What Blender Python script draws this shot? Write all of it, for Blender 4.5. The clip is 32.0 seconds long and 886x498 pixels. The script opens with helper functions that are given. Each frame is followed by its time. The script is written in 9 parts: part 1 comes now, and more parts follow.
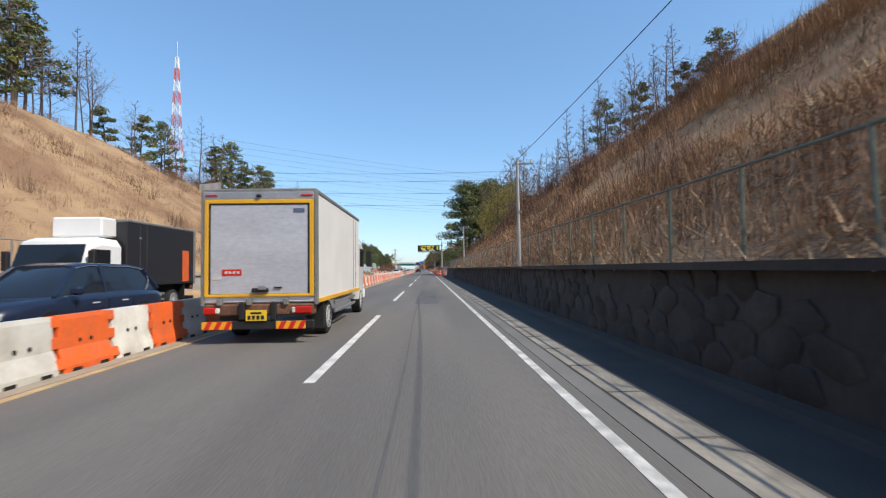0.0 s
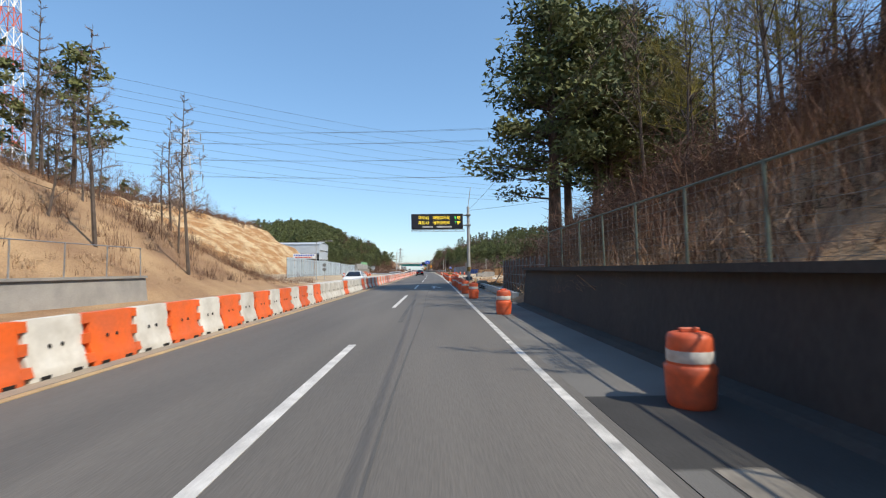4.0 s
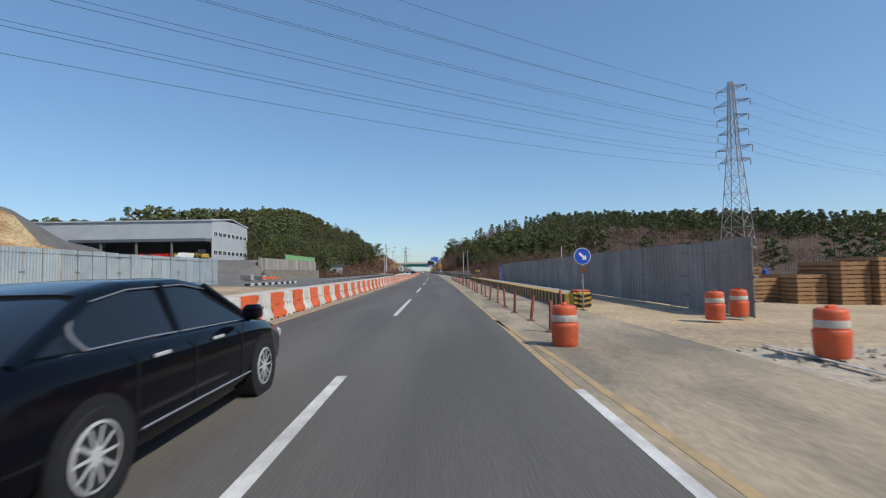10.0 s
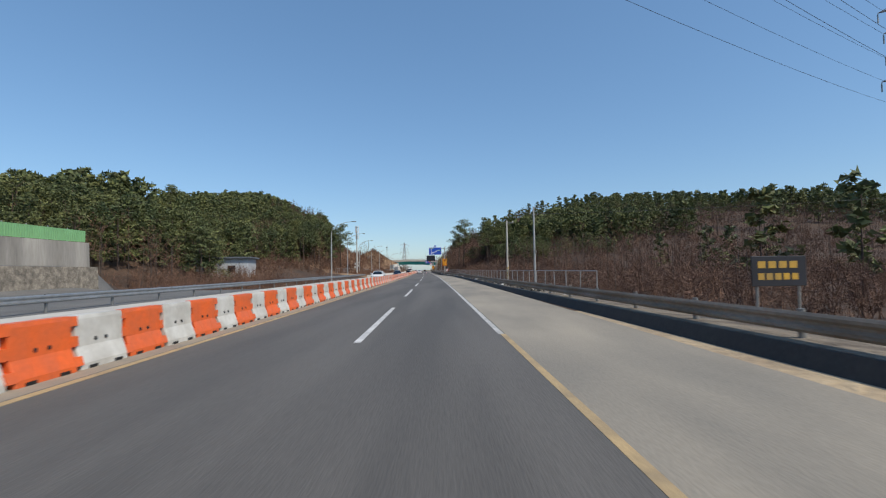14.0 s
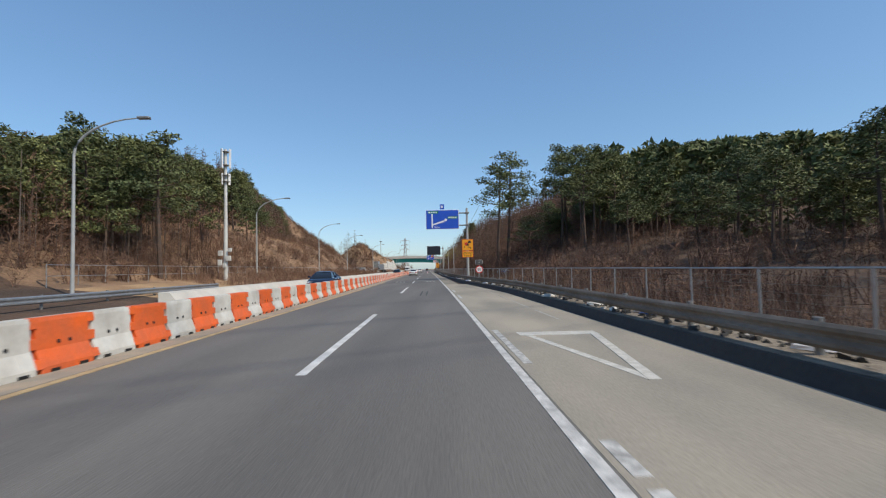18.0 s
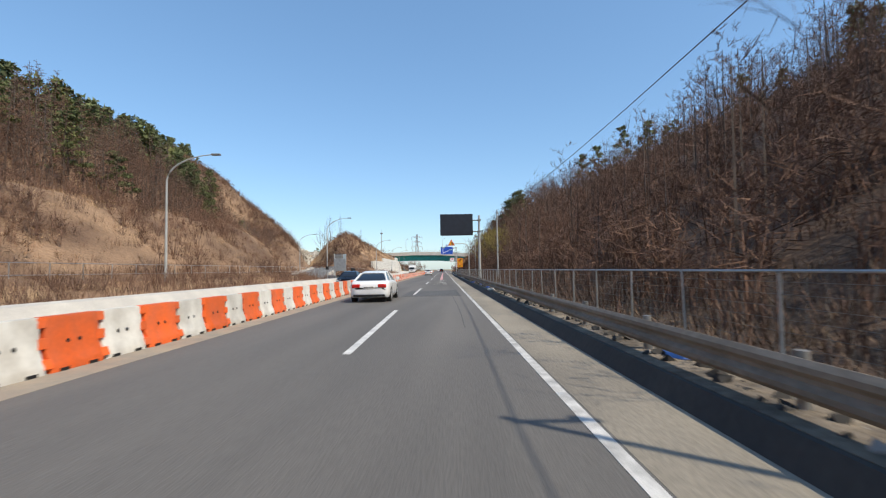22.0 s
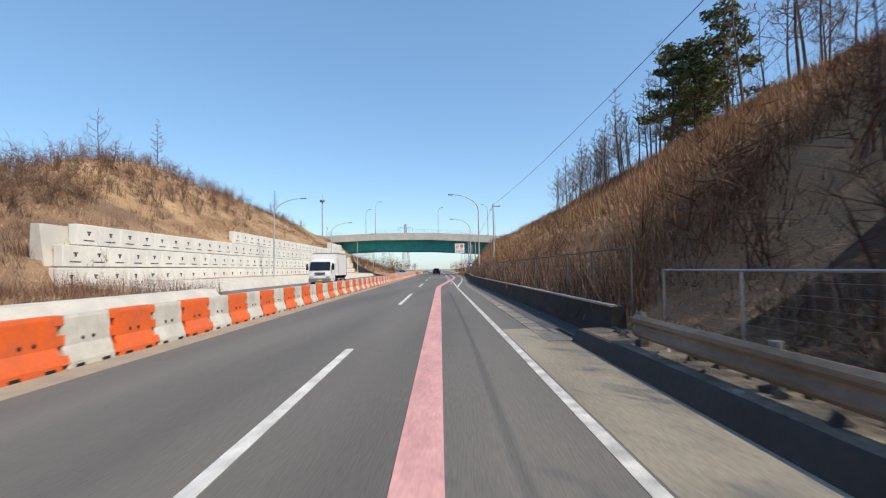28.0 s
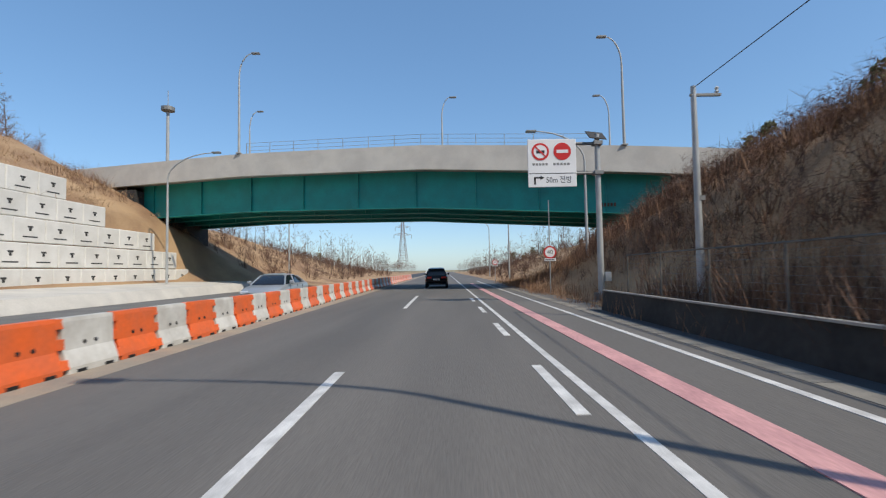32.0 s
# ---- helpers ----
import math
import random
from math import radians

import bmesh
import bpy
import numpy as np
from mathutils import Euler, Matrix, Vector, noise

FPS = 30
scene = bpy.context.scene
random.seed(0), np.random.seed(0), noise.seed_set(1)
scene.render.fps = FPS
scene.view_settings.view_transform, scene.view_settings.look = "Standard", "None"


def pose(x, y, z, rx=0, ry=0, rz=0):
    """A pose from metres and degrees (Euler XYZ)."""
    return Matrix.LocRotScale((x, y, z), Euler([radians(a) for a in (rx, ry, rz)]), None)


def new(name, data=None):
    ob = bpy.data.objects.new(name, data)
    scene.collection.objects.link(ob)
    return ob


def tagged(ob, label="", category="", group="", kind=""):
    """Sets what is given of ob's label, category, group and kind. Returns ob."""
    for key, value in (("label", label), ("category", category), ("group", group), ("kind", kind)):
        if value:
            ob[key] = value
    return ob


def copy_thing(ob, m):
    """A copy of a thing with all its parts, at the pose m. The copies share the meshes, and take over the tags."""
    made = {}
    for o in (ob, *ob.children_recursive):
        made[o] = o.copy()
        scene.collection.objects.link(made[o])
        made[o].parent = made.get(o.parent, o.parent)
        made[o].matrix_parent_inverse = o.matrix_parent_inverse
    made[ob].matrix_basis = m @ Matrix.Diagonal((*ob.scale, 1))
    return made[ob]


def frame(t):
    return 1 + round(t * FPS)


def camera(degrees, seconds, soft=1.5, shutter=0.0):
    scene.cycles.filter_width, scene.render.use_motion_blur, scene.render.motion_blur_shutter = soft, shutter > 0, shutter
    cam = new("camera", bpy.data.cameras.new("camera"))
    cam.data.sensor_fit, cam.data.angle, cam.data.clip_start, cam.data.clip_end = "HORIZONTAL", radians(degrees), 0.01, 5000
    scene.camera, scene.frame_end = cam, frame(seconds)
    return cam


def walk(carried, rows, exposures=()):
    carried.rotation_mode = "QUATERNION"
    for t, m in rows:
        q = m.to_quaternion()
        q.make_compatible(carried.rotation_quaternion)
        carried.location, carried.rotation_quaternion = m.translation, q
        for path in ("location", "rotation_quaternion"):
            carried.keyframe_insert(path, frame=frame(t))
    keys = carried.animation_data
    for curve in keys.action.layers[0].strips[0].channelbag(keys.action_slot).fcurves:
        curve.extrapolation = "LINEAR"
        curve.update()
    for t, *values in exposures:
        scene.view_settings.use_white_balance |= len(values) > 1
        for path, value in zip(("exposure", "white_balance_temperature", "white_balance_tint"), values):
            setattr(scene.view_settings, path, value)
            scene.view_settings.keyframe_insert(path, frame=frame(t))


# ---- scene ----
LENS = 87.4
EYE = 1.5
# the road's line: heading (degrees to the left) along its length s
BEND = [(-200, 0.0), (110, 0.0), (400, 2.9), (3000, 2.9)]
S_TAB = np.arange(-200.0, 3000.5, 1.0)
H_TAB = np.radians(np.interp(S_TAB, [b[0] for b in BEND], [b[1] for b in BEND]))
X_TAB = np.cumsum(-np.sin(H_TAB)); Y_TAB = np.cumsum(np.cos(H_TAB))
X_TAB -= np.interp(0, S_TAB, X_TAB); Y_TAB -= np.interp(0, S_TAB, Y_TAB)


def road(s, d=0.0, z=0.0):
    """World place of a point s metres along the lane line, d metres to its right."""
    h = np.interp(s, S_TAB, H_TAB)
    return (float(np.interp(s, S_TAB, X_TAB) + d * math.cos(h)), float(np.interp(s, S_TAB, Y_TAB) + d * math.sin(h)), z)


def turn(s):
    """Heading of the road at s, in degrees."""
    return math.degrees(float(np.interp(s, S_TAB, H_TAB)))


# seconds, way along the road, place across it, then yaw against the road, pitch and roll in degrees
WAY = [
    (0.0, 0.0, 1.55, -1.9, 2.4, 0.8), (1.0, 18.2, 1.63, -2.1, 2.5, 0.7), (2.0, 36.3, 1.66, -2.1, 2.4, 0.6),
    (3.0, 54.3, 1.68, -1.8, 2.45, 0.6), (3.5, 63.4, 1.66, -1.3, 2.5, 0.6), (4.5, 81.8, 1.62, -0.8, 2.6, 0.7), (5.5, 100.8, 1.58, -0.5, 2.8, 0.8),
    (6.0, 110.4, 1.53, 0.0, 2.8, 0.9), (7.0, 129.6, 1.46, 0.0, 2.9, 0.8), (8.0, 148.8, 1.43, -0.2, 2.7, 0.8),
    (9.0, 168.0, 1.42, -0.3, 2.7, 0.9), (10.0, 187.2, 1.45, -0.5, 2.7, 1.0), (11.0, 206.5, 1.55, -0.6, 2.7, 1.1),
    (12.0, 226.0, 1.55, -0.8, 2.6, 1.0), (13.0, 245.6, 1.55, -1.0, 2.6, 0.9), (14.5, 275.2, 1.6, -1.0, 2.5, 0.9),
    (16.0, 305.0, 1.66, -1.0, 2.4, 1.0), (17.0, 325.0, 1.78, -1.2, 2.4, 1.0), (18.0, 345.0, 1.88, -1.3, 2.4, 1.2),
    (19.0, 365.2, 1.9, -0.9, 2.4, 1.2), (20.0, 385.7, 1.84, -0.3, 2.4, 1.2), (21.0, 406.6, 1.73, 0.0, 2.4, 1.1),
    (22.0, 428.0, 1.71, 0.0, 2.5, 0.9), (23.0, 449.5, 1.71, -0.1, 2.5, 0.6), (24.0, 471.0, 1.74, -0.4, 2.5, 0.6),
    (25.0, 492.5, 1.76, -0.6, 2.5, 0.8), (26.0, 514.0, 1.8, -0.7, 2.5, 0.8), (27.5, 546.0, 1.7, -0.5, 2.5, 0.9),
    (29.0, 577.5, 1.64, -0.4, 2.4, 1.0), (30.0, 598.3, 1.57, -0.2, 2.4, 1.2), (31.0, 619.0, 1.55, 0.0, 2.5, 1.1),
    (32.0, 639.6, 1.53, 0.1, 2.6, 1.0),
]

cam = camera(LENS, 32.0, soft=1.2, shutter=0.1)
walk(cam, [(t, pose(*road(s, d, EYE), 90 + pitch, roll, turn(s) + yaw)) for t, s, d, yaw, pitch, roll in WAY],
     exposures=[(0.0, 0.33, 6800, 10), (3.5, 0.3, 6900, 10), (5.5, 0.33, 7300, 10), (6.3, 0.27, 7500, 10), (7.0, 0.08, 7500, 10), (8.0, -0.17, 7050, 10), (9.0, -0.17, 6800, 10), (13.0, -0.17, 6800, 10),
                (16.0, -0.12, 6800, 10), (18.0, -0.05, 6850, 10), (19.5, 0.22, 7000, 10), (24.0, 0.28, 7000, 10), (27.0, 0.3, 7000, 10), (30.0, 0.16, 7100, 10), (32.0, 0.0, 6700, 10)])

# ---- light ----
SUN_WAY = Vector((-0.82, 0.57, 0)).normalized() * math.cos(radians(48)) + Vector((0, 0, -math.sin(radians(48))))
world = bpy.data.worlds.new("sky")
scene.world = world
world.use_nodes = True
wn = world.node_tree.nodes
sky = wn.new("ShaderNodeTexSky")
sky.sky_type = "NISHITA"
sky.sun_disc = False
sky.sun_elevation = radians(48)
sky.sun_rotation = math.atan2(-SUN_WAY.x, -SUN_WAY.y)
sky.air_density, sky.dust_density, sky.ozone_density = 0.95, 0.6, 3.2
clear = wn.new("ShaderNodeHueSaturation")
clear.inputs["Saturation"].default_value = 1.16
even = wn.new("ShaderNodeGamma")
even.inputs["Gamma"].default_value = 0.65
tint = wn.new("ShaderNodeMix")
tint.data_type, tint.blend_type = "RGBA", "MULTIPLY"
tint.inputs[0].default_value = 1.0
tint.inputs[7].default_value = (1.46, 1.7, 1.94, 1)
world.node_tree.links.new(sky.outputs[0], even.inputs["Color"])
world.node_tree.links.new(even.outputs[0], tint.inputs[6])
world.node_tree.links.new(tint.outputs[2], clear.inputs["Color"])
world.node_tree.links.new(clear.outputs[0], wn["Background"].inputs[0])
wn["Background"].inputs[1].default_value = 0.15
sun = new("sun", bpy.data.lights.new("sun", "SUN"))
sun.data.energy, sun.data.angle, sun.data.color = 3.9, radians(0.6), (1.0, 0.925, 0.81)
sun.matrix_world = Matrix.Translation((60, -40, 80)) @ SUN_WAY.to_track_quat("-Z", "Y").to_matrix().to_4x4()


# ---- materials ----
def mat(name, base, rough=0.8, metal=0.0, var=0.15, scale=3.0, fine=40.0, bump=0.2, other=None, spots=0.0, spec=0.5, rnd=0.0, stretch=(1, 1, 1), emit=0.0, trans=0.0, lo=0.35, hi=0.65, deep=0.02):
    """A surface with variation at two scales: a broad one between base and other, a fine one in value and relief."""
    m = bpy.data.materials.new(name)
    m.use_nodes = True
    nt = m.node_tree
    N, L = nt.nodes, nt.links
    b = N["Principled BSDF"]
    b.inputs["Roughness"].default_value = rough
    b.inputs["Metallic"].default_value = metal
    b.inputs["Specular IOR Level"].default_value = spec
    if trans:
        b.inputs["Transmission Weight"].default_value = trans
    tc = N.new("ShaderNodeTexCoord")
    mp = N.new("ShaderNodeMapping")
    mp.inputs["Scale"].default_value = stretch
    geo = N.new("ShaderNodeNewGeometry")
    L.new(geo.outputs["Position"], mp.inputs[0])
    n1 = N.new("ShaderNodeTexNoise")
    n1.inputs["Scale"].default_value, n1.inputs["Detail"].default_value = scale, 6
    n2 = N.new("ShaderNodeTexNoise")
    n2.inputs["Scale"].default_value, n2.inputs["Detail"].default_value = fine, 3
    L.new(mp.outputs[0], n1.inputs[0])
    L.new(mp.outputs[0], n2.inputs[0])
    c0 = Vector(base)
    c1 = Vector(other) if other else c0 * (1 - 2 * var)
    ramp = N.new("ShaderNodeValToRGB")
    ramp.color_ramp.elements[0].position, ramp.color_ramp.elements[1].position = lo, hi
    ramp.color_ramp.elements[0].color, ramp.color_ramp.elements[1].color = (*c1, 1), (*c0, 1)
    L.new(n1.outputs[0], ramp.inputs[0])
    mx = N.new("ShaderNodeMix")
    mx.data_type, mx.blend_type = "RGBA", "MULTIPLY"
    mx.inputs[0].default_value = 1.0
    mr = N.new("ShaderNodeMapRange")
    mr.inputs[1].default_value, mr.inputs[2].default_value = 0.25, 0.75
    mr.inputs[3].default_value, mr.inputs[4].default_value = 1 - var, 1 + var
    L.new(n2.outputs[0], mr.inputs[0])
    L.new(ramp.outputs[0], mx.inputs[6])
    L.new(mr.outputs[0], mx.inputs[7])
    out = mx.outputs[2]
    if rnd:
        oi = N.new("ShaderNodeObjectInfo")
        r2 = N.new("ShaderNodeMapRange")
        r2.inputs[3].default_value, r2.inputs[4].default_value = 1 - rnd, 1 + rnd
        L.new(oi.outputs["Random"], r2.inputs[0])
        m2 = N.new("ShaderNodeMix")
        m2.data_type, m2.blend_type = "RGBA", "MULTIPLY"
        m2.inputs[0].default_value = 1.0
        L.new(out, m2.inputs[6])
        L.new(r2.outputs[0], m2.inputs[7])
        out = m2.outputs[2]
    L.new(out, b.inputs["Base Color"])
    if emit:
        L.new(out, b.inputs["Emission Color"])
        b.inputs["Emission Strength"].default_value = emit
    if bump:
        bp = N.new("ShaderNodeBump")
        bp.inputs["Strength"].default_value, bp.inputs["Distance"].default_value = bump, deep
        L.new(n2.outputs[0], bp.inputs["Height"])
        L.new(bp.outputs[0], b.inputs["Normal"])
    return m


def island(m, amount=0.35):
    """Vary a material from piece to piece of a joined mesh."""
    N, L = m.node_tree.nodes, m.node_tree.links
    b = N["Principled BSDF"]
    src = b.inputs["Base Color"].links[0].from_socket
    g = N.new("ShaderNodeNewGeometry")
    r = N.new("ShaderNodeMapRange")
    r.inputs[3].default_value, r.inputs[4].default_value = 1 - amount, 1 + amount
    L.new(g.outputs["Random Per Island"], r.inputs[0])
    mx = N.new("ShaderNodeMix")
    mx.data_type, mx.blend_type = "RGBA", "MULTIPLY"
    mx.inputs[0].default_value = 1.0
    L.new(src, mx.inputs[6])
    L.new(r.outputs[0], mx.inputs[7])
    L.new(mx.outputs[2], b.inputs["Base Color"])
    return m


ASPHALT = mat("asphalt", (0.146, 0.136, 0.123), 0.87, var=0.11, scale=0.6, fine=48, bump=0.3, other=(0.103, 0.097, 0.09), stretch=(1, 0.09, 1))
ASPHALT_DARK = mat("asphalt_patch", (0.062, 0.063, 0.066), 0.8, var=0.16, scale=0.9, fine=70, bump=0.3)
ASPHALT_OLD = mat("asphalt_shoulder", (0.16, 0.155, 0.145), 0.9, var=0.12, scale=0.5, fine=50, bump=0.3, other=(0.12, 0.118, 0.112))
SHOULDER = mat("dusty_shoulder", (0.345, 0.303, 0.238), 0.95, var=0.1, scale=0.45, fine=30, bump=0.3, other=(0.225, 0.205, 0.17), stretch=(1, 0.3, 1))
CONCRETE = mat("concrete", (0.36, 0.34, 0.31), 0.9, var=0.1, scale=1.2, fine=25, other=(0.27, 0.26, 0.24))
CONCRETE_PALE = mat("pale_concrete", (0.56, 0.53, 0.47), 0.9, var=0.07, scale=0.8, fine=20, other=(0.47, 0.445, 0.4))
# mossy stain plus the low wall's shade, both in this near-black colour
WALL_MOSSY_SHADED = mat("mossy_shaded_concrete", (0.05, 0.045, 0.04), 0.94, var=0.3, scale=0.8, fine=12, bump=0.6, other=(0.022, 0.022, 0.02), stretch=(1, 0.5, 0.5))
# stained tone, lowered further to stand for faces in shade
CONCRETE_DARK = mat("stained_shaded_concrete", (0.047, 0.044, 0.04), 0.92, var=0.2, scale=1.0, fine=16, other=(0.035, 0.034, 0.033), stretch=(1, 1, 0.4))
WHITE_BLOCK = mat("precast_block", (0.68, 0.66, 0.61), 0.9, var=0.06, scale=1.1, fine=18, other=(0.6, 0.58, 0.53), rnd=0.05)
PAINT_W = mat("white_road_paint", (0.66, 0.655, 0.63), 0.75, var=0.14, scale=2.5, fine=35, other=(0.44, 0.435, 0.42))
PAINT_WORN = mat("worn_road_paint", (0.52, 0.51, 0.48), 0.85, var=0.16, scale=6, fine=30, other=(0.24, 0.235, 0.22))
PAINT_Y = mat("yellow_road_paint", (0.47, 0.335, 0.17), 0.8, var=0.15, scale=2.0, fine=30, other=(0.33, 0.245, 0.14))
PAINT_PINK = mat("pink_road_paint", (0.62, 0.33, 0.32), 0.8, var=0.14, scale=3.0, fine=28, other=(0.48, 0.25, 0.25), stretch=(1, 0.3, 1))
SAND = mat("road_dust", (0.33, 0.27, 0.2), 0.98, var=0.15, scale=1.5, fine=40, other=(0.25, 0.22, 0.18))
SOIL = mat("orange_soil", (0.39, 0.225, 0.1), 0.98, var=0.3, scale=0.35, fine=3, bump=1.0, other=(0.2, 0.118, 0.06), deep=0.16)
SOIL_PALE = mat("pale_soil", (0.5, 0.39, 0.25), 0.98, var=0.18, scale=0.2, fine=5, bump=0.8, other=(0.29, 0.22, 0.15), deep=0.1)
GRASS = mat("dry_grass_ground", (0.43, 0.285, 0.155), 0.98, var=0.3, scale=0.22, fine=16, bump=1.0, other=(0.24, 0.14, 0.078), deep=0.06)
FOREST = mat("leaf_litter", (0.1, 0.06, 0.038), 0.98, var=0.25, scale=0.3, fine=4, bump=1.0, other=(0.055, 0.036, 0.025), deep=0.12)
FIELD = mat("far_field", (0.3, 0.24, 0.14), 0.98, var=0.2, scale=0.03, fine=0.6, bump=0.2, other=(0.2, 0.18, 0.1))
GRAVEL = mat("gravel", (0.46, 0.39, 0.3), 0.95, var=0.3, scale=3, fine=14, bump=0.8, other=(0.34, 0.3, 0.24))
ORANGE = mat("orange_plastic", (0.78, 0.13, 0.022), 0.5, var=0.08, scale=2, fine=15, bump=0.08, other=(0.62, 0.125, 0.04), rnd=0.12)
WHITE_PE = mat("white_plastic", (0.66, 0.65, 0.6), 0.55, var=0.06, scale=2, fine=12, bump=0.08, other=(0.5, 0.48, 0.43), rnd=0.1)
ORANGE_DRUM = mat("drum_plastic", (0.68, 0.105, 0.03), 0.55, var=0.1, scale=4, fine=16, bump=0.08, other=(0.5, 0.1, 0.045), rnd=0.12)
REFLECT = mat("reflective_band", (0.6, 0.58, 0.53), 0.5, var=0.12, scale=6, fine=20, bump=0.05, other=(0.42, 0.38, 0.33))
BLACK = mat("black", (0.012, 0.012, 0.013), 0.6, var=0.1, bump=0.05)
RUBBER = mat("rubber", (0.018, 0.018, 0.018), 0.75, var=0.15, fine=60)
STEEL = mat("galvanised_steel", (0.45, 0.46, 0.46), 0.45, 0.75, var=0.1, scale=3, fine=30, bump=0.05)
STEEL_DULL = mat("dull_steel", (0.25, 0.25, 0.24), 0.6, 0.4, var=0.12, scale=3, fine=20, bump=0.05)
POLE_GREY = mat("grey_pole_paint", (0.42, 0.43, 0.42), 0.5, 0.1, var=0.08, scale=2, bump=0.03)
RUST = mat("rusty_steel", (0.2, 0.1, 0.06), 0.85, 0.2, var=0.25, scale=4, fine=25)
GREEN_STEEL = mat("green_girder_paint", (0.002, 0.29, 0.25), 0.5, var=0.08, scale=0.8, fine=10, bump=0.05, other=(0.006, 0.23, 0.2))
BLUE_SIGN = mat("blue_sign", (0.012, 0.08, 0.5), 0.4, var=0.04, bump=0.0)
GREEN_SIGN = mat("green_sign", (0.01, 0.2, 0.09), 0.4, var=0.04, bump=0.0)
YELLOW_SIGN = mat("yellow_sign", (0.85, 0.36, 0.01), 0.5, var=0.04, bump=0.0)
RED = mat("red", (0.6, 0.02, 0.015), 0.4, var=0.05, bump=0.0)
WHITE = mat("white_paint", (0.78, 0.78, 0.77), 0.4, var=0.04, scale=1.0, bump=0.02)
OFFWHITE = mat("off_white", (0.6, 0.6, 0.57), 0.5, var=0.08, scale=1.5, bump=0.03)
GLASS = mat("dark_glass", (0.012, 0.015, 0.02), 0.06, var=0.02, bump=0.0)
LED_OFF = mat("display_panel", (0.014, 0.017, 0.026), 0.5, var=0.15, scale=2, fine=80, bump=0.0)
LED_Y = mat("led_yellow", (1.0, 0.75, 0.05), 0.5, var=0.03, bump=0, emit=1.1)
LED_G = mat("led_green", (0.1, 0.9, 0.15), 0.5, var=0.03, bump=0, emit=0.8)
LED_W = mat("led_white", (0.7, 0.7, 0.7), 0.5, var=0.2, bump=0, emit=0.25)
ZINC = mat("zinc_sheet", (0.44, 0.5, 0.53), 0.5, 0.35, var=0.07, scale=0.8, fine=10, bump=0.05, other=(0.36, 0.43, 0.47), rnd=0.08)
ZINC_GREY = mat("grey_sheet", (0.3, 0.31, 0.31), 0.65, 0.15, var=0.1, scale=0.8, fine=10, bump=0.05, other=(0.22, 0.22, 0.22), rnd=0.1, stretch=(1, 1, 0.4))
YELLOW = mat("yellow_paint", (0.52, 0.31, 0.035), 0.65, var=0.15, scale=3, other=(0.34, 0.22, 0.06))
CLAD = mat("grey_cladding", (0.52, 0.55, 0.57), 0.5, 0.1, var=0.04, scale=0.4, bump=0.03)
CLAD_DARK = mat("dark_cladding", (0.13, 0.15, 0.17), 0.55, 0.1, var=0.08, scale=0.4, bump=0.03)
WOOD = mat("timber", (0.36, 0.21, 0.1), 0.85, var=0.2, scale=3, fine=20, other=(0.27, 0.15, 0.075), rnd=0.15)
BLUE_TARP = mat("blue_tarp", (0.02, 0.09, 0.34), 0.5, var=0.15, scale=3, fine=8, bump=0.3)
BARK = mat("bark", (0.12, 0.075, 0.055), 0.95, var=0.25, scale=3, fine=20, other=(0.07, 0.055, 0.045))
BARK_GREY = mat("grey_bark", (0.13, 0.1, 0.082), 0.95, var=0.2, scale=3, fine=20, other=(0.075, 0.06, 0.05))
NEEDLE = island(mat("pine_needles", (0.135, 0.145, 0.045), 0.75, var=0.2, scale=0.16, fine=3, bump=0, other=(0.066, 0.09, 0.034)), 0.5)
TWIG = island(mat("bare_twigs", (0.215, 0.12, 0.076), 0.95, var=0.2, scale=0.25, fine=3, bump=0, other=(0.115, 0.066, 0.046)), 0.4)
TWIG_DARK = island(mat("dark_twigs", (0.18, 0.1, 0.066), 0.95, var=0.2, scale=0.25, fine=3, bump=0, other=(0.095, 0.055, 0.039)), 0.45)
HEATH = island(mat("red_brown_stalks", (0.36, 0.205, 0.115), 0.95, var=0.2, scale=0.25, fine=3, bump=0, other=(0.19, 0.105, 0.062)), 0.35)
TWIG_GREY = island(mat("grey_twigs", (0.24, 0.18, 0.14), 0.95, var=0.2, scale=0.3, fine=3, bump=0, other=(0.15, 0.11, 0.085)), 0.3)
BUDS = island(mat("spring_buds", (0.36, 0.3, 0.06), 0.9, var=0.2, scale=0.6, fine=3, bump=0, other=(0.26, 0.21, 0.06)), 0.3)
STRAW = island(mat("dry_straw", (0.53, 0.37, 0.215), 0.95, var=0.2, scale=0.2, fine=2, bump=0, other=(0.29, 0.175, 0.1)), 0.35)
WEED = island(mat("brown_weeds", (0.2, 0.135, 0.085), 0.95, var=0.2, scale=0.2, fine=2, bump=0, other=(0.12, 0.078, 0.052)), 0.4)


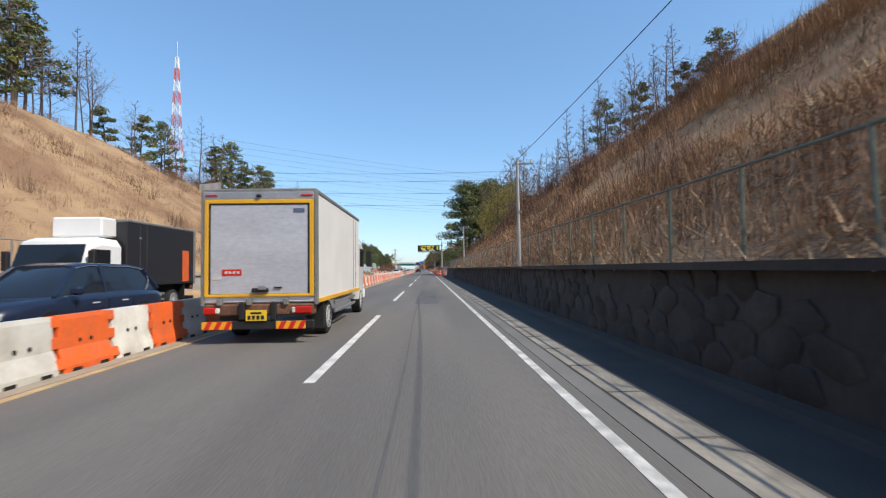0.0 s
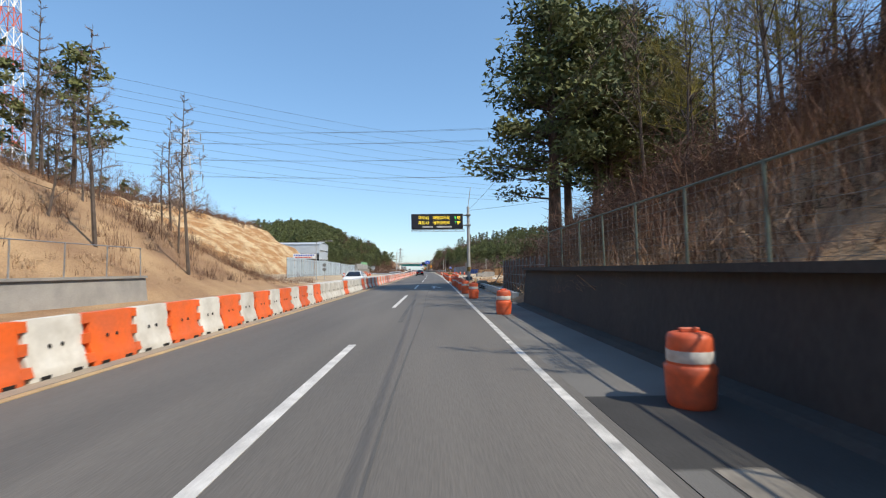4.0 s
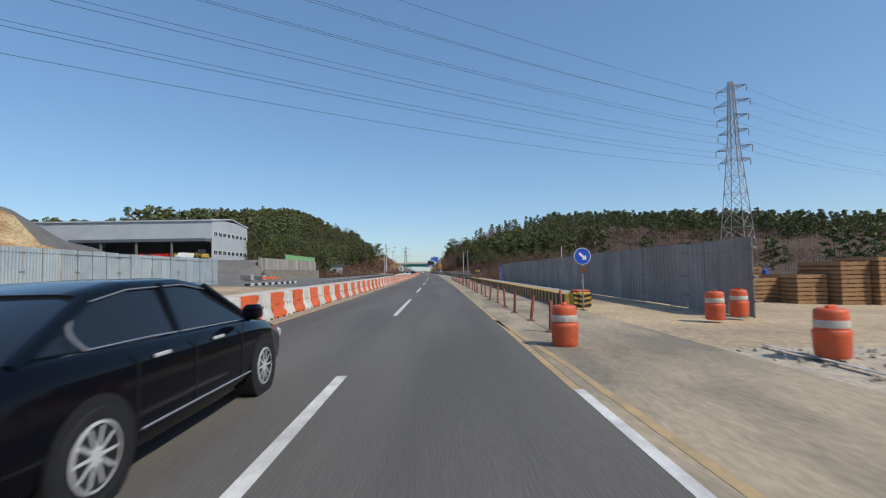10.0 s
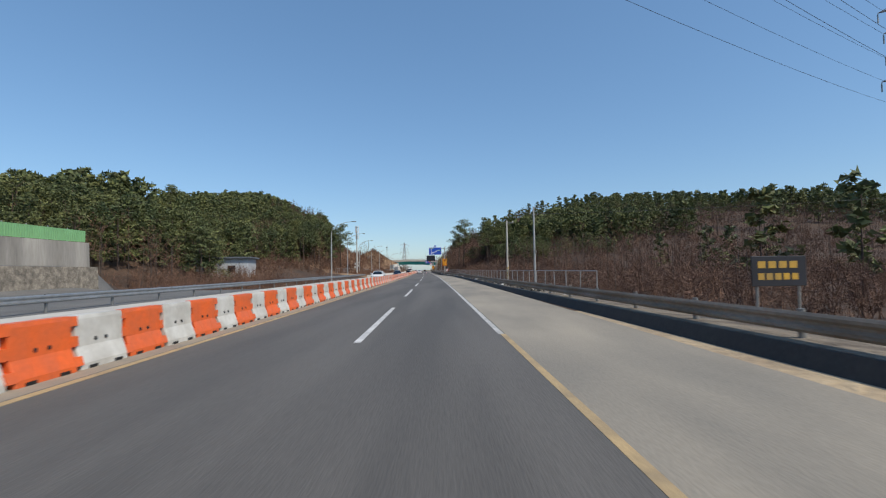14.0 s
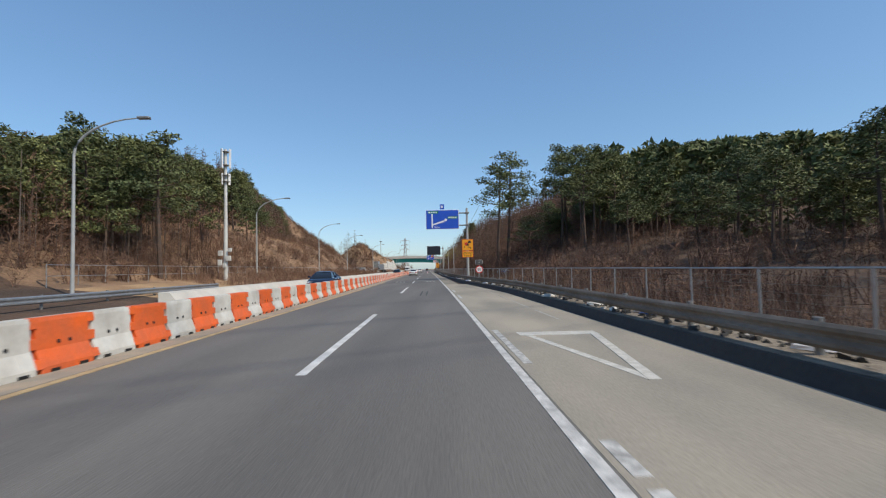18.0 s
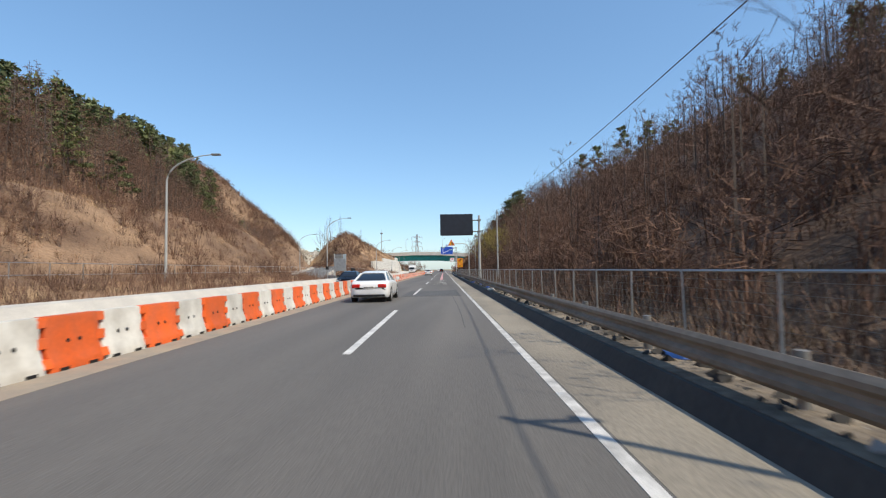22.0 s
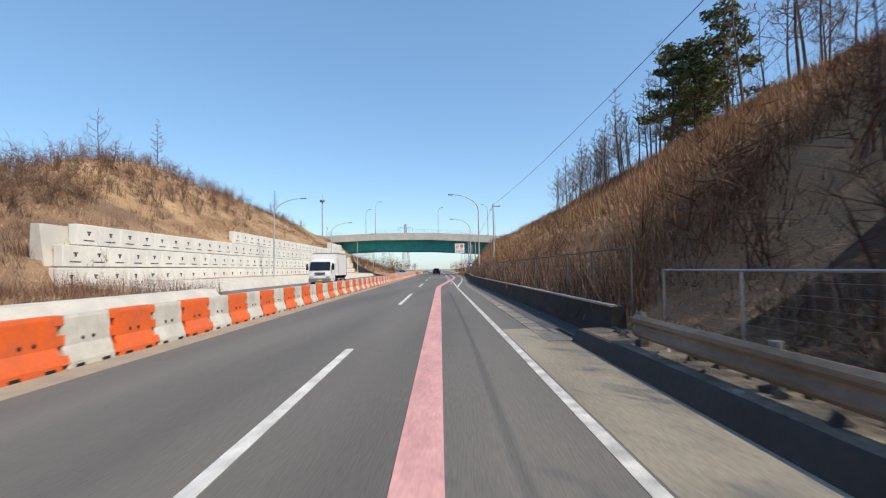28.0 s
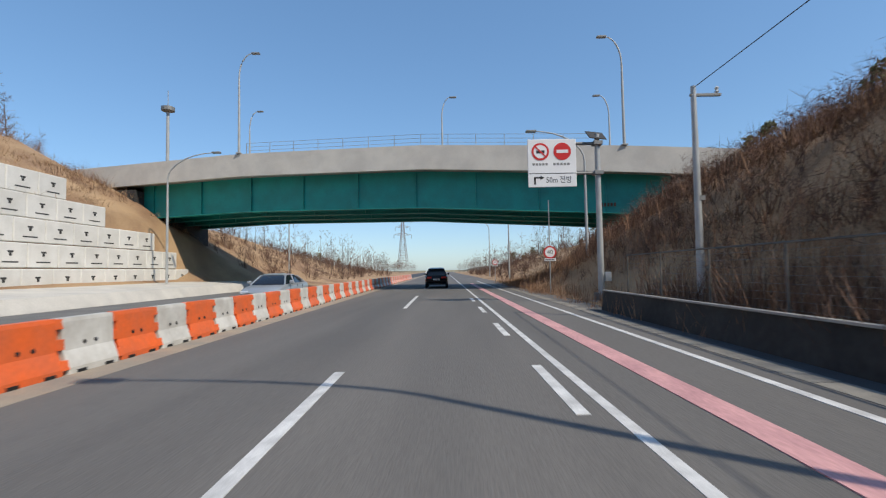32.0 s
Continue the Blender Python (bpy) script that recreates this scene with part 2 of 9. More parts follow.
# ---- geometry helpers ----
class Geo:
    """Gathers the faces of one mesh."""
    def __init__(self):
        self.v, self.f = [], []

    def add(self, vs, fs, m=None):
        o = len(self.v)
        self.v += [tuple(m @ Vector(p)) if m else tuple(p) for p in vs]
        self.f += [tuple(o + i for i in q) for q in fs]
        return self

    def box(self, x0, x1, y0, y1, z0, z1, m=None):
        return self.add([(x, y, z) for z in (z0, z1) for x, y in ((x0, y0), (x1, y0), (x1, y1), (x0, y1))],
                        [(3, 2, 1, 0), (4, 5, 6, 7), (0, 1, 5, 4), (1, 2, 6, 5), (2, 3, 7, 6), (3, 0, 4, 7)], m)

    def cbox(self, x0, x1, y0, y1, z0, z1, c=0.01, m=None):
        """A box with chamfered edges."""
        t = bmesh.new()
        bmesh.ops.create_cube(t, size=1)
        for w in t.verts:
            w.co = ((x0 + x1) / 2 + w.co.x * (x1 - x0), (y0 + y1) / 2 + w.co.y * (y1 - y0), (z0 + z1) / 2 + w.co.z * (z1 - z0))
        bmesh.ops.bevel(t, geom=t.edges[:], offset=c, segments=1, affect="EDGES")
        t.verts.index_update()
        self.add([w.co.copy() for w in t.verts], [[w.index for w in q.verts] for q in t.faces], m)
        t.free()
        return self

    def loft(self, rings, caps=True, closed=True):
        """Joins rings of equal length into a skin."""
        n, k = len(rings[0]), len(rings)
        fs = [(i * n + j, i * n + (j + 1) % n, (i + 1) * n + (j + 1) % n, (i + 1) * n + j) for i in range(k - 1) for j in range(n if closed else n - 1)]
        if caps:
            fs += [tuple(range(n - 1, -1, -1)), tuple((k - 1) * n + j for j in range(n))]
        return self.add([p for r in rings for p in r], fs)

    def tube(self, pts, radii, n=8, caps=True):
        rings = []
        for i, p in enumerate(pts):
            a, b = Vector(pts[max(i - 1, 0)]), Vector(pts[min(i + 1, len(pts) - 1)])
            w = (b - a).normalized()
            u = w.cross(Vector((0, 0, 1)) if abs(w.z) < 0.9 else Vector((1, 0, 0))).normalized()
            k = w.cross(u)
            r = radii[i] if isinstance(radii, (list, tuple)) else radii
            rings.append([tuple(Vector(p) + (u * math.cos(q) + k * math.sin(q)) * r) for q in (2 * math.pi * j / n for j in range(n))])
        return self.loft(rings, caps)

    def lathe(self, prof, n=16, caps=True):
        return self.loft([[(r * math.cos(2 * math.pi * j / n), r * math.sin(2 * math.pi * j / n), z) for j in range(n)] for r, z in prof], caps)

    def prism(self, outline, y0, y1, m=None):
        """An outline in x, z drawn out along y."""
        n = len(outline)
        return self.add([(x, y, z) for y in (y0, y1) for x, z in outline],
                        [(j, (j + 1) % n, n + (j + 1) % n, n + j) for j in range(n)] + [tuple(range(n - 1, -1, -1)), tuple(range(n, 2 * n))], m)

    def mesh(self, name, material, smooth=0):
        me = bpy.data.meshes.new(name)
        me.from_pydata(self.v, [], self.f)
        me.materials.append(material)
        if smooth:
            me.polygons.foreach_set("use_smooth", [True] * len(me.polygons))
            me.set_sharp_from_angle(angle=radians(smooth))
        me.update()
        return me


def part(name, g, material, parent=None, label="", smooth=0):
    ob = new(name, g.mesh(name, material, smooth) if isinstance(g, Geo) else g)
    ob.parent = parent
    return tagged(ob, label)


def thing(name, label, category, group="", kind=""):
    return tagged(new(name), label, category, group, kind)


def solid(name, g, material, label, category, group="", kind="", smooth=0):
    return tagged(new(name, g.mesh(name, material, smooth)), label, category, group, kind)


def at(s, d, z=0.0, rot=0.0):
    """Pose of a thing that stands at s, d and faces along the road."""
    return pose(*road(s, d, z), 0, 0, turn(s) + rot)


def put(ob, s, d, z=0.0, rot=0.0):
    ob.matrix_basis = at(s, d, z, rot)
    return ob


def ribbon(name, s0, s1, prof, material, label, category, kind="structure", step=4.0, shift=None):
    """A strip along the road: prof is a closed outline of (d, z)."""
    g = Geo()
    ss = np.linspace(s0, s1, max(2, int((s1 - s0) / step) + 1))
    g.loft([[road(s, d + (shift(s) if shift else 0), z) for d, z in prof] for s in ss])
    return solid(name, g, material, label, category, kind=kind)


def slab(d0, d1, z0, z1):
    return [(d0, z0), (d1, z0), (d1, z1), (d0, z1)]

# ---- land ----
CUT_SOIL = mat("cut_soil", (0.6, 0.44, 0.25), 0.98, var=0.3, scale=0.16, fine=1.6, bump=1.0, other=(0.4, 0.21, 0.085), deep=0.6, stretch=(1, 1, 3.5), lo=.42, hi=.58)
SCRUB = mat("scrub_slope", (0.33, 0.21, 0.125), 0.98, var=0.3, scale=0.13, fine=5, bump=1.0, other=(0.14, 0.083, 0.05), deep=0.15)
ROCK = mat("bare_rock", (0.6, 0.57, 0.5), 0.95, var=0.2, scale=0.35, fine=2, bump=1.0, other=(0.3, 0.26, 0.2), deep=0.3)
# cross sections of the land: at each s, heights over the distance from the lane line
RIGHT = [
    (-120, [(3, -.06), (5.45, -.06), (5.65, 1.4), (6, 1.47), (25, 17), (31, 19.5), (60, 22), (200, 25), (900, 20)]),
    (52, [(3, -.06), (5.45, -.06), (5.65, 1.4), (6, 1.47), (25, 17), (31, 19.5), (60, 22), (200, 25), (900, 20)]),
    (78, [(3, -.06), (5.45, -.06), (5.65, 1.35), (6.5, 1.55), (16, 9), (24, 13), (45, 14), (90, 8), (900, 5)]),
    (97, [(3, -.06), (5.6, -.06), (7.2, .6), (8.5, 1.8), (13, 4.5), (20, 6), (40, 6), (80, 4), (900, 2)]),
    (104, [(3, -.06), (5.6, -.06), (7.2, -.4), (8.5, 1.4), (13, 4.2), (20, 6), (40, 8), (80, 4), (900, 2)]),
    (110, [(3, -.06), (5.4, -.06), (7.2, -.4), (8.5, .6), (13, 3.6), (20, 5.5), (40, 8.5), (80, 4), (900, 2)]),
    (114, [(3, -.06), (4.95, -.06), (5.25, -.75), (5.7, -.75), (6.3, -.1), (8, -.15), (12, -.2), (16, .5), (20, 2.2), (35, 8), (50, 11.5), (60, 11), (80, 3), (900, 2)]),
    (140, [(3, -.06), (6, -.06), (7, -.2), (12, -.2), (15.5, .2), (20, 2.9), (24, 4.8), (30, 7), (40, 9.3), (55, 12), (75, 4), (90, 1), (900, 2)]),
    (160, [(3, -.06), (7, -.06), (12, -.1), (24, 0), (28, 1.0), (33, 3.0), (45, 4.6), (60, 5), (80, 1), (900, 2)]),
    (178, [(3, -.06), (8, -.06), (20, -.3), (60, -.4), (100, 0), (900, 2)]),
    (262, [(3, -.06), (10, -.06), (14, -.3), (40, -.6), (100, -.5), (300, 0), (900, 2)]),
    (285, [(3, -.06), (7.4, -.06), (8.6, -.6), (14, -1.5), (60, -1), (100, 0), (300, 2), (900, 3)]),
    (330, [(3, -.06), (7.2, -.06), (8.5, -.3), (12, -1.2), (25, -1), (40, -.8), (60, -.5), (110, 0), (300, 1), (900, 4)]),
    (360, [(3, -.06), (6.6, -.06), (7.5, -.1), (9, -.4), (12, -.3), (20, 1.4), (30, 2.5), (60, 3.5), (110, 5), (300, 5), (900, 6)]),
    (395, [(3, -.06), (5.2, -.06), (6, 0), (8, .1), (11, .7), (20, 3.5), (35, 7), (60, 9), (110, 10), (300, 10), (900, 8)]),
    (425, [(3, -.06), (4.7, -.06), (5.5, .05), (7.5, .2), (9, .8), (20, 7), (40, 13), (60, 16), (110, 16), (300, 15), (900, 10)]),
    (452, [(3, -.06), (4.7, -.06), (5.5, .05), (7.5, .2), (9, 1), (20, 8.5), (40, 20), (60, 24), (110, 24), (150, 22), (300, 20), (900, 10)]),
    (485, [(3, -.06), (4.7, -.06), (5.5, .05), (7.5, .2), (9, 1), (20, 8.5), (40, 21), (60, 28), (110, 29), (150, 28), (300, 25), (900, 10)]),
    (540, [(3, -.06), (4.6, -.06), (5.5, .05), (7.5, .2), (9, 1), (20, 10.5), (30, 17.5), (40, 23), (60, 29), (110, 33), (150, 33), (300, 30), (900, 10)]),
    (558, [(3, -.06), (4.6, -.06), (5.5, .05), (7.5, .2), (9, 1.2), (14, 7.5), (20, 14.5), (30, 21), (60, 27), (110, 32), (300, 28), (900, 10)]),
    (572, [(3, -.06), (5.3, -.06), (5.5, .4), (6.2, .7), (8.3, 3.1), (18, 9.5), (26, 14), (60, 18), (110, 22), (300, 20), (900, 10)]),
    (610, [(3, -.06), (5.35, -.06), (5.6, .5), (6.3, .8), (8.4, 3.2), (17, 8.6), (26, 10), (60, 13), (110, 14), (300, 14), (900, 10)]),
    (640, [(3, -.06), (5.35, -.06), (5.6, .5), (6.2, .7), (7.7, 2.8), (9.9, 5.7), (12.3, 6.8), (18.3, 8.0), (60, 10), (110, 10), (300, 10), (900, 10)]),
    (658, [(3, -.06), (5.4, -.06), (6.6, .2), (7.2, .6), (8.0, 2.6), (9.6, 4.5), (11, 5.0), (18, 7.2), (38, 8.4), (110, 9), (900, 9)]),
    (686, [(3, -.06), (6, -.06), (9, .2), (11, 1), (15, 3.4), (20, 7.2), (40, 8.5), (110, 9), (900, 9)]),
    (700, [(3, -.06), (8, -.06), (12, .3), (16, 2), (24, 6), (40, 8), (110, 8), (900, 8)]),
    (780, [(3, -.06), (8, -.06), (14, .3), (24, 3), (40, 4), (110, 3), (900, 2)]),
    (1000, [(3, -.06), (8, -.06), (20, 0), (60, 0), (110, 0), (900, 0)]),
]
LEFT = [
    (-120, [(4, -.06), (12.6, -.06), (13.0, 1.2), (14, 1.3), (36, 17), (60, 20), (900, 20)]),
    (55, [(4, -.06), (12.6, -.06), (13.0, 1.2), (14, 1.3), (36, 17), (60, 20), (900, 20)]),
    (75, [(4, -.06), (12.6, -.06), (13.0, 1.1), (14, 1.3), (31, 13.5), (45, 15), (90, 14), (900, 20)]),
    (98, [(4, -.06), (12.6, -.06), (13.2, .6), (14, 1.0), (28, 11), (45, 10), (90, 9), (900, 20)]),
    (113, [(4, -.06), (12.6, -.06), (14, .4), (23, 6), (40, 3), (60, 6), (90, 14), (900, 22)]),
    (126, [(4, -.06), (13, -.06), (16, .2), (24, .6), (38, 1), (40.5, 5.5), (45, 6.8), (48, 10.8), (54, 12), (58, 15.6), (65, 17), (78, 20), (120, 22), (300, 24), (900, 20)]),
    (235, [(4, -.06), (13, -.06), (28, .25), (38, .8), (40, 4.6), (43.5, 6), (46, 9.8), (51, 11.6), (54, 15), (60, 17), (75, 20), (120, 20), (300, 18), (900, 18)]),
    (244, [(4, -.06), (13, -.06), (28, .25), (38, .8), (46, 7), (60, 14), (75, 17), (120, 17), (300, 18), (900, 18)]),
    (260, [(4, -.06), (13, -.06), (24, .1), (36, .9), (50, 4), (60, 7), (75, 9), (90, 9), (300, 14), (900, 18)]),
    (267, [(4, -.06), (13, -.06), (20, .1), (27, .4), (36, 2.0), (50, 4.0), (60, 4.5), (90, 4.8), (300, 12), (900, 16)]),
    (269, [(4, -.06), (13, -.06), (27.6, .25), (28.3, .3), (29.2, 4.0), (70, 4.6), (90, 5), (300, 12), (900, 16)]),
    (305, [(4, -.06), (13, -.06), (27.6, .25), (28.3, .3), (29.2, 4.0), (70, 4.6), (90, 5), (300, 12), (900, 16)]),
    (312, [(4, -.06), (13, -.06), (20, -.3), (28, -.5), (40, -.5), (60, 2), (90, 5), (300, 12), (900, 16)]),
    (332, [(4, -.06), (13, -.06), (16, -.6), (34, -.4), (46, 4), (60, 7), (90, 9), (300, 12), (900, 14)]),
    (370, [(4, -.06), (12.5, -.06), (13, .1), (17, .5), (22, 1), (34, 5), (46, 9.5), (60, 12), (90, 12), (300, 13), (900, 14)]),
    (395, [(4, -.06), (12.5, -.06), (13, .2), (17, .7), (20, 1.2), (30, 6), (46, 12.5), (60, 14), (90, 14), (300, 15), (900, 15)]),
    (425, [(4, -.06), (12.5, -.06), (13, .2), (17, .7), (20, 1.2), (42, 15), (60, 17.5), (90, 19.5), (130, 21), (300, 20), (900, 20)]),
    (500, [(4, -.06), (12.5, -.06), (13, .2), (17, .7), (21, 1.2), (46, 22), (60, 27), (90, 31), (130, 33), (300, 30), (900, 20)]),
    (525, [(4, -.06), (12.5, -.06), (13, .2), (24, .4), (30, .9), (33, 2.0), (50, 18), (62, 24), (90, 31), (130, 34), (300, 30), (900, 20)]),
    (548, [(4, -.06), (12.5, -.06), (13, .2), (24, .8), (30, 1.4), (34.5, 2.4), (50, 20), (64, 28), (90, 35), (130, 39), (300, 33), (900, 20)]),
    (562, [(4, -.06), (12.5, -.06), (13, .2), (24, .8), (34, 2.3), (37, 3.6), (45, 15), (54, 26), (68, 35), (95, 42), (130, 44), (300, 36), (900, 20)]),
    (578, [(4, -.06), (12.5, -.06), (13, .2), (20.4, .6), (30, 1.5), (38, 2.4), (42, 3.6), (50, 16), (57, 26), (66, 35), (80, 45), (105, 54), (150, 52), (300, 40), (900, 20)]),
    (592, [(4, -.06), (15.6, -.06), (16, .2), (20.8, .6), (21.6, 4.2), (30, 8), (35, 10), (40, 4), (47, 2.6), (50, 5), (57, 17), (66, 29), (80, 40), (105, 52), (150, 52), (300, 40), (900, 20)]),
    (605, [(4, -.06), (15.6, -.06), (16, .2), (20.8, .6), (21.7, 5.0), (30, 9.5), (37, 13.5), (43, 8), (50, 3), (55, 5), (62, 15), (72, 26), (85, 36), (105, 48), (150, 50), (300, 40), (900, 20)]),
    (620, [(4, -.06), (15.6, -.06), (16, .2), (20.8, .6), (21.8, 5.6), (30, 11), (38, 17), (45, 14), (52, 5), (56, 8), (62, 13), (68, 18), (75, 24), (88, 32), (105, 40), (150, 46), (300, 30), (900, 20)]),
    (650, [(4, -.06), (15.6, -.06), (16, .2), (20.8, .6), (21.8, 5.7), (33, 12.5), (42, 17), (58, 10), (80, 10), (110, 16), (300, 20), (900, 20)]),
    (678, [(4, -.06), (15.6, -.06), (16, .2), (20.8, .6), (21.8, 5.8), (35, 13.5), (44, 16), (60, 12), (80, 12), (300, 18), (900, 20)]),
    (688, [(4, -.06), (13, -.06), (17, .4), (20, 2), (30, 8.6), (45, 11), (80, 12), (300, 14), (900, 20)]),
    (780, [(4, -.06), (14, -.06), (20, 1), (40, 4), (90, 3), (900, 2)]),
    (1000, [(4, -.06), (14, -.06), (20, 0), (60, 0), (90, 0), (900, 0)]),
]


shift_d = lambda s: float(np.interp(s, [566, 600, 612, 641, 660], [0, .1, .35, 1.75, 2.0]))


def height(s, d):
    """Height of the land at s, d, without its small bumps."""
    keys = RIGHT if d > 0 else LEFT
    if d > 4 and 566 < s < 705:
        d = max(4.0, d - shift_d(s) * min(1, (705 - s) / 15) * max(0, 1 - max(0, d - 8) / 30))
    d = abs(d)
    i = 0
    while i < len(keys) - 2 and keys[i + 1][0] <= s:
        i += 1
    (s0, p0), (s1, p1) = keys[i], keys[i + 1]
    u = min(1, max(0, (s - s0) / (s1 - s0)))
    z0 = np.interp(d, [p[0] for p in p0], [p[1] for p in p0])
    z1 = np.interp(d, [p[0] for p in p1], [p[1] for p in p1])
    return float(z0 + (z1 - z0) * u)


# how high the tree tops reach on each side: where the view was open, (way, [(across / ahead, rise / ahead)])
TOPS_R = [(325, [(.0, .02), (.06, .14), (.19, .2), (.5, .22), (1, .227)]), (345, [(0, .02), (.09, .12), (.13, .21), (.245, .285), (.46, .26), (1, .29)]), (365, [(0, .0), (.056, .09), (.2, .29), (.325, .39), (.507, .47), (.65, .43), (1, .46)]),
          (385.7, [(0, .02), (.09, .13), (.29, .28), (.575, .36), (1, .4)]),
          (406.6, [(0, .02), (.106, .17), (.193, .257), (.335, .3), (.594, .4), (1, .46)]), (449, [(0, .02), (.105, .15), (.193, .257), (.335, .33), (.537, .444), (.766, .53), (1, .61)]),
          (492, [(0, 0), (.105, .1), (.263, .354), (.42, .463), (.57, .573), (1, .9)]), (513, [(.1, .06), (.146, .12), (.246, .263), (.318, .335), (.405, .435), (.448, .58), (1, 1.2)])]
TOPS_L = [(305, [(.1, .03), (.24, .06), (.28, .149), (.36, .19), (1, .2)]), (325, [(.123, .06), (.195, .085), (.267, .134), (.31, .185), (.354, .177), (.468, .22), (1, .21)]), (345, [(.15, .03), (.2, .05), (.31, .13), (.37, .175), (.454, .265), (.68, .285), (.756, .3), (1, .28)]), (365, [(.1, .04), (.176, .08), (.29, .12), (.365, .22), (.478, .272), (.65, .307), (.773, .36), (1, .42)]),
          (406.6, [(.3, .08), (.354, .16), (.41, .29), (.524, .35), (.67, .437), (.81, .488), (1, .53)]), (428, [(.3, .06), (.366, .148), (.423, .26), (.524, .355), (.667, .41), (.81, .478), (1, .53)]), (449, [(.3, .04), (.383, .11), (.483, .185), (.526, .287), (.64, .387), (.755, .43), (1, .48)]),
          (471, [(.4, .04), (.466, .11), (.567, .255), (.607, .33), (.667, .4), (.81, .485), (1, .53)]), (492, [(.4, .01), (.48, .06), (.556, .15), (.676, .28), (.746, .354), (.8, .4), (.907, .51), (1, .58)]), (513, [(.4, .02), (.52, .06), (.583, .12), (.7, .235), (.81, .363), (1, .44)])]


def roof(s, d):
    """Height that the tree tops keep below at s, d."""
    top = 60.0
    if d > 0 and 330 < s < 390:
        top = 8.5
    if d > 0 and 655 < s < 705:
        top = 13.5
    if 330 < s < 620:
        for c, tab in (TOPS_R if d > 0 else TOPS_L):
            f, a = s - c, abs(d - 1.7)
            if f > 6 and a / f < 1:
                top = min(top, 1.5 + f * float(np.interp(a / f, [p[0] for p in tab], [p[1] for p in tab])))
    return top


RAMP = [(468, 8.6, 0.02), (490, 13, .02), (505, 19, .1), (521, 25.7, .4), (541, 28.5, 1.4), (561, 31.5, 2.3), (575, 36, 2.5), (588, 42.5, 2.6), (602, 49, 2.8), (620, 58, 3.2)]
ramp_d = lambda s: -float(np.interp(s, [r[0] for r in RAMP], [r[1] for r in RAMP]))
ramp_z = lambda s: float(np.interp(s, [r[0] for r in RAMP], [r[2] for r in RAMP]))


def land(s, d):
    """Height of the land with its bumps."""
    a = abs(d)
    z = height(s, d)
    if a > 9:
        k = min(1.0, (a - 9) / 8)
        n = noise.noise(Vector((s * 0.07, d * 0.07, 3.1))) * 0.9 + noise.noise(Vector((s * 0.25, d * 0.25, 9.7))) * 0.35
        flat = 0.12 if z < 1.2 and a < 80 else (0.05 if -75 < d < -28 and 266 < s < 308 else 1.0)
        z += n * k * flat
    edge = min(-30.0, ramp_d(s) - 9) if s > 490 else -30.0
    if d < edge and 425 < s < 604:
        over_ = z - max(1.2, roof(s, d) - float(np.interp(s, [440, 470, 560, 600], [7.5, 11.5, 11.5, 7])))
        if over_ > 0:
            z -= over_ * min(1, (s - 425) / 15, (604 - s) / 45) * min(1, (edge - d) / 16)
    if 492 < s < 618:
        k = abs(d - ramp_d(s))
        if k < 8.5:
            u = min(1.0, max(0.0, (k - 5.5) / 3))
            z = (ramp_z(s) - .18) * (1 - u) + z * u
    if 124 < s < 262 and -66 < d < -39:
        z += abs(noise.noise(Vector((s * .16, d * .22, 8.5)))) * 2.2 - .7
    if 111 < s < 178 and 5.9 < d < 60:
        z += min(1, d - 5.9) * (noise.noise(Vector((s * .5, d * .45, 5.5))) * .28 + noise.noise(Vector((s * 1.3, d * 1.1, 2.5))) * .12)
    return z


def kind_of(s, d):
    """Which ground covers the land at s, d."""
    if d > 0:
        if s < 104:
            return 0
        if s < 282:
            if d > 100:
                return 5
            if s < 176 and (d > 20 or (s < 150 and d > 5.6)):
                return 2
            if 158 < s < 196 and 6.5 < d < 10.5:
                return 4
            return 3 if (d < 22 or s > 200) else 2
        if s < 565:
            return 1
        return 0
    a = -d
    if s < 128:
        return 0
    if s > 240 and s < 264 and 14 < a < 78:
        return 7
    if s < 264:
        return 9 if 37 < a < 66 else (3 if a <= 37 else 1)
    if s < 310:
        return 7 if a < 78 else 1
    if s < 372:
        return 1
    if s < 400:
        return 8 if a > 19 else 0
    if 600 < s < 640 and 53 < a < 84 and s > 601 + (a - 53) * .3 and noise.noise(Vector((s * .3, d * .3, 2))) > -.4:
        return 6
    return 8 if a > 19 and s < 600 else (1 if a > 60 else 0)


g_s = np.concatenate([np.arange(-120, 0, 6), np.arange(0, 700, 2.0), np.arange(700, 1000.1, 12)])
g_d = [3.0, 4.4, 5.3, 5.65, 6.0, 6.3, 6.65, 6.95, 7.2, 7.6, 8.2, 9.5, 11, 12.7, 13.1, 14, 15.5, 17.2, 19, 20.9, 21.7, 23.5, 25.5, 27.7, 28.4, 29.3, 31.5, 34, 37, 40, 43, 46, 50, 52.5, 55, 58, 61, 64.5, 68, 72, 76, 81, 86, 92, 98, 106, 115, 140, 180, 240, 330, 480, 750, 1300]
cols = [-x for x in g_d[::-1]] + g_d
vs, fs, mi = [], [], []
for s in g_s:
    for d in cols:
        vs.append(road(s, d, land(s, d)))
w = len(cols)
for i in range(len(g_s) - 1):
    for j in range(w - 1):
        fs.append((i * w + j, i * w + j + 1, (i + 1) * w + j + 1, (i + 1) * w + j))
        mi.append(kind_of((g_s[i] + g_s[i + 1]) / 2, (cols[j] + cols[j + 1]) / 2))
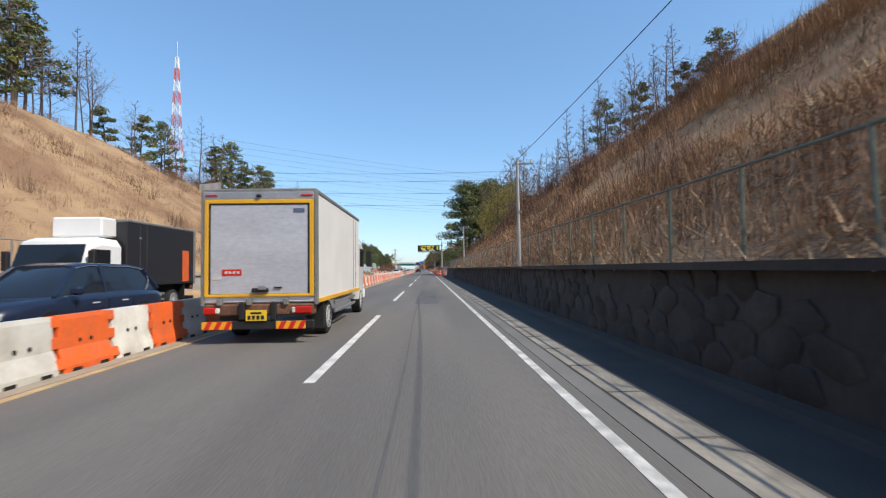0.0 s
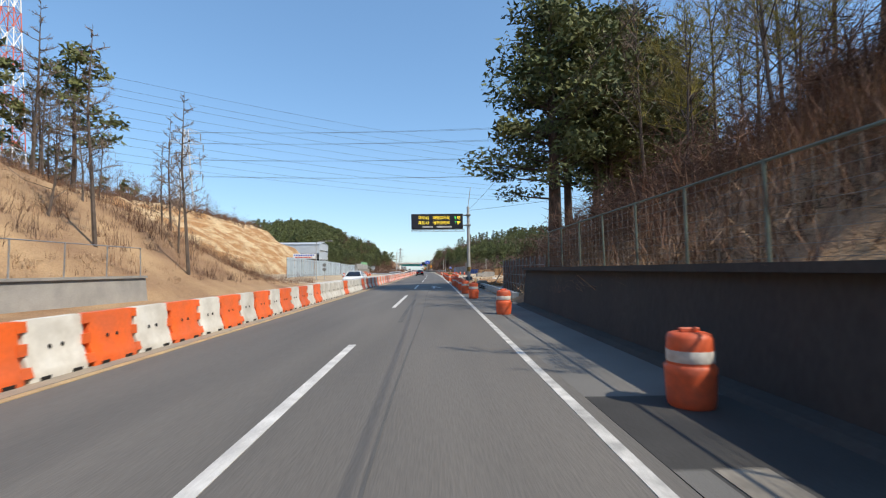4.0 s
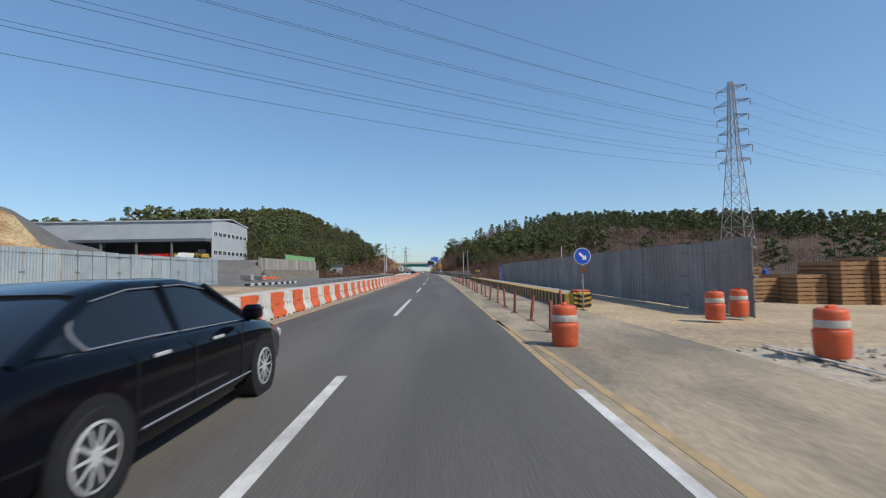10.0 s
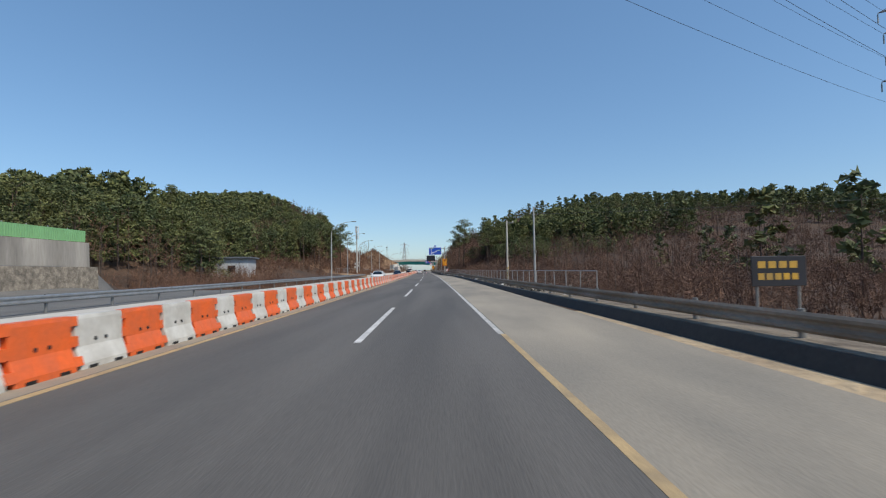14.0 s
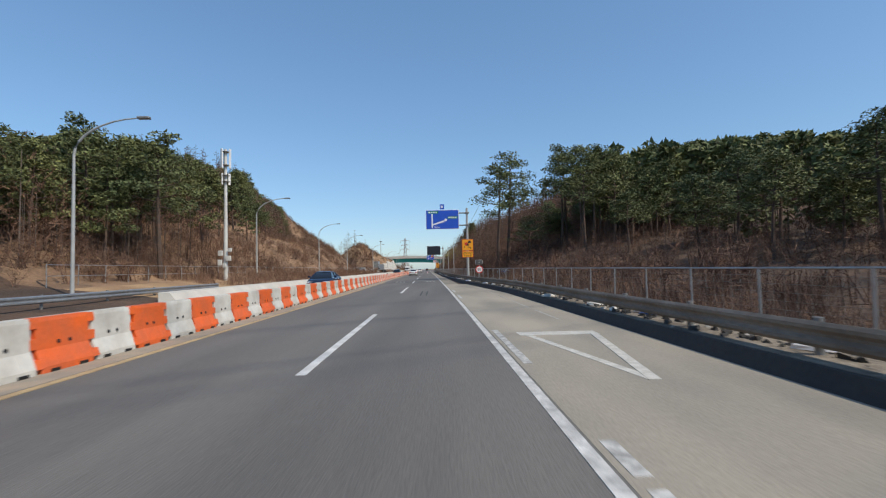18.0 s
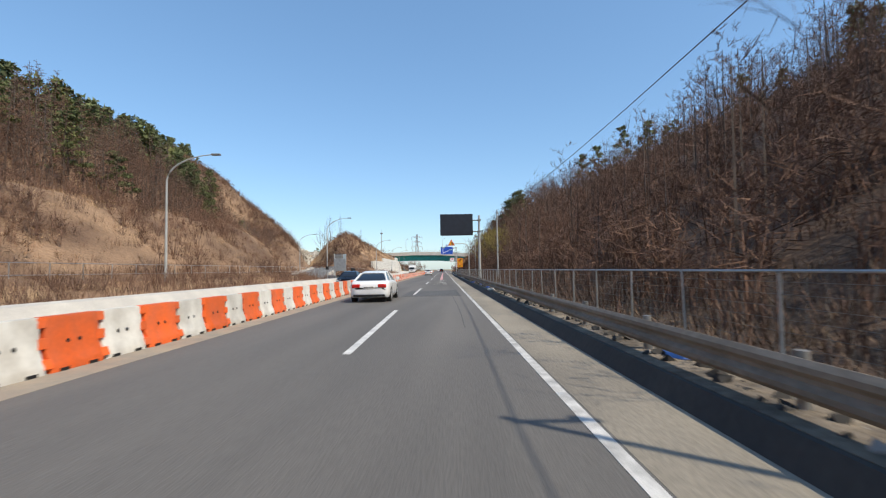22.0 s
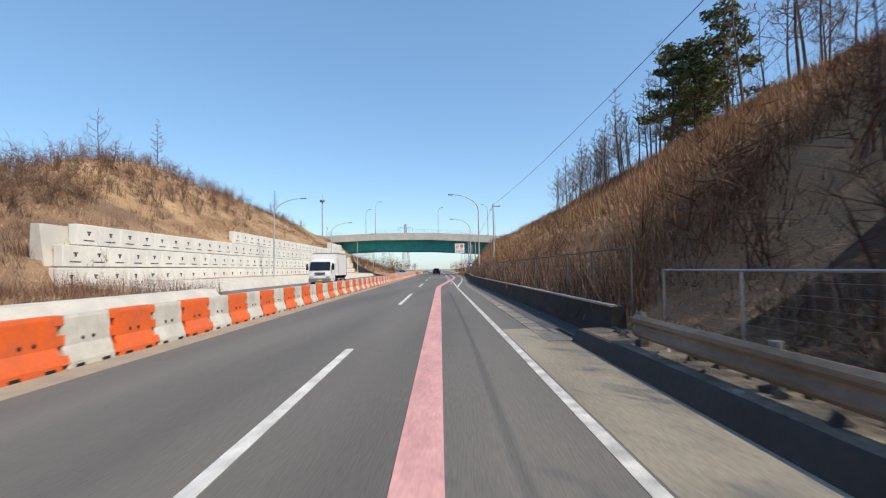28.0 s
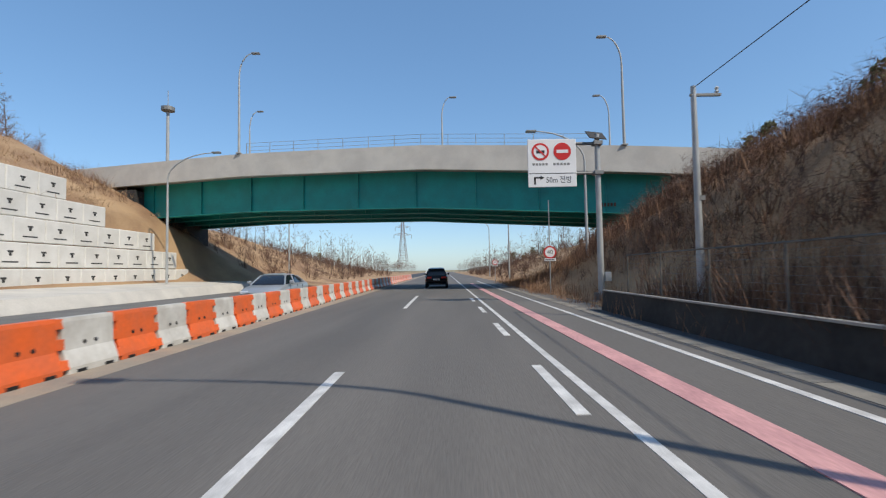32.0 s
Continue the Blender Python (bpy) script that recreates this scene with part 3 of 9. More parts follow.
# the sheet goes on to the horizon
o = len(vs)
FAR = 4500
vs += [(-FAR, -1500, 0), (FAR, -1500, 0), (FAR, FAR, 0), (-FAR, FAR, 0)]
last = (len(g_s) - 1) * w
fs += [(0, o, o + 1, w - 1), (w - 1, o + 1, o + 2, last + w - 1), (last + w - 1, o + 2, o + 3, last), (last, o + 3, o, 0)]
mi += [5] * 4
me = bpy.data.meshes.new("ground")
me.from_pydata(vs, [], fs)
for m in (GRASS, FOREST, SOIL, SOIL_PALE, GRAVEL, FIELD, ROCK, ASPHALT_OLD, SCRUB, CUT_SOIL):
    me.materials.append(m)
me.polygons.foreach_set("material_index", mi)
me.polygons.foreach_set("use_smooth", [True] * len(fs))
tagged(new("ground", me), "dry spring land with grassy cut slopes, soil yards and wooded hills", "ground", kind="structure")

# ---- road ----
PATCH = mat("repaired_asphalt", (0.098, 0.097, 0.094), 0.85, var=0.14, scale=0.9, fine=70, bump=0.3, other=(0.08, 0.079, 0.078))
PAINT_FADED = mat("worn_shoulder_paint", (0.55, 0.53, 0.48), 0.9, var=0.14, scale=5, fine=30, other=(0.4, 0.385, 0.34))
PAINT_GHOST = mat("faded_road_paint", (0.36, 0.345, 0.31), 0.9, var=0.16, scale=6, fine=30, other=(0.25, 0.235, 0.205))
SHOULDER_TAN = mat("sandy_shoulder", (0.37, 0.305, 0.215), 0.97, var=0.2, scale=0.75, fine=14, bump=0.5, other=(0.2, 0.172, 0.132), stretch=(1, 0.35, 1), lo=.4, hi=.6)
SHOULDER_DIM = mat("dirty_shoulder", (0.285, 0.25, 0.195), 0.95, var=0.16, scale=0.6, fine=24, bump=0.4, other=(0.18, 0.16, 0.13), stretch=(1, 0.3, 1))
GUTTER = mat("dirty_gutter", (0.27, 0.245, 0.205), 0.95, var=0.18, scale=1.5, fine=22, other=(0.15, 0.138, 0.12))
PAINT_EDGE = mat("thin_road_paint", (0.6, 0.59, 0.56), 0.8, var=0.16, scale=4, fine=40, other=(0.33, 0.325, 0.31))

ribbon("road", -120, 1000, slab(-4.45, 3.36, -0.05, 0.0), ASPHALT, "grey asphalt carriageway with two lanes", "road", step=5)
NEW_LANE = mat("newer_asphalt", (0.126, 0.118, 0.107), 0.87, var=0.11, scale=0.7, fine=48, bump=0.3, other=(0.086, 0.081, 0.075), stretch=(1, 0.09, 1))
ribbon("road_new", 126, 345, slab(-3.7, 3.2, -0.02, 0.003), NEW_LANE, "newer, darker asphalt on both lanes", "road", step=5)
ribbon("road_opposite", -120, 1000, slab(-11.6, -4.45, -0.05, -0.004), ASPHALT_DARK, "dark asphalt lanes for the oncoming traffic", "road", step=5)
ribbon("road_opposite_edge", 585, 684, slab(-15.7, -11.6, -0.05, -0.006), ASPHALT_OLD, "worn asphalt shoulder of the oncoming road", "road", step=5)
ribbon("road_dust", -120, 1000, slab(-4.75, -3.62, -0.04, 0.004), SAND, "sandy dust along the plastic barriers", "dust", step=5)
ribbon("road_edge", -120, 76, slab(3.37, 3.63, -0.05, 0.002), ASPHALT_OLD, "worn grey asphalt beside the gutter", "road", step=6)
ribbon("gutter", -120, 76, slab(3.67, 4.08, -0.05, 0.006), GUTTER, "dirty concrete gutter strip", "gutter", step=6)
# the wall's shade on this shoulder is deepened in its base colour
ribbon("shoulder", -120, 78, slab(3.37, 5.4, -0.05, -0.002), mat("shaded_shoulder", (0.045, 0.044, 0.042), 0.85, var=0.2, scale=0.8, fine=30, bump=0.3, other=(0.03, 0.029, 0.028)), "shoulder below the stone wall, darkened as if in its shade", "shoulder", step=6)
ribbon("shoulder", 78, 113, slab(3.36, 5.2, -0.05, -0.002), ASPHALT_OLD, "worn grey road shoulder", "shoulder", step=5)
ribbon("shoulder", 113, 142, slab(3.36, 5.0, -0.05, -0.002), SHOULDER_TAN, "sandy road shoulder beside the trench", "shoulder", step=5)
ribbon("shoulder", 142, 262, slab(3.22, 6.55, -0.05, 0.002), SHOULDER_TAN, "wide dusty shoulder of the building site", "shoulder", step=5)
ribbon("shoulder", 262, 388, slab(3.2, 6.4, -0.05, 0.002), SHOULDER, "wide dusty hard shoulder", "shoulder", step=5)
ribbon("shoulder", 388, 568, slab(3.2, 4.45, -0.05, 0.002), SHOULDER_DIM, "narrow sandy hard shoulder", "shoulder", step=5)
ribbon("shoulder", 568, 1000, slab(3.36, 8.0, -0.05, -0.002), ASPHALT, "asphalt of the exit lane", "road", step=5)
# dark ribbon that widens the low wall's shadow on the asphalt
ribbon("shoulder_foot", 566, 656, slab(4.6, 5.2, -0.03, 0.003), ASPHALT_DARK, "dark strip painted as shade along the low wall", "shoulder", step=4, shift=shift_d)
ribbon("verge", 128, 370, slab(-13.6, -11.6, -0.05, 0.01), CONCRETE_PALE, "pale concrete edge of the oncoming road", "verge", step=5)
ribbon("verge", 370, 585, [(-12.6, -.05), (-11.6, -.05), (-11.6, .02), (-12.0, .5), (-12.6, .55)], CONCRETE_PALE, "low pale concrete parapet along the oncoming road", "parapet", step=5)
ribbon("verge", 585, 684, [(-16.9, -.05), (-15.6, -.05), (-15.6, .02), (-15.95, .62), (-16.9, .7)], CONCRETE_PALE, "low pale concrete parapet along the oncoming road", "parapet", step=5)


ribbon("verge", 586, 684, [(-20.9, .1), (-16.88, .1), (-16.88, .68), (-20.9, .95)], CONCRETE_PALE, "pale concrete apron below the block wall", "apron", step=5)

# joints across the gutters
for s0, s1, off in ((-20, 76, None), (566, 660, 1)):
    g = Geo()
    for s in np.arange(s0, s1, 1.5):
        d = 3.67 if off is None else 3.75 + float(np.interp(s, [566, 600, 612, 641, 660], [.1, .3, .8, 2.3, 2.6]))
        a, b = road(s, d), road(s, d + .42)
        g.box(0, math.dist(a, b), -.008, .008, -.01, .0115, Matrix.Translation(a) @ Matrix.Rotation(radians(turn(s)), 4, "Z"))
    tagged(new("gutter_joint", g.mesh("gutter_joint", BLACK)), "dark joints across the gutter strip", "joint", kind="stuff")


g = Geo()
g.loft([[road(s, ramp_d(s) + x, ramp_z(s) + z) for x, z in ((-3.6, -.4), (3.6, -.4), (3.6, .0), (-3.6, .0))] for s in np.arange(490, 618, 4.0)])
solid("slip_road", g, ASPHALT_OLD, "grey slip road that bends away from the oncoming road", "road", kind="structure")
for x in (-4.2, 3.6):
    g = Geo()
    g.loft([[road(s, ramp_d(s) + x + a, ramp_z(s) + z) for a, z in ((0, -.4), (.5, -.4), (.4, .45), (.1, .45))] for s in np.arange(496 if x > 0 else 488, 616, 4.0)])
    solid("parapet_slip_road", g, CONCRETE_PALE, "low pale concrete edge of the slip road", "parapet", kind="structure")


# ---- markings ----
def line(name, s0, s1, d, width, material, label, z=0.006, step=6.0):
    dd = d if callable(d) else (lambda s: d)
    g = Geo()
    ss = np.linspace(s0, s1, max(2, int((s1 - s0) / step) + 1))
    g.loft([[road(s, dd(s) + x, h) for x, h in ((-width / 2, z - 0.012), (width / 2, z - 0.012), (width / 2, z), (-width / 2, z))] for s in ss])
    return solid(name, g, material, label, "road marking", kind="structure")


DASH_ENDS = [15.2, 31.0, 48.8, 64.4, 82, 100, 118, 137.9, 156.2, 175.4, 194.0, 212.0, 229.2, 248.3, 266.8, 284, 301, 317.8, 338.9, 360.7, 383.2, 403.5, 423.8, 445.3, 464.8,
             484.6, 505.1, 525.5, 545.5, 565.5, 585.4, 605.3, 625.4, 646.6, 667, 687, 707, 727, 747]
for e in DASH_ENDS:
    line("lane_dash", e - 8.9, e, float(np.interp(e, [112, 134, 190, 206], [-.05, .07, .05, -.05])), 0.15, PAINT_W, "white lane dash on asphalt", step=9)
line("edge_line", -120, 160, 3.14, 0.13, PAINT_EDGE, "white edge line")
line("edge_line", 160, 193, 3.16, 0.13, PAINT_W, "white edge line, doubled along the site entrance")
line("edge_line", 146, 187, 3.52, 0.12, PAINT_WORN, "worn white second edge line")
line("edge_line", 193, 276, 3.14, 0.12, PAINT_Y, "yellow edge line, dusty and worn")
line("edge_line", 188, 201, lambda s: 3.5 - max(0, s - 193) * 0.045, 0.12, PAINT_Y, "yellow second edge line")
line("edge_line", 276, 594, 3.1, 0.135, PAINT_EDGE, "white edge line")
line("edge_line", 594, 1000, lambda s: float(np.interp(s, [594, 605, 640], [3.13, 3.22, 3.27])), 0.13, PAINT_W, "white line between the through lane and the exit lane")
line("edge_line", 594, 700, lambda s: float(np.interp(s, [594, 601, 608, 622, 641, 700], [3.14, 3.56, 4.12, 4.92, 5.66, 5.76])), 0.14, PAINT_W, "white edge line of the exit lane")
line("edge_line", -120, 400, -3.5, 0.14, PAINT_Y, "yellow median line, half hidden in dust", z=0.009)
line("site_line", 141, 196, lambda s: float(np.interp(s, [141, 160, 196], [5.4, 5.9, 7.6])), 0.1, PAINT_WORN, "worn line across the site entrance")
for a in (603.9, 609.8, 615.6, 621.5, 626.9, 632.9, 638.6, 644.4, 650.1, 655.8, 661.5):
    line("exit_dash", a, a + 2.45, 2.93, 0.15, PAINT_W, "short white dash beside the exit line", step=3)
for a, b in ((311.4, 314.8), (318.6, 321.6)):
    line("shoulder_dash", a, b, 3.35, 0.14, PAINT_WORN, "white dash beside the edge line", step=3)
for a, b in ((332.2, 334.8), (348.3, 349.0), (352.2, 356.1), (345.4, 348.1), (368, 371), (374, 377)):
    line("shoulder_dash", a, b, 3.34, 0.14, PAINT_WORN, "worn dash beside the edge line", step=3)
line("shoulder_line", 334, 339, lambda s: 3.78 + (339 - s) * 0.4, 0.16, PAINT_FADED, "worn slanting line on the shoulder", z=0.007, step=2)
line("shoulder_line", 351, 355.6, lambda s: 4.74 - (s - 351) * 0.19, 0.16, PAINT_FADED, "worn slanting line on the shoulder", z=0.007, step=2)
line("shoulder_line", 351, 355.3, lambda s: 4.74 + (s - 351) * 0.16, 0.17, PAINT_FADED, "worn slanting line on the shoulder", z=0.011, step=2)
line("shoulder_line", 355.1, 355.6, 4.64, 1.75, PAINT_FADED, "worn bar on the shoulder", z=0.009, step=2)
line("pink_guide", 494.4, 690, lambda s: float(np.interp(s, [494, 560, 582, 595, 600, 608, 616, 625, 633, 643, 674, 690], [1.46, 1.5, 1.56, 1.6, 1.9, 2.5, 2.95, 3.75, 4.15, 4.4, 4.4, 4.5])), 0.38, PAINT_PINK, "pink lane guide line", step=2, z=0.0095)


def decal(name, polys, s, d, material, label, z=0.0062):
    """Flat paint: polygons in metres along the road (y) and across it (x)."""
    g = Geo()
    for p in polys:
        g.add([(x, y, 0) for x, y in p] + [(x, y, -0.004) for x, y in p], [tuple(range(len(p)))] + [(i, (i + 1) % len(p), len(p) + (i + 1) % len(p), len(p) + i) for i in range(len(p))])
    return put(tagged(new(name, g.mesh(name, material)), label, "road marking", kind="structure"), s, d, z)


decal("lane_arrow", [[(-.09, 0), (.09, 0), (.09, 3.6), (.3, 3.6), (0, 5.0), (-.3, 3.6), (-.09, 3.6)], [(.09, 1.4), (.33, 1.5), (.33, 1.05), (.72, 1.9), (.33, 2.5), (.33, 2.1), (.09, 2.0)]], 110.0, 1.5, PAINT_W, "white arrow for straight on and right")
decal("lane_arrow", [[(-.08, 0), (.08, 0), (.1, 2.6), (.35, 3.0), (.35, 2.6), (.75, 3.3), (.35, 4.0), (.35, 3.6), (-.05, 3.2)]], 486.9, 1.35, PAINT_WORN, "worn white arrow that turns right")


def road_text(word, s, d, wide, long, material=PAINT_WORN, label="worn white lettering on the lane"):
    c = bpy.data.curves.new("lettering", "FONT")
    c.body, c.align_x, c.size, c.fill_mode = word, "CENTER", 1.0, "BOTH"
    ob = new("lettering", c)
    dg = bpy.context.evaluated_depsgraph_get()
    me = bpy.data.meshes.new_from_object(ob.evaluated_get(dg))
    bpy.data.objects.remove(ob)
    xs = [q.co.x for q in me.vertices]
    ys = [q.co.y for q in me.vertices]
    fx, fy = wide / max(0.01, max(xs) - min(xs)), long / max(0.01, max(ys) - min(ys))
    x0, y0 = (max(xs) + min(xs)) / 2, min(ys)
    for q in me.vertices:
        q.co = ((q.co.x - x0) * fx, (q.co.y - y0) * fy, 0)
    me.materials.clear()
    me.materials.append(material)
    return put(tagged(new("road_lettering", me), label, "road marking", kind="structure"), s, d, 0.0066)


road_text("30", 398.2, 1.78, 1.32, 2.3, label="worn white number thirty on the lane")
road_text("30", 398.4, -1.75, 1.32, 2.3, label="worn white number thirty on the lane")
BAR = lambda x0, x1, y0, y1: [(x0, y0), (x1, y0), (x1, y1), (x0, y1)]
# lettering too worn to read, as strokes
def ring_strip(x0, x1, y0, y1, w, n=14):
    cx, cy, a, b = (x0 + x1) / 2, (y0 + y1) / 2, (x1 - x0) / 2, (y1 - y0) / 2
    p = lambda k, q: (cx + (a - k * w) * math.cos(q), cy + (b - k * w * 2.2) * math.sin(q))
    an = [2 * math.pi * i / n for i in range(n + 1)]
    return [[p(0, u), p(0, v), p(1, v), p(1, u)] for u, v in zip(an, an[1:])]


decal("road_strokes", ring_strip(1.7, 2.13, 1.4, 2.4, .1) + [BAR(1.7, 2.13, 1.0, 1.14), BAR(1.71, 1.85, 0, .8), [(1.94, .4), (2.04, .35), (2.09, 1.0), (1.96, 1.0)]], 474.0, 0, PAINT_WORN, "worn white strokes of road lettering")
decal("road_strokes", ring_strip(.97, 1.42, 1.6, 2.5, .08) + ring_strip(.95, 1.48, -.1, .75, .08) + [BAR(1.54, 1.67, .8, 2.5), BAR(1.671, 2.0, 2.25, 2.5), BAR(1.671, 1.98, .8, 1.02), BAR(1.54, 1.98, -.15, .1), BAR(1.83, 1.95, .12, .75)], 478.0, 0, PAINT_WORN, "worn white strokes of road lettering")
decal("road_strokes", ring_strip(1.25, 1.75, 0, 1.0, .08) + [BAR(1.16, 1.78, 1.3, 1.55), BAR(1.25, 1.7, 2.0, 2.25), BAR(1.4, 1.52, 1.56, 1.98)], 481.3, 0, PAINT_WORN, "worn white strokes of road lettering")
decal("road_strokes", [[(1.0, 1.9), (1.1, 2.2), (1.2, 1.2), (1.3, .9), (1.2, .8)], BAR(1.0, 1.33, .1, .3), [(.85, .1), (.98, .15), (.8, -.7), (.7, -.7)]], 474.5, 0, PAINT_GHOST, "faded strokes of road lettering")
decal("road_strokes", [BAR(.0, .34, 0, .25), [(.2, .3), (.3, .3), (.36, .9), (.28, .9)], [(.05, 1.2), (.4, 2.5), (.48, 2.5), (.16, 1.2)], [(.0, 3.6), (.42, 5.8), (.5, 5.8), (.1, 3.6)], BAR(2.62, 2.95, 0, .3), BAR(2.72, 3.0, 1.4, 1.8)], 478.0, 0, PAINT_GHOST, "faded strokes of road lettering")
for s in np.arange(214.6, 262, 2.25):
    decal("edge_stub", [[(0, .3), (0, -.25), (.27, -.78), (.36, -.62)]], float(s), 3.2, PAINT_Y, "worn yellow stub beside the edge line", z=0.0064)
line("shoulder_seam", 197, 262, lambda s: 4.12 + .02 * math.sin(s * .7), 0.025, ASPHALT_DARK, "dark crack along the dusty shoulder", z=0.005, step=1.5)
for a, b in ((358, 361), (362, 365.5), (366.5, 369), (369.6, 371.5), (372, 374.5), (375.5, 381), (384, 386)):
    line("shoulder_line", a, b, 5.42, 0.09, PAINT_GHOST, "worn pale line near the kerb", z=0.005, step=2)
# patches and seams in the asphalt
for s, d, a, b in ((454, 1.0, 1.7, 7.0), (316.5, -0.9, .9, 3.5), (530, .9, 1.0, 9.0), (212, 1.1, .5, 6), (20, 1.5, 0.5, 12)):
    decal("asphalt_patch", [[(-a, 0), (a, 0.1), (a * 0.96, b), (-a * 0.9, b * 0.97)]], s, d, PATCH, "darker repaired patch in the asphalt", z=0.0035)
for s0, s1, d in ((0, 120, 1.15), (440, 500, 2.25), (590, 640, 1.0), (200, 240, 2.7)):
    line("asphalt_seam", s0, s1, lambda s, d=d: d + 0.04 * math.sin(s * 0.3), 0.03, PATCH, "dark seam in the asphalt", z=0.0045, step=1.5)

for d in (1.22, 1.56):
    line("tyre_mark", 371.2, 376.2, lambda s, d=d: d + (s - 371) * .012, 0.1, ASPHALT_DARK, "short dark tyre mark on the lane", z=0.0045, step=2)
for s0, s1, d in ((86, 96, .6), (140, 152, 2.3), (418, 424, 1.9)):
    line("tyre_mark", s0, s1, lambda s, d=d: d + .03 * math.sin(s * .4), 0.13, PATCH, "faint tyre mark on the lane", z=0.0042, step=2)

# ---- plastic barriers along the median ----
PITCH = 1.18
B_PROF = [(-.22, 0), (.22, 0), (.22, .1), (.2, .16), (.12, .36), (.1, .8), (.085, .86), (-.085, .86), (-.1, .8), (-.12, .36), (-.2, .16), (-.22, .1)]


def barrier_mesh(name, material, seed):
    g = Geo()
    h = PITCH / 2 - 0.045
    rings = []
    for y, k in ((-h, .93), (-h + .03, 1), (-.25, 1), (-.22, .97), (.22, .97), (.25, 1), (h - .03, 1), (h, .93)):
        rings.append([(x * k, y, z) for x, z in B_PROF])
    g.loft(rings)
    # interlocking teeth at both ends: a cross-section cut between two heights
    half = lambda z: float(np.interp(z, *zip(*sorted((z_, x_) for x_, z_ in B_PROF if x_ > 0)))) + .006
    if seed == 3:
        g = Geo()
        for z0, z1 in ((.08, .22), (.38, .54), (.7, .85)):
            for e, k in ((h - .04, 1), (-h + .04, -1)):
                zz = (z0, z1)
                ring = [(half(zz[0]), zz[0]), (half(zz[1]), zz[1]), (-half(zz[1]), zz[1]), (-half(zz[0]), zz[0])]
                g.loft([[(x, y, z) for x, z in ring] for y in sorted((e, e + k * .17))])
    return g.mesh(name, material, 40)


def slots_mesh():
    g = Geo()
    for x in (-1, 1):
        for y in (-.12, .12):
            g.tube([(x * .112, y, .45), (x * .122, y, .452)], .034, 8)
        for y in (-.3, .3):
            g.box(x * .2 - .03, x * .2 + .03, y - .09, y + .09, .0, .055)
    return g.mesh("slots", BLACK)


BM = [barrier_mesh("barrier_body", ORANGE, 1), barrier_mesh("barrier_body", WHITE_PE, 2)]
SLOTS = slots_mesh()
TEETH = barrier_mesh("teeth", ORANGE, 3)
BASES = []
for k, m in enumerate(BM):
    b = tagged(new("water_barrier"), ("bright orange", "dusty white")[k] + " plastic road barrier, water-filled and interlocked", "barrier", "barriers along the median")
    part("body", m, None, b)
    tagged(part("hole_pattern", SLOTS, None, b, "dark moulded holes"), kind="stuff")
    if k == 0:
        tagged(part("interlock_teeth", TEETH, None, b), kind="stuff")
    BASES.append(b)
used = [False, False]
rest = [Geo(), Geo()]
dark = Geo()
random.seed(4)


def barrier_d(s):
    return float(np.interp(s, [0, 60, 200, 330, 350, 420, 700], [-4.12, -4.1, -4.2, -4.2, -4.35, -4.5, -4.42]))


PAIRS = ([-22, 0, 55, 130, 237, 287], [-7.0, 44.9, 174.2, 352.3, 605.4, 723.4])
for i in range(-44, 574):
    s = float(np.interp(i / 2 + .25, *PAIRS))
    k = i % 2
    if 93 < s < 110 and i % 6 != 0:
        k = 1
    m = at(s, barrier_d(s) + random.uniform(-.012, .012), 0, random.uniform(-.8, .8))
    lone = 8 < s < 96 or 165 < s < 270 or 400 < s < 560
    if lone:
        if not used[k]:
            BASES[k].matrix_basis = m
            used[k] = True
        else:
            copy_thing(BASES[k], m)
    else:
        for me in (BM[0], TEETH) if k == 0 else (BM[1],):
            rest[k].add([v.co for v in me.vertices], [tuple(p.vertices) for p in me.polygons], m)
        dark.add([v.co for v in SLOTS.vertices], [tuple(p.vertices) for p in SLOTS.polygons], m)
solid("barrier_slots", dark, BLACK, "dark moulded holes in the plastic barriers", "barrier", kind="stuff")
for k in range(2):
    solid("water_barriers", rest[k], (ORANGE, WHITE_PE)[k], ("orange", "white") [k] + " plastic road barriers standing in a row", "barrier", "barriers along the median", "stuff")


# ---- drums and posts ----
def drum():
    b = thing("traffic_drum", "orange plastic traffic drum with a pale reflective band", "traffic drum", "drums along the building site")
    part("body", Geo().lathe([(.225, 0), (.24, .03), (.25, .1), (.26, .35), (.268, .42), (.245, .45)], 20), ORANGE_DRUM, b, smooth=50)
    part("upper_body", Geo().lathe([(.235, .45), (.236, .63), (.232, .73), (.213, .775), (.17, .79)], 20), ORANGE_DRUM, b, smooth=50)
    part("reflective_band", Geo().lathe([(.238, .48), (.2405, .485), (.2405, .6), (.238, .605)], 20), REFLECT, b, "pale reflective band", smooth=50)
    g = Geo().cbox(-.11, .11, -.03, .03, .785, .84, .012)
    part("handle", g, ORANGE_DRUM, b)
    return b


DRUMS = [(77.6, 4.4), (88, 3.9), (96.5, 3.6), (101.5, 3.5), (105.7, 3.5), (109.3, 3.55), (113.35, 3.46), (115.3, 3.42), (118.9, 3.7), (122.7, 3.75), (124.6, 3.8), (128.5, 3.75), (132.2, 3.5), (135.9, 3.55), (138.2, 3.5), (140.6, 3.5), (143.2, 3.42), (147.1, 3.6),
         (152.2, 3.55), (156.8, 3.85), (161.9, 6.1), (166.3, 3.75), (171, 6.3), (173.4, 6.5), (175.7, 6.25), (180.5, 4.05), (182.7, 6.45), (189.2, 6.6), (191, 6.8), (194.7, 7.8), (196.3, 3.9), (201, 10.4), (200.2, 9.2)]
first = drum()
put(first, *DRUMS[0])
for s, d in DRUMS[1:]:
    copy_thing(first, at(s, d, 0, random.uniform(0, 360)))
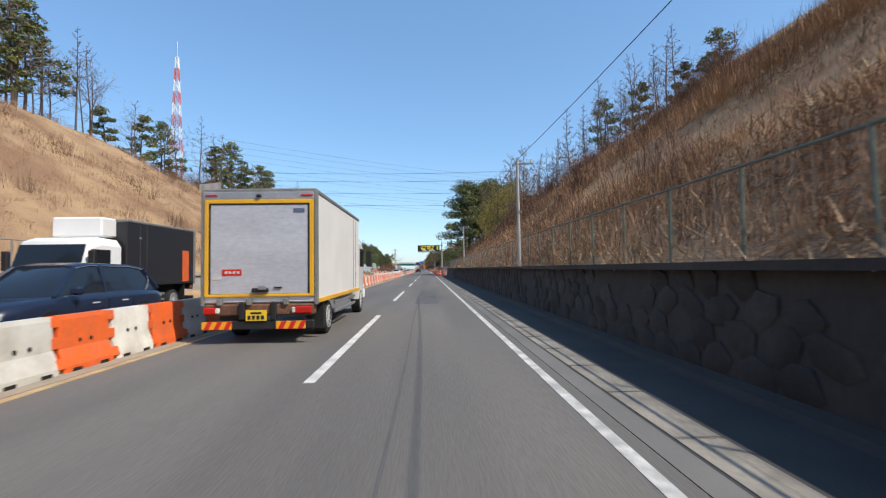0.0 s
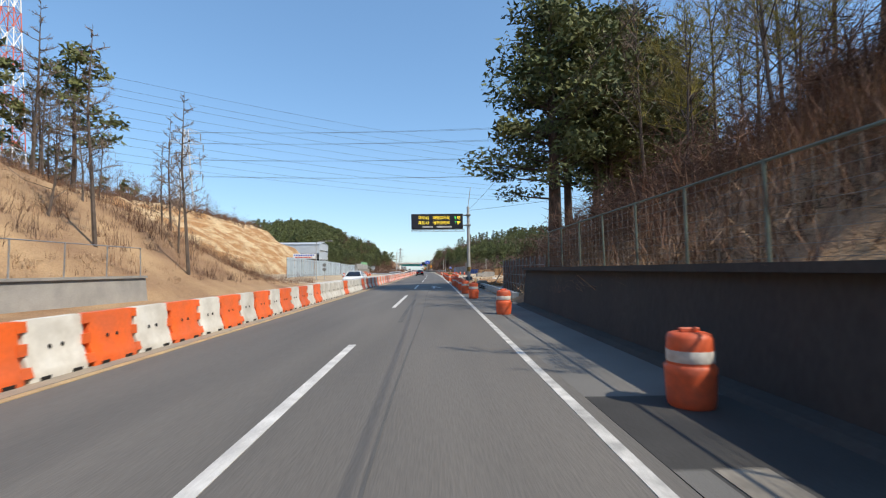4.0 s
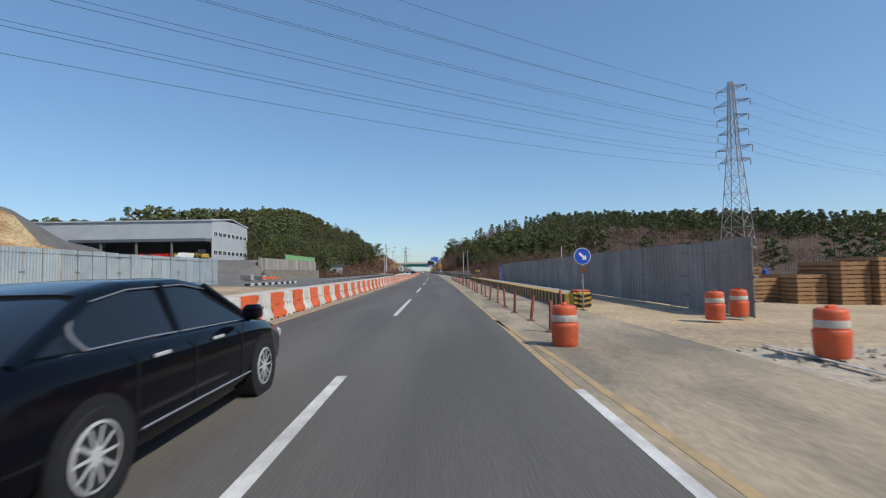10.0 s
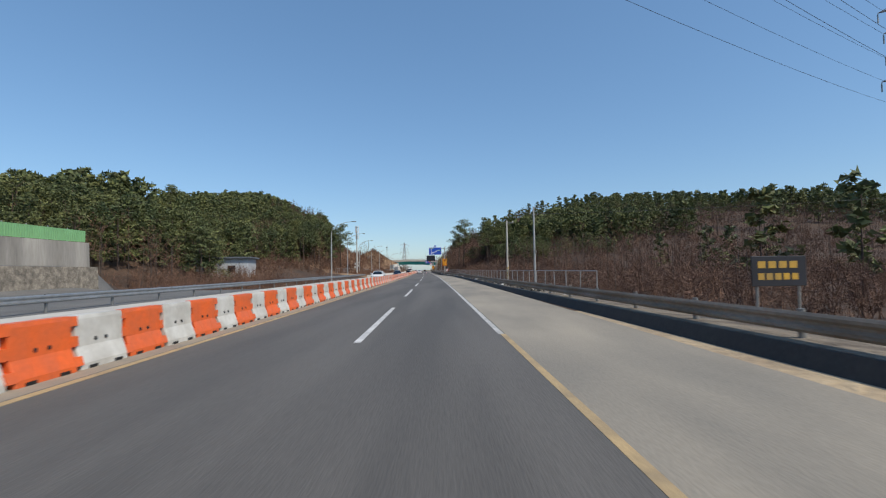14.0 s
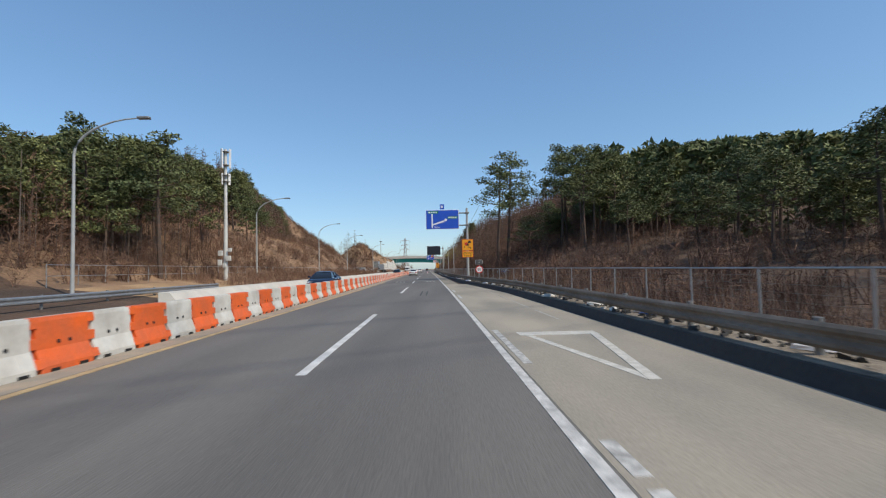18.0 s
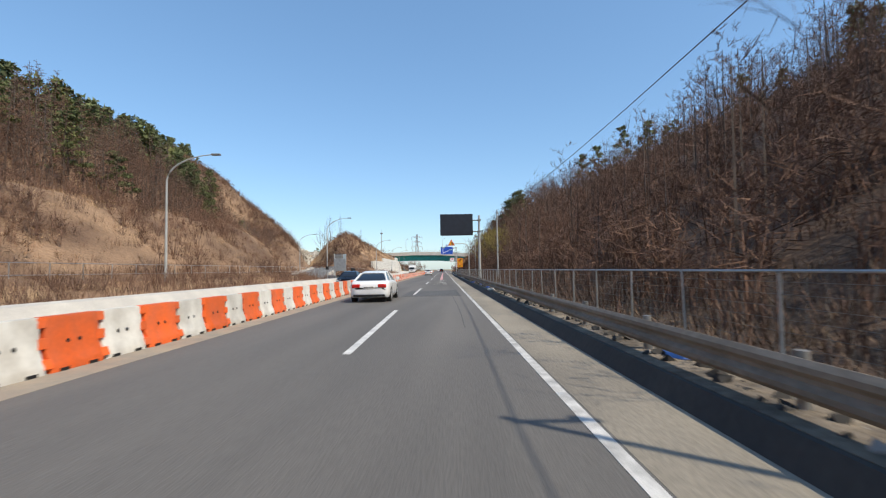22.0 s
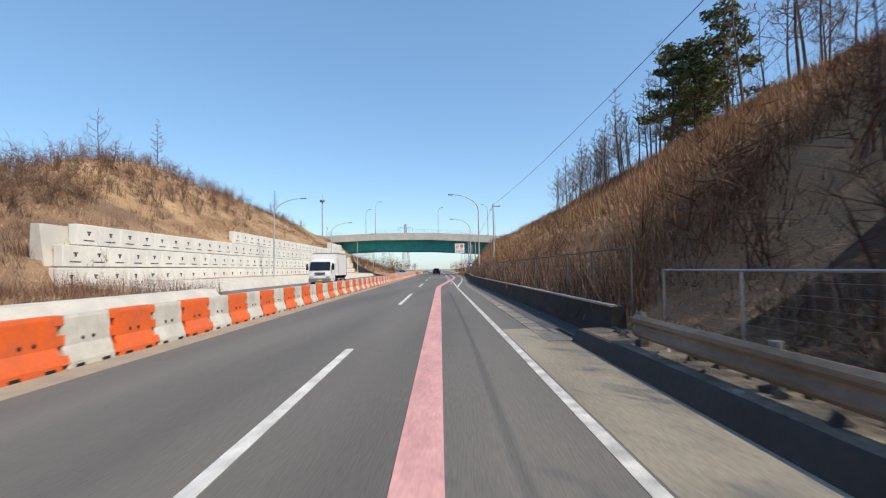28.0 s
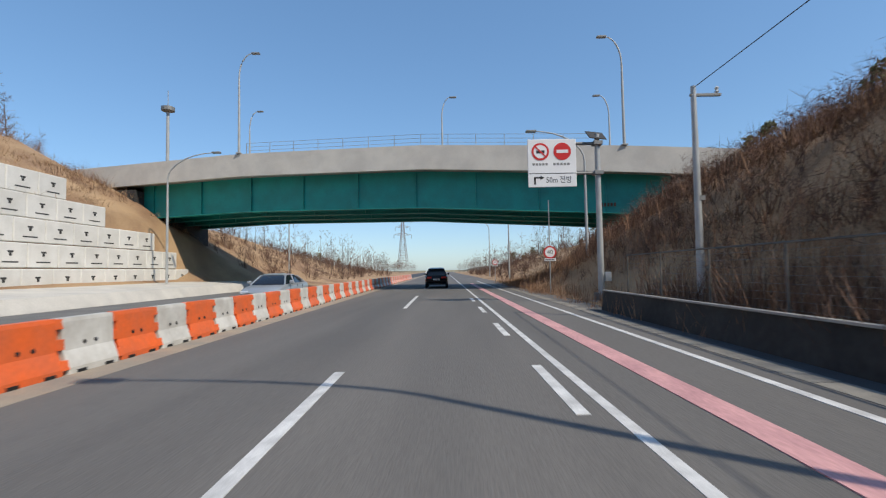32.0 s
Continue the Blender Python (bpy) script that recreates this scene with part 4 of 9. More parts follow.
for s, d in ((188.9, -15.2), (193.6, -15.3), (198.5, -16.1), (202, -15.8), (205.5, -18.7), (210.8, -21), (214, -23), (209, -22.6), (178.8, -16.3), (167.4, -16.7)):
    copy_thing(first, at(s, d, land(s, d), random.uniform(0, 360)))


POST_RED = mat("faded_post", (.3, .075, .04), .7, var=.2, scale=6, fine=20, bump=.05, other=(.16, .06, .04), rnd=.25)


def marker():
    b = thing("marker_post", "faded orange flexible marker post on a round base", "marker post", "posts along the shoulder")
    part("tube", Geo().lathe([(.045, .03), (.045, .72), (.03, .745)], 10), POST_RED, b, smooth=40)
    part("base", Geo().lathe([(.13, 0), (.13, .02), (.06, .05)], 12), RUST, b, "dirty round base", smooth=40)
    return b


first = marker()
MARKERS = [(198.3 + 2.5 * i, 4.1 + .04 * math.sin(i * 2.1)) for i in range(27)] + [(203.7, 5.8), (255.4, 5.74)]
for i, (s, d) in enumerate(MARKERS):
    m = at(s, d) @ pose(0, 0, 0, random.uniform(-7, 7), random.choice((-9, -3, 0, 2, 6)), 0)
    if i:
        copy_thing(first, m)
    else:
        first.matrix_basis = m

# ---- striped concrete blocks and grey hoarding ----
sb = thing("striped_block", "low concrete barrier block with black and yellow stripes", "barrier", "blocks along the site")
part("block", Geo().prism([(-.3, 0), (.3, 0), (.24, .5), (-.24, .5)], -.99, .99), YELLOW, sb)
g = Geo()
for k in range(3):
    y = -.66 + k * .66
    g.add([(-.304, y - .3, .0), (-.304, y + .03, .0), (-.2445, y + .28, .5), (-.2445, y - .05, .5)], [(0, 1, 2, 3)])
    g.add([(-.31, y - .3, .0), (-.31, y + .03, .0), (-.25, y + .28, .5), (-.25, y - .05, .5)], [(0, 3, 2, 1)])
part("stripes", g, BLACK, sb, "black slanting stripes")
for i in range(24):
    s = 206.2 + i * 2.0
    m = at(s, 6.62 + .02 * math.sin(i), 0, random.uniform(-.5, .5))
    if i:
        copy_thing(sb, m)
    else:
        sb.matrix_basis = m
ribbon("pipe_row", 208, 254, slab(7.0, 7.9, -.1, .42), CONCRETE, "long concrete sill behind the striped blocks", "sill", step=6)


def sheet_panel(wide, high, ribs, material, name="panel", depth=.03):
    """Ribbed sheet, x along, z up."""
    pts = []
    w = wide / ribs
    for i in range(ribs):
        x = i * w
        pts += [(x, 0), (x + w * .35, 0), (x + w * .5, depth), (x + w * .85, depth)]
    pts.append((wide, 0))
    g = Geo()
    top = [(x, y, high) for x, y in pts]
    bot = [(x, y, 0) for x, y in pts]
    n = len(pts)
    back = [(x, y + .006, h) for h in (0, high) for x, y in pts]
    g.add(bot + top, [(i, i + 1, n + i + 1, n + i) for i in range(n - 1)])
    g.add(back, [(i + 1, i, n + i, n + i + 1) for i in range(n - 1)])
    return g.mesh(name, material)


def hoarding(name, pts, wide, high, material, label, ribs=5, post=True, lean=0.0):
    """A fence of ribbed sheets between points (s, d)."""
    root = thing(name, label, "fence")
    me = sheet_panel(wide - .015, high, ribs, material)
    rail = Geo()
    clip_m = Geo().cbox(-.2, .2, -.05, .08, -.035, .035, .008).mesh("clip", STEEL_DULL)
    for (s0, d0), (s1, d1) in zip(pts, pts[1:]):
        a, b = Vector(road(s0, d0, 0)), Vector(road(s1, d1, 0))
        n = max(1, int((b - a).length / wide))
        ang = math.degrees(math.atan2(b.y - a.y, b.x - a.x))
        for i in range(n):
            p = a.lerp(b, i / n)
            sm, dm = s0 + (s1 - s0) * i / n, d0 + (d1 - d0) * i / n
            z = land(sm, dm) + random.uniform(-.02, .05)
            o = part("panel", me, None, root)
            o.matrix_basis = pose(p.x, p.y, z, random.uniform(-.6, .6), 0, ang)
            if post and i % 2 == 0:
                rail.tube([(p.x, p.y, z - .2), (p.x, p.y, z + high + .02)], .03, 6)
            if i % 3 == 0:
                for h in (.5, high * .5, high - .35):
                    clip = part("clip", clip_m, None, root, "dark steel clip")
                    clip.matrix_basis = pose(p.x, p.y, z + h, 0, 0, ang)
        for h in (.4, high - .4):
            rail.tube([(a.x, a.y, land(s0, d0) + h), (b.x, b.y, land(s1, d1) + h)], .024, 5)
    part("frame", rail, STEEL_DULL, root, "steel posts and rails")
    return root


hoarding("hoarding", [(201.5, 11.2), (256, 11.3)], 1.25, 2.5, ZINC_GREY, "tall grey ribbed sheet hoarding beside the site", 4)
hoarding("hoarding", [(148, -22.2), (201.5, -23.8)], 1.6, 3.3, ZINC, "pale blue-grey zinc sheet hoarding", 6)
hoarding("hoarding", [(213.2, -25.8), (248.4, -27.1)], 1.6, 3.3, ZINC, "pale blue-grey zinc sheet hoarding", 6)
hoarding("hoarding", [(256.5, 11.0), (257.5, 15)], 1.0, 2.2, BLUE_TARP, "blue sheet hoarding at the site's corner", 4)
hoarding("hoarding", [(266, 15), (258, 21)], 1.2, 1.7, BLUE_TARP, "blue sheet fence behind the hoarding", 4)

# ---- formwork and low wall at the end of the cutting ----
fw = thing("formwork_wall", "dark brown shuttering boards braced with steel tubes", "formwork")
part("boards", Geo().cbox(-.06, .06, -7.5, 7.5, -.6, 2.1, .02), RUST, fw)
g = Geo()
for y in np.arange(-7.3, 7.4, 1.2):
    g.cbox(-.13, -.06, y - .05, y + .05, -.6, 2.2, .01)
for z in (-.1, .5, 1.1, 1.7):
    g.tube([(-.16, -7.5, z), (-.16, 7.5, z)], .03, 6)
part("walings", g, STEEL_DULL, fw)
g = Geo()
for y in (-5, 0, 5):
    g.tube([(-.2, y, 1.9), (-1.3, y + 1.6, -.3)], .035, 6)
part("brace", g, STEEL_DULL, fw)
put(fw, 103.5, 7.35, 0, 0)
ribbon("low_wall", 96, 113, slab(5.55, 5.85, -.4, .28), CONCRETE_PALE, "low new concrete wall beside a trench", "wall", step=4)


# ---- site clutter ----
def pallet_stack(s, d, w, l, n, rot=0.0):
    root = thing("timber_stack", "stack of brown timber boards on the building site", "timber stack", "stacks on the yard")
    for i in range(n):
        part("layer", Geo().cbox(-w / 2, w / 2, -l / 2, l / 2, i * .2, i * .2 + .16, .015), WOOD, root)
        g = Geo()
        for x in (-w * .4, 0, w * .4):
            g.box(x - .05, x + .05, -l / 2, l / 2, i * .2 + .16, i * .2 + .2)
        part("bearer", g, WOOD, root)
    return put(root, s, d, land(s, d), rot)


for s, d, n in ((211, 17.4, 6), (210, 19.0, 7), (209.5, 20.6, 10), (209.2, 22.2, 11), (213.5, 18.4, 9), (212.6, 20.8, 5), (215, 16.6, 8)):
    pallet_stack(s, d, 1.5, 2.4, n, random.uniform(-6, 6))


def heap(name, s, d, r, h, material, label, category, seed=0, n=14):
    """An uneven heap or crumpled sheet."""
    g = Geo()
    rings = []
    for k in range(6):
        q = k / 5
        rings.append([(math.cos(a) * r * (1 - q * .9) * (1 + .28 * noise.noise(Vector((math.cos(a) * 1.7 + seed, math.sin(a) * 1.7, q * 2)))),
                       math.sin(a) * r * .8 * (1 - q * .9) * (1 + .28 * noise.noise(Vector((math.cos(a) * 1.7, math.sin(a) * 1.7 + seed, q * 2)))),
                       h * q * (.7 + .5 * noise.noise(Vector((math.cos(a) * 2, math.sin(a) * 2, seed + q))))) for a in (2 * math.pi * j / n for j in range(n))])
    g.loft(rings)
    return put(solid(name, g, material, label, category, smooth=35), s, d, land(s, d) - .05)


heap("tarpaulin", 201, 24.5, 1.6, 1.2, OFFWHITE, "crumpled white tarpaulin over site goods", "tarpaulin", 1)
heap("tarpaulin", 199.5, 26.6, 1.4, .6, OFFWHITE, "crumpled white sheeting on the ground", "tarpaulin", 2)
heap("tarpaulin", 198, 28.8, 1.5, .5, OFFWHITE, "crumpled white sheeting on the ground", "tarpaulin", 3)
heap("tarpaulin", 214.5, 21, 1.2, 2.2, BLUE_TARP, "blue tarpaulin over stacked goods", "tarpaulin", 4)
heap("tarpaulin", 208, 26, 2.0, 1.3, ZINC, "stack of grey-blue sheets on the yard", "sheets", 5)
heap("tarpaulin", 112.6, 7.9, .8, .35, BLUE_TARP, "crumpled dark blue tarpaulin on soil", "tarpaulin", 6)
heap("earth_mound", 170, 20.5, 3.2, 1.5, GRAVEL, "heap of rubble and stones", "rubble", 7)
heap("earth_mound", 119.5, 6.6, 1.1, .45, SOIL, "small heap of dug soil beside a trench", "soil heap", 8)
heap("earth_mound", 184.5, 9.6, 2.2, .25, SOIL_PALE, "low spread of soil", "soil heap", 9)
heap("earth_mound", 190, 30, 14, .9, SOIL, "long low bank of orange soil", "soil heap", 10)
heap("earth_mound", 205, 45, 20, 1.1, SOIL, "long low bank of orange soil", "soil heap", 11)
for s, d, a, b, h in ((163.5, 10.7, .7, 1.2, .95), (164.2, 12.4, 1.1, 1.3, 1.0), (116.9, 6.1, .45, .5, .62), (168, 13.6, .5, .5, .5)):
    t = thing("concrete_box", "grey precast concrete box lying on the yard", "precast box", "boxes on the yard")
    part("shell", Geo().cbox(-a, a, -b / 2, b / 2, 0, h, .03), CONCRETE, t)
    part("lid", Geo().cbox(-a * .9, a * .9, -b * .45, b * .45, h, h + .06, .015), STEEL_DULL, t, "dark steel lid")
    put(t, s, d, land(s, d), random.uniform(-15, 15))
ribbon("site_kerb", 141.5, 151.3, slab(6.5, 6.72, -.1, .22), CONCRETE, "loose line of concrete kerb", "kerb", step=5)
for i in range(18):
    b = solid("timber_stake", Geo().cbox(-.06, .06, 0, random.uniform(1.0, 1.7), -.03, .03, .01), WOOD, "pale scrap board leaning in a loose pile", "board", "scrap boards")
    x, y, _ = road(114.6 + random.uniform(-.9, .9), 11.0 + random.uniform(-1.1, 1.1))
    b.matrix_basis = pose(x, y, land(114.6, 11) + random.uniform(.05, .3), random.uniform(10, 50), random.uniform(-20, 20), random.uniform(-60, 30))
# steel plates and a spoil bank along the trench
for s, d, a, b in ((112.6, 6.0, .8, 1.1), (114.6, 5.75, .6, 1.3), (119.0, 6.3, .7, .9), (121.6, 6.6, .9, 1.3)):
    put(solid("steel_plate", Geo().cbox(-a, a, -b, b, -.02, .025, .008), STEEL_DULL, "dark steel plate laid over the trench", "plate", "plates by the trench"), s, d, -.03, random.uniform(-9, 9))
for i in range(13):
    b = solid("plank", Geo().cbox(-.08, .08, -1.3, 1.3, 0, .05, .01), (WOOD, WOOD, RUST)[i % 3], "weathered plank lying across a trench", "plank", "planks by the trench")
    put(b, 116.4 + random.uniform(-1.6, 1.6), 6.1 + random.uniform(-.3, .9), .0 + i * .012, random.uniform(60, 120))
for s, d in ((110.3, 6.9), (111.2, 6.4), (112.0, 6.2)):
    put(solid("pipe", Geo().tube([(-1.6, 0, .1), (1.6, .3, .1)], .07, 10), STEEL, "grey plastic pipe lying on soil", "pipe", "pipes by the trench", smooth=40), s, d, land(s, d))
heap("litter_heap", 148, 14.2, .32, .5, RED, "crumpled red plastic sack on the soil", "sack", 21)
heap("litter_heap", 145.8, 11.1, .4, .42, OFFWHITE, "crumpled white sack on the soil", "sack", 22)
heap("litter_heap", 160.5, 15.5, .5, .4, OFFWHITE, "crumpled white sheeting on the soil", "sack", 23)
t = thing("bucket", "grey plastic bucket standing on the soil", "bucket")
part("shell", Geo().lathe([(.16, 0), (.21, .36), (.225, .36), (.225, .4), (.19, .4), (.15, .05)], 16), OFFWHITE, t, smooth=40)
part("handle", Geo().tube([(.22 * math.cos(a), 0, .38 + .16 * math.sin(a)) for a in np.linspace(0, math.pi, 9)], .008, 5), STEEL, t)
put(t, 137, 7.6, land(137, 7.6))
for s, d, r_ in ((135.2, 6.1, 12), (134.3, 6.7, -8), (133.4, 6.0, 30)):
    put(solid("loose_kerb", Geo().cbox(-.09, .09, -.85, .85, 0, .18, .02), CONCRETE, "loose concrete kerbstone lying on the soil", "kerbstone", "loose kerbstones"), s, d, land(s, d) - .02, r_)
for i in range(7):
    put(solid("pipe", Geo().tube([(0, -2.2, .06), (.06 * math.sin(i), 0, .07), (.1, 2.2, .05)], .045, 8), RUBBER, "black plastic pipe lying beside the trench", "pipe", "black pipes by the trench", smooth=40), 111.5 + random.uniform(-.8, .8), 5.15 + i * .12, .02 + (i % 2) * .05, random.uniform(-5, 5))
# arrow board at the head of the striped blocks
ab = thing("arrow_sign", "round blue arrow sign on a steel post", "road sign")
part("post", Geo().tube([(0, 0, 0), (0, 0, 2.1)], .03, 8), STEEL, ab)
part("disc", Geo().tube([(0, -.035, 1.95), (0, -.055, 1.95)], .29, 24), BLUE_SIGN, ab)
part("rim", Geo().tube([(0, -.03, 1.95), (0, -.05, 1.95)], .31, 24), WHITE, ab)
g = Geo()
M45 = pose(0, -.062, 1.95, 0, 135, 0)
g.box(-.04, .04, 0, .004, -.16, .08, M45)
g.add([(-.12, 0, .06), (.12, 0, .06), (0, 0, .2), (-.12, .004, .06), (.12, .004, .06), (0, .004, .2)], [(0, 1, 2), (5, 4, 3), (0, 2, 5, 3), (1, 4, 5, 2), (0, 3, 4, 1)], M45)
part("arrow", g, WHITE, ab)
part("lamp_disc", Geo().tube([(0, -.035, 1.45), (0, -.06, 1.45)], .13, 16), RUST, ab)
put(ab, 204.2, 6.75)
yb = thing("crash_cushion", "yellow and black crash cushion with a chevron", "crash cushion")
part("body", Geo().cbox(-.34, .34, -.3, .3, .05, .62, .05), YELLOW, yb)
g = Geo()
for z in (.12, .3, .48):
    g.add([(-.33, -.304, z), (0, -.304, z - .07), (.33, -.304, z), (.33, -.304, z + .09), (0, -.304, z + .02), (-.33, -.304, z + .09)], [(0, 1, 4, 5), (1, 2, 3, 4)])
part("chevrons", g, BLACK, yb)
part("top", Geo().cbox(-.3, .3, -.26, .26, .62, .7, .03), ORANGE_DRUM, yb)
put(yb, 204.6, 6.75)

# ---- overpass ----
def over(x, y, z):
    """Place on the overpass: x across the main road, y along it, with the bridge's skew."""
    return road(673.2 - .19 * x + y, x, z)


def over_z(x):
    """How the deck arches."""
    return float(np.interp(x, [-45, -27, -14.5, 0, 14, 22, 45], [0.9, 1.25, 1.55, 1.25, .25, -.55, -1.6]))


def over_strip(name, x0, x1, prof, material, parent, label=""):
    g = Geo()
    g.loft([[over(x, y, z + over_z(x)) for y, z in prof] for x in np.linspace(x0, x1, 30)])
    return part(name, g, material, parent, label)


op = thing("overpass", "concrete road bridge on green steel girders", "bridge")
over_strip("deck", -42, 40, [(.3, 7.75), (11.7, 7.75), (11.7, 8.05), (.3, 8.05)], CONCRETE, op)
over_strip("parapet", -42, 22.3, [(0, 7.65), (.35, 7.65), (.3, 9.45), (.05, 9.45)], CONCRETE_PALE, op, "pale weathered concrete parapet")
over_strip("parapet", -42, 40, [(11.65, 7.65), (12, 7.65), (11.95, 9.45), (11.7, 9.45)], CONCRETE_PALE, op, "pale weathered concrete parapet")
for y in (1.3, 4.4, 7.6, 10.7):
    over_strip("girder", -24, 17.2, [(y - .05, 5.0), (y + .05, 5.0), (y + .05, 7.75), (y - .05, 7.75)], GREEN_STEEL, op, "green painted steel girder")
    over_strip("bottom_flange", -24, 17.2, [(y - .3, 4.94), (y + .3, 4.94), (y + .3, 5.0), (y - .3, 5.0)], GREEN_STEEL, op)
    for x in np.arange(-23, 17, 4.5):
        g = Geo()
        g.loft([[over(x + a, y + b, z + over_z(x)) for a, b in ((-.02, -.22), (.02, -.22), (.02, -.05), (-.02, -.05))] for z in (5.0, 7.75)])
        part("stiffener", g, GREEN_STEEL, op)
for x in (-25, 19.5):
    g = Geo()
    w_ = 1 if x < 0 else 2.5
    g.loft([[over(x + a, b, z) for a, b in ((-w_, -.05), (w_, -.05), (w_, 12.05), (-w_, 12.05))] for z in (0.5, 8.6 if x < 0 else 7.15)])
    # left abutment takes the dark concrete to paint the shade under the deck
    part("abutment", g, CONCRETE_DARK if x < 0 else CONCRETE, op, "concrete abutment, the left one in a shade-dark tone")
g = Geo()
for x in np.arange(-14, 12, 2.0):
    p = over(x, .2, 9.4 + over_z(x))
    g.tube([p, (p[0], p[1], p[2] + .9)], .025, 5)
for h in (.3, .6, .9):
    g.tube([(lambda p: (p[0], p[1], p[2] + h))(over(x, .2, 9.4 + over_z(x))) for x in np.arange(-14, 12.1, 2)], .015, 4)
part("railing", g, STEEL, op, "thin steel railing")
# drain stain bars of a small plate that cannot be read
g = Geo()
for i in range(6):
    g.loft([[over(12.4 + i * .22 + a, 1.2 + b, z) for a, b in ((0, 0), (.14, 0), (.14, .02), (0, .02))] for z in (5.75, 6.0)])
part("lettering_bars", g, RUST, op, "dark red unreadable lettering")


# ---- lamps and poles ----
def street_lamp(h=10.6, arm=3.2, side=-1, label="grey street lamp with a curved arm", head=True, base=.5, name="street_lamp"):
    t = thing(name, label, "street lamp", "street lamps")
    g = Geo().tube([(0, 0, 0), (0, 0, h * .5), (0, 0, h - 2.0)], [.1, .085, .065], 10)
    part("pole", g, POLE_GREY, t, smooth=50)
    pts = [(side * arm * (1 - math.cos(a)), 0, h - 2.0 + 1.75 * math.sin(a) + .12 * a) for a in np.linspace(0, math.pi / 2, 9)]
    part("arm", Geo().tube(pts, [.06] * 5 + [.05, .045, .04, .035], 8), POLE_GREY, t, smooth=60)
    if head:
        x, z = pts[-1][0], pts[-1][2]
        part("lamp_head", Geo().cbox(min(x, x + side * .65), max(x, x + side * .65), -.14, .14, z - .06, z + .07, .03), STEEL_DULL, t, "dark lamp head")
    part("foot", Geo().cbox(-.2, .2, -.2, .2, 0, .1, .02), CONCRETE, t)
    return t


def lamp_at(s, d, z, h, arm, side, **k):
    return put(street_lamp(h, arm, side, **k), s, d, z)


lamp_at(369.8, -16.9, .4, 9.5, 3.3, 1)
lamp_at(400.5, -18.6, .7, 9.6, 3.3, 1)
lamp_at(340, -14.4, -.1, 9.6, 3.3, 1)
lamp_at(432, -18.6, .7, 9.6, 3.3, 1)
lamp_at(462, -18.6, .7, 9.6, 3.3, 1)
lamp_at(503, -17, .5, 9.6, 3.3, 1)
lamp_at(541.2, -33.2, 1.6, 9.0, 3.3, 1)
lamp_at(555.8, -16.6, .2, 9.6, 3.3, 1)
lamp_at(614, -18.7, .6, 10.0, 3.3, 1)
lamp_at(644, -18.6, .6, 10.0, 3.3, 1)
lamp_at(673.8, -18.9, .6, 10.0, 3.3, 1)
lamp_at(612.8, 6.55, .0, 10.6, 3.0, -1)
lamp_at(640.5, 7.4, .0, 10.6, 3.0, -1)
lamp_at(668.5, 10.5, .6, 9.6, 3.0, -1)
lamp_at(696, 9.5, .2, 10.6, 3.0, -1)
lamp_at(725, 10, .2, 10.6, 3.0, -1)
lamp_at(700, -18.6, .6, 10.0, 3.0, 1)
for x, h, sd in ((-14.6, 8.2, 1), (13.9, 7.6, -1)):
    t = street_lamp(h, 1.0, sd, label="slender grey lamp on the bridge parapet")
    t.matrix_basis = Matrix.Translation(over(x, .1, 9.45 + over_z(x))) @ pose(0, 0, 0, 0, 0, turn(673))
for x, h, sd in ((1.6, 8.0, 1), (-19, 8, 1), (17, 8, -1)):
    t = street_lamp(h, .8, sd, label="slender grey lamp on the bridge parapet")
    t.matrix_basis = Matrix.Translation(over(x, 11.8, 9.45 + over_z(x))) @ pose(0, 0, 0, 0, 0, turn(673))
t = thing("mast", "tall lattice-topped mast behind the bridge", "mast")
part("pole", Geo().tube([(0, 0, 0), (0, 0, 22)], [.28, .18], 10), POLE_GREY, t)
part("platform", Geo().lathe([(.3, 21.6), (.8, 21.8), (.8, 22.3), (.4, 22.4)], 12), STEEL_DULL, t)
part("aerial", Geo().tube([(0, 0, 22.3), (0, 0, 24.5)], .05, 6), STEEL, t)
put(t, 699, -34, 1)


def utility_pole(s, d, h, r=.16, material=CONCRETE_PALE, arms=2, label="pale concrete power pole with cross arms", z=None):
    t = thing("utility_pole", label, "power pole", "power poles")
    part("pole", Geo().tube([(0, 0, 0), (0, 0, h)], [r, r * .62], 12), material, t, smooth=50)
    for k in range(arms):
        z0 = h - .25 - k * .8
        part("cross_arm", Geo().cbox(-.1, .75, -.04, .04, z0 - .04, z0 + .04, .01), STEEL_DULL, t)
        part("insulator", Geo().lathe([(.03, 0), (.06, .05), (.03, .1), (.06, .15), (.02, .2)], 8), OFFWHITE, t).location = (.65, 0, z0 + .04)
    part("step_bolts", Geo().tube([(r * .8, 0, h * .5), (r * .8, 0, h * .52)], .12, 5), STEEL_DULL, t)
    return put(t, s, d, land(s, d) - .2 if z is None else z)


utility_pole(315.1, 9.67, 7.3, .125, arms=1, z=-.6)
utility_pole(303, 9.9, 7.5, .1, POLE_GREY, 0, "thin grey pole in the field")
g = Geo()
for i in range(5):
    g.add([(math.cos(a) * .13, math.sin(a) * .13, z + .2 * math.sin(a * 1)) for z in (1.15 + i * .28, 1.29 + i * .28) for a in np.linspace(0, 2 * math.pi, 10)], [(j, j + 1, 10 + j + 1, 10 + j) for j in range(9)])
for s, d, zz in ((315.1, 9.67, -.6), (390.2, -17.8, .3)):
    put(solid("warning_wrap", g, YELLOW, "yellow and black warning bands round a pole", "warning band"), s, d, zz)
utility_pole(57.6, 6.1, 5.3, .09, POLE_GREY, 1, "thin grey pole on the stone wall", z=1.45)
utility_pole(21.6, 5.85, 5.2, .09, POLE_GREY, 1, "thin grey pole on the stone wall", z=1.45)
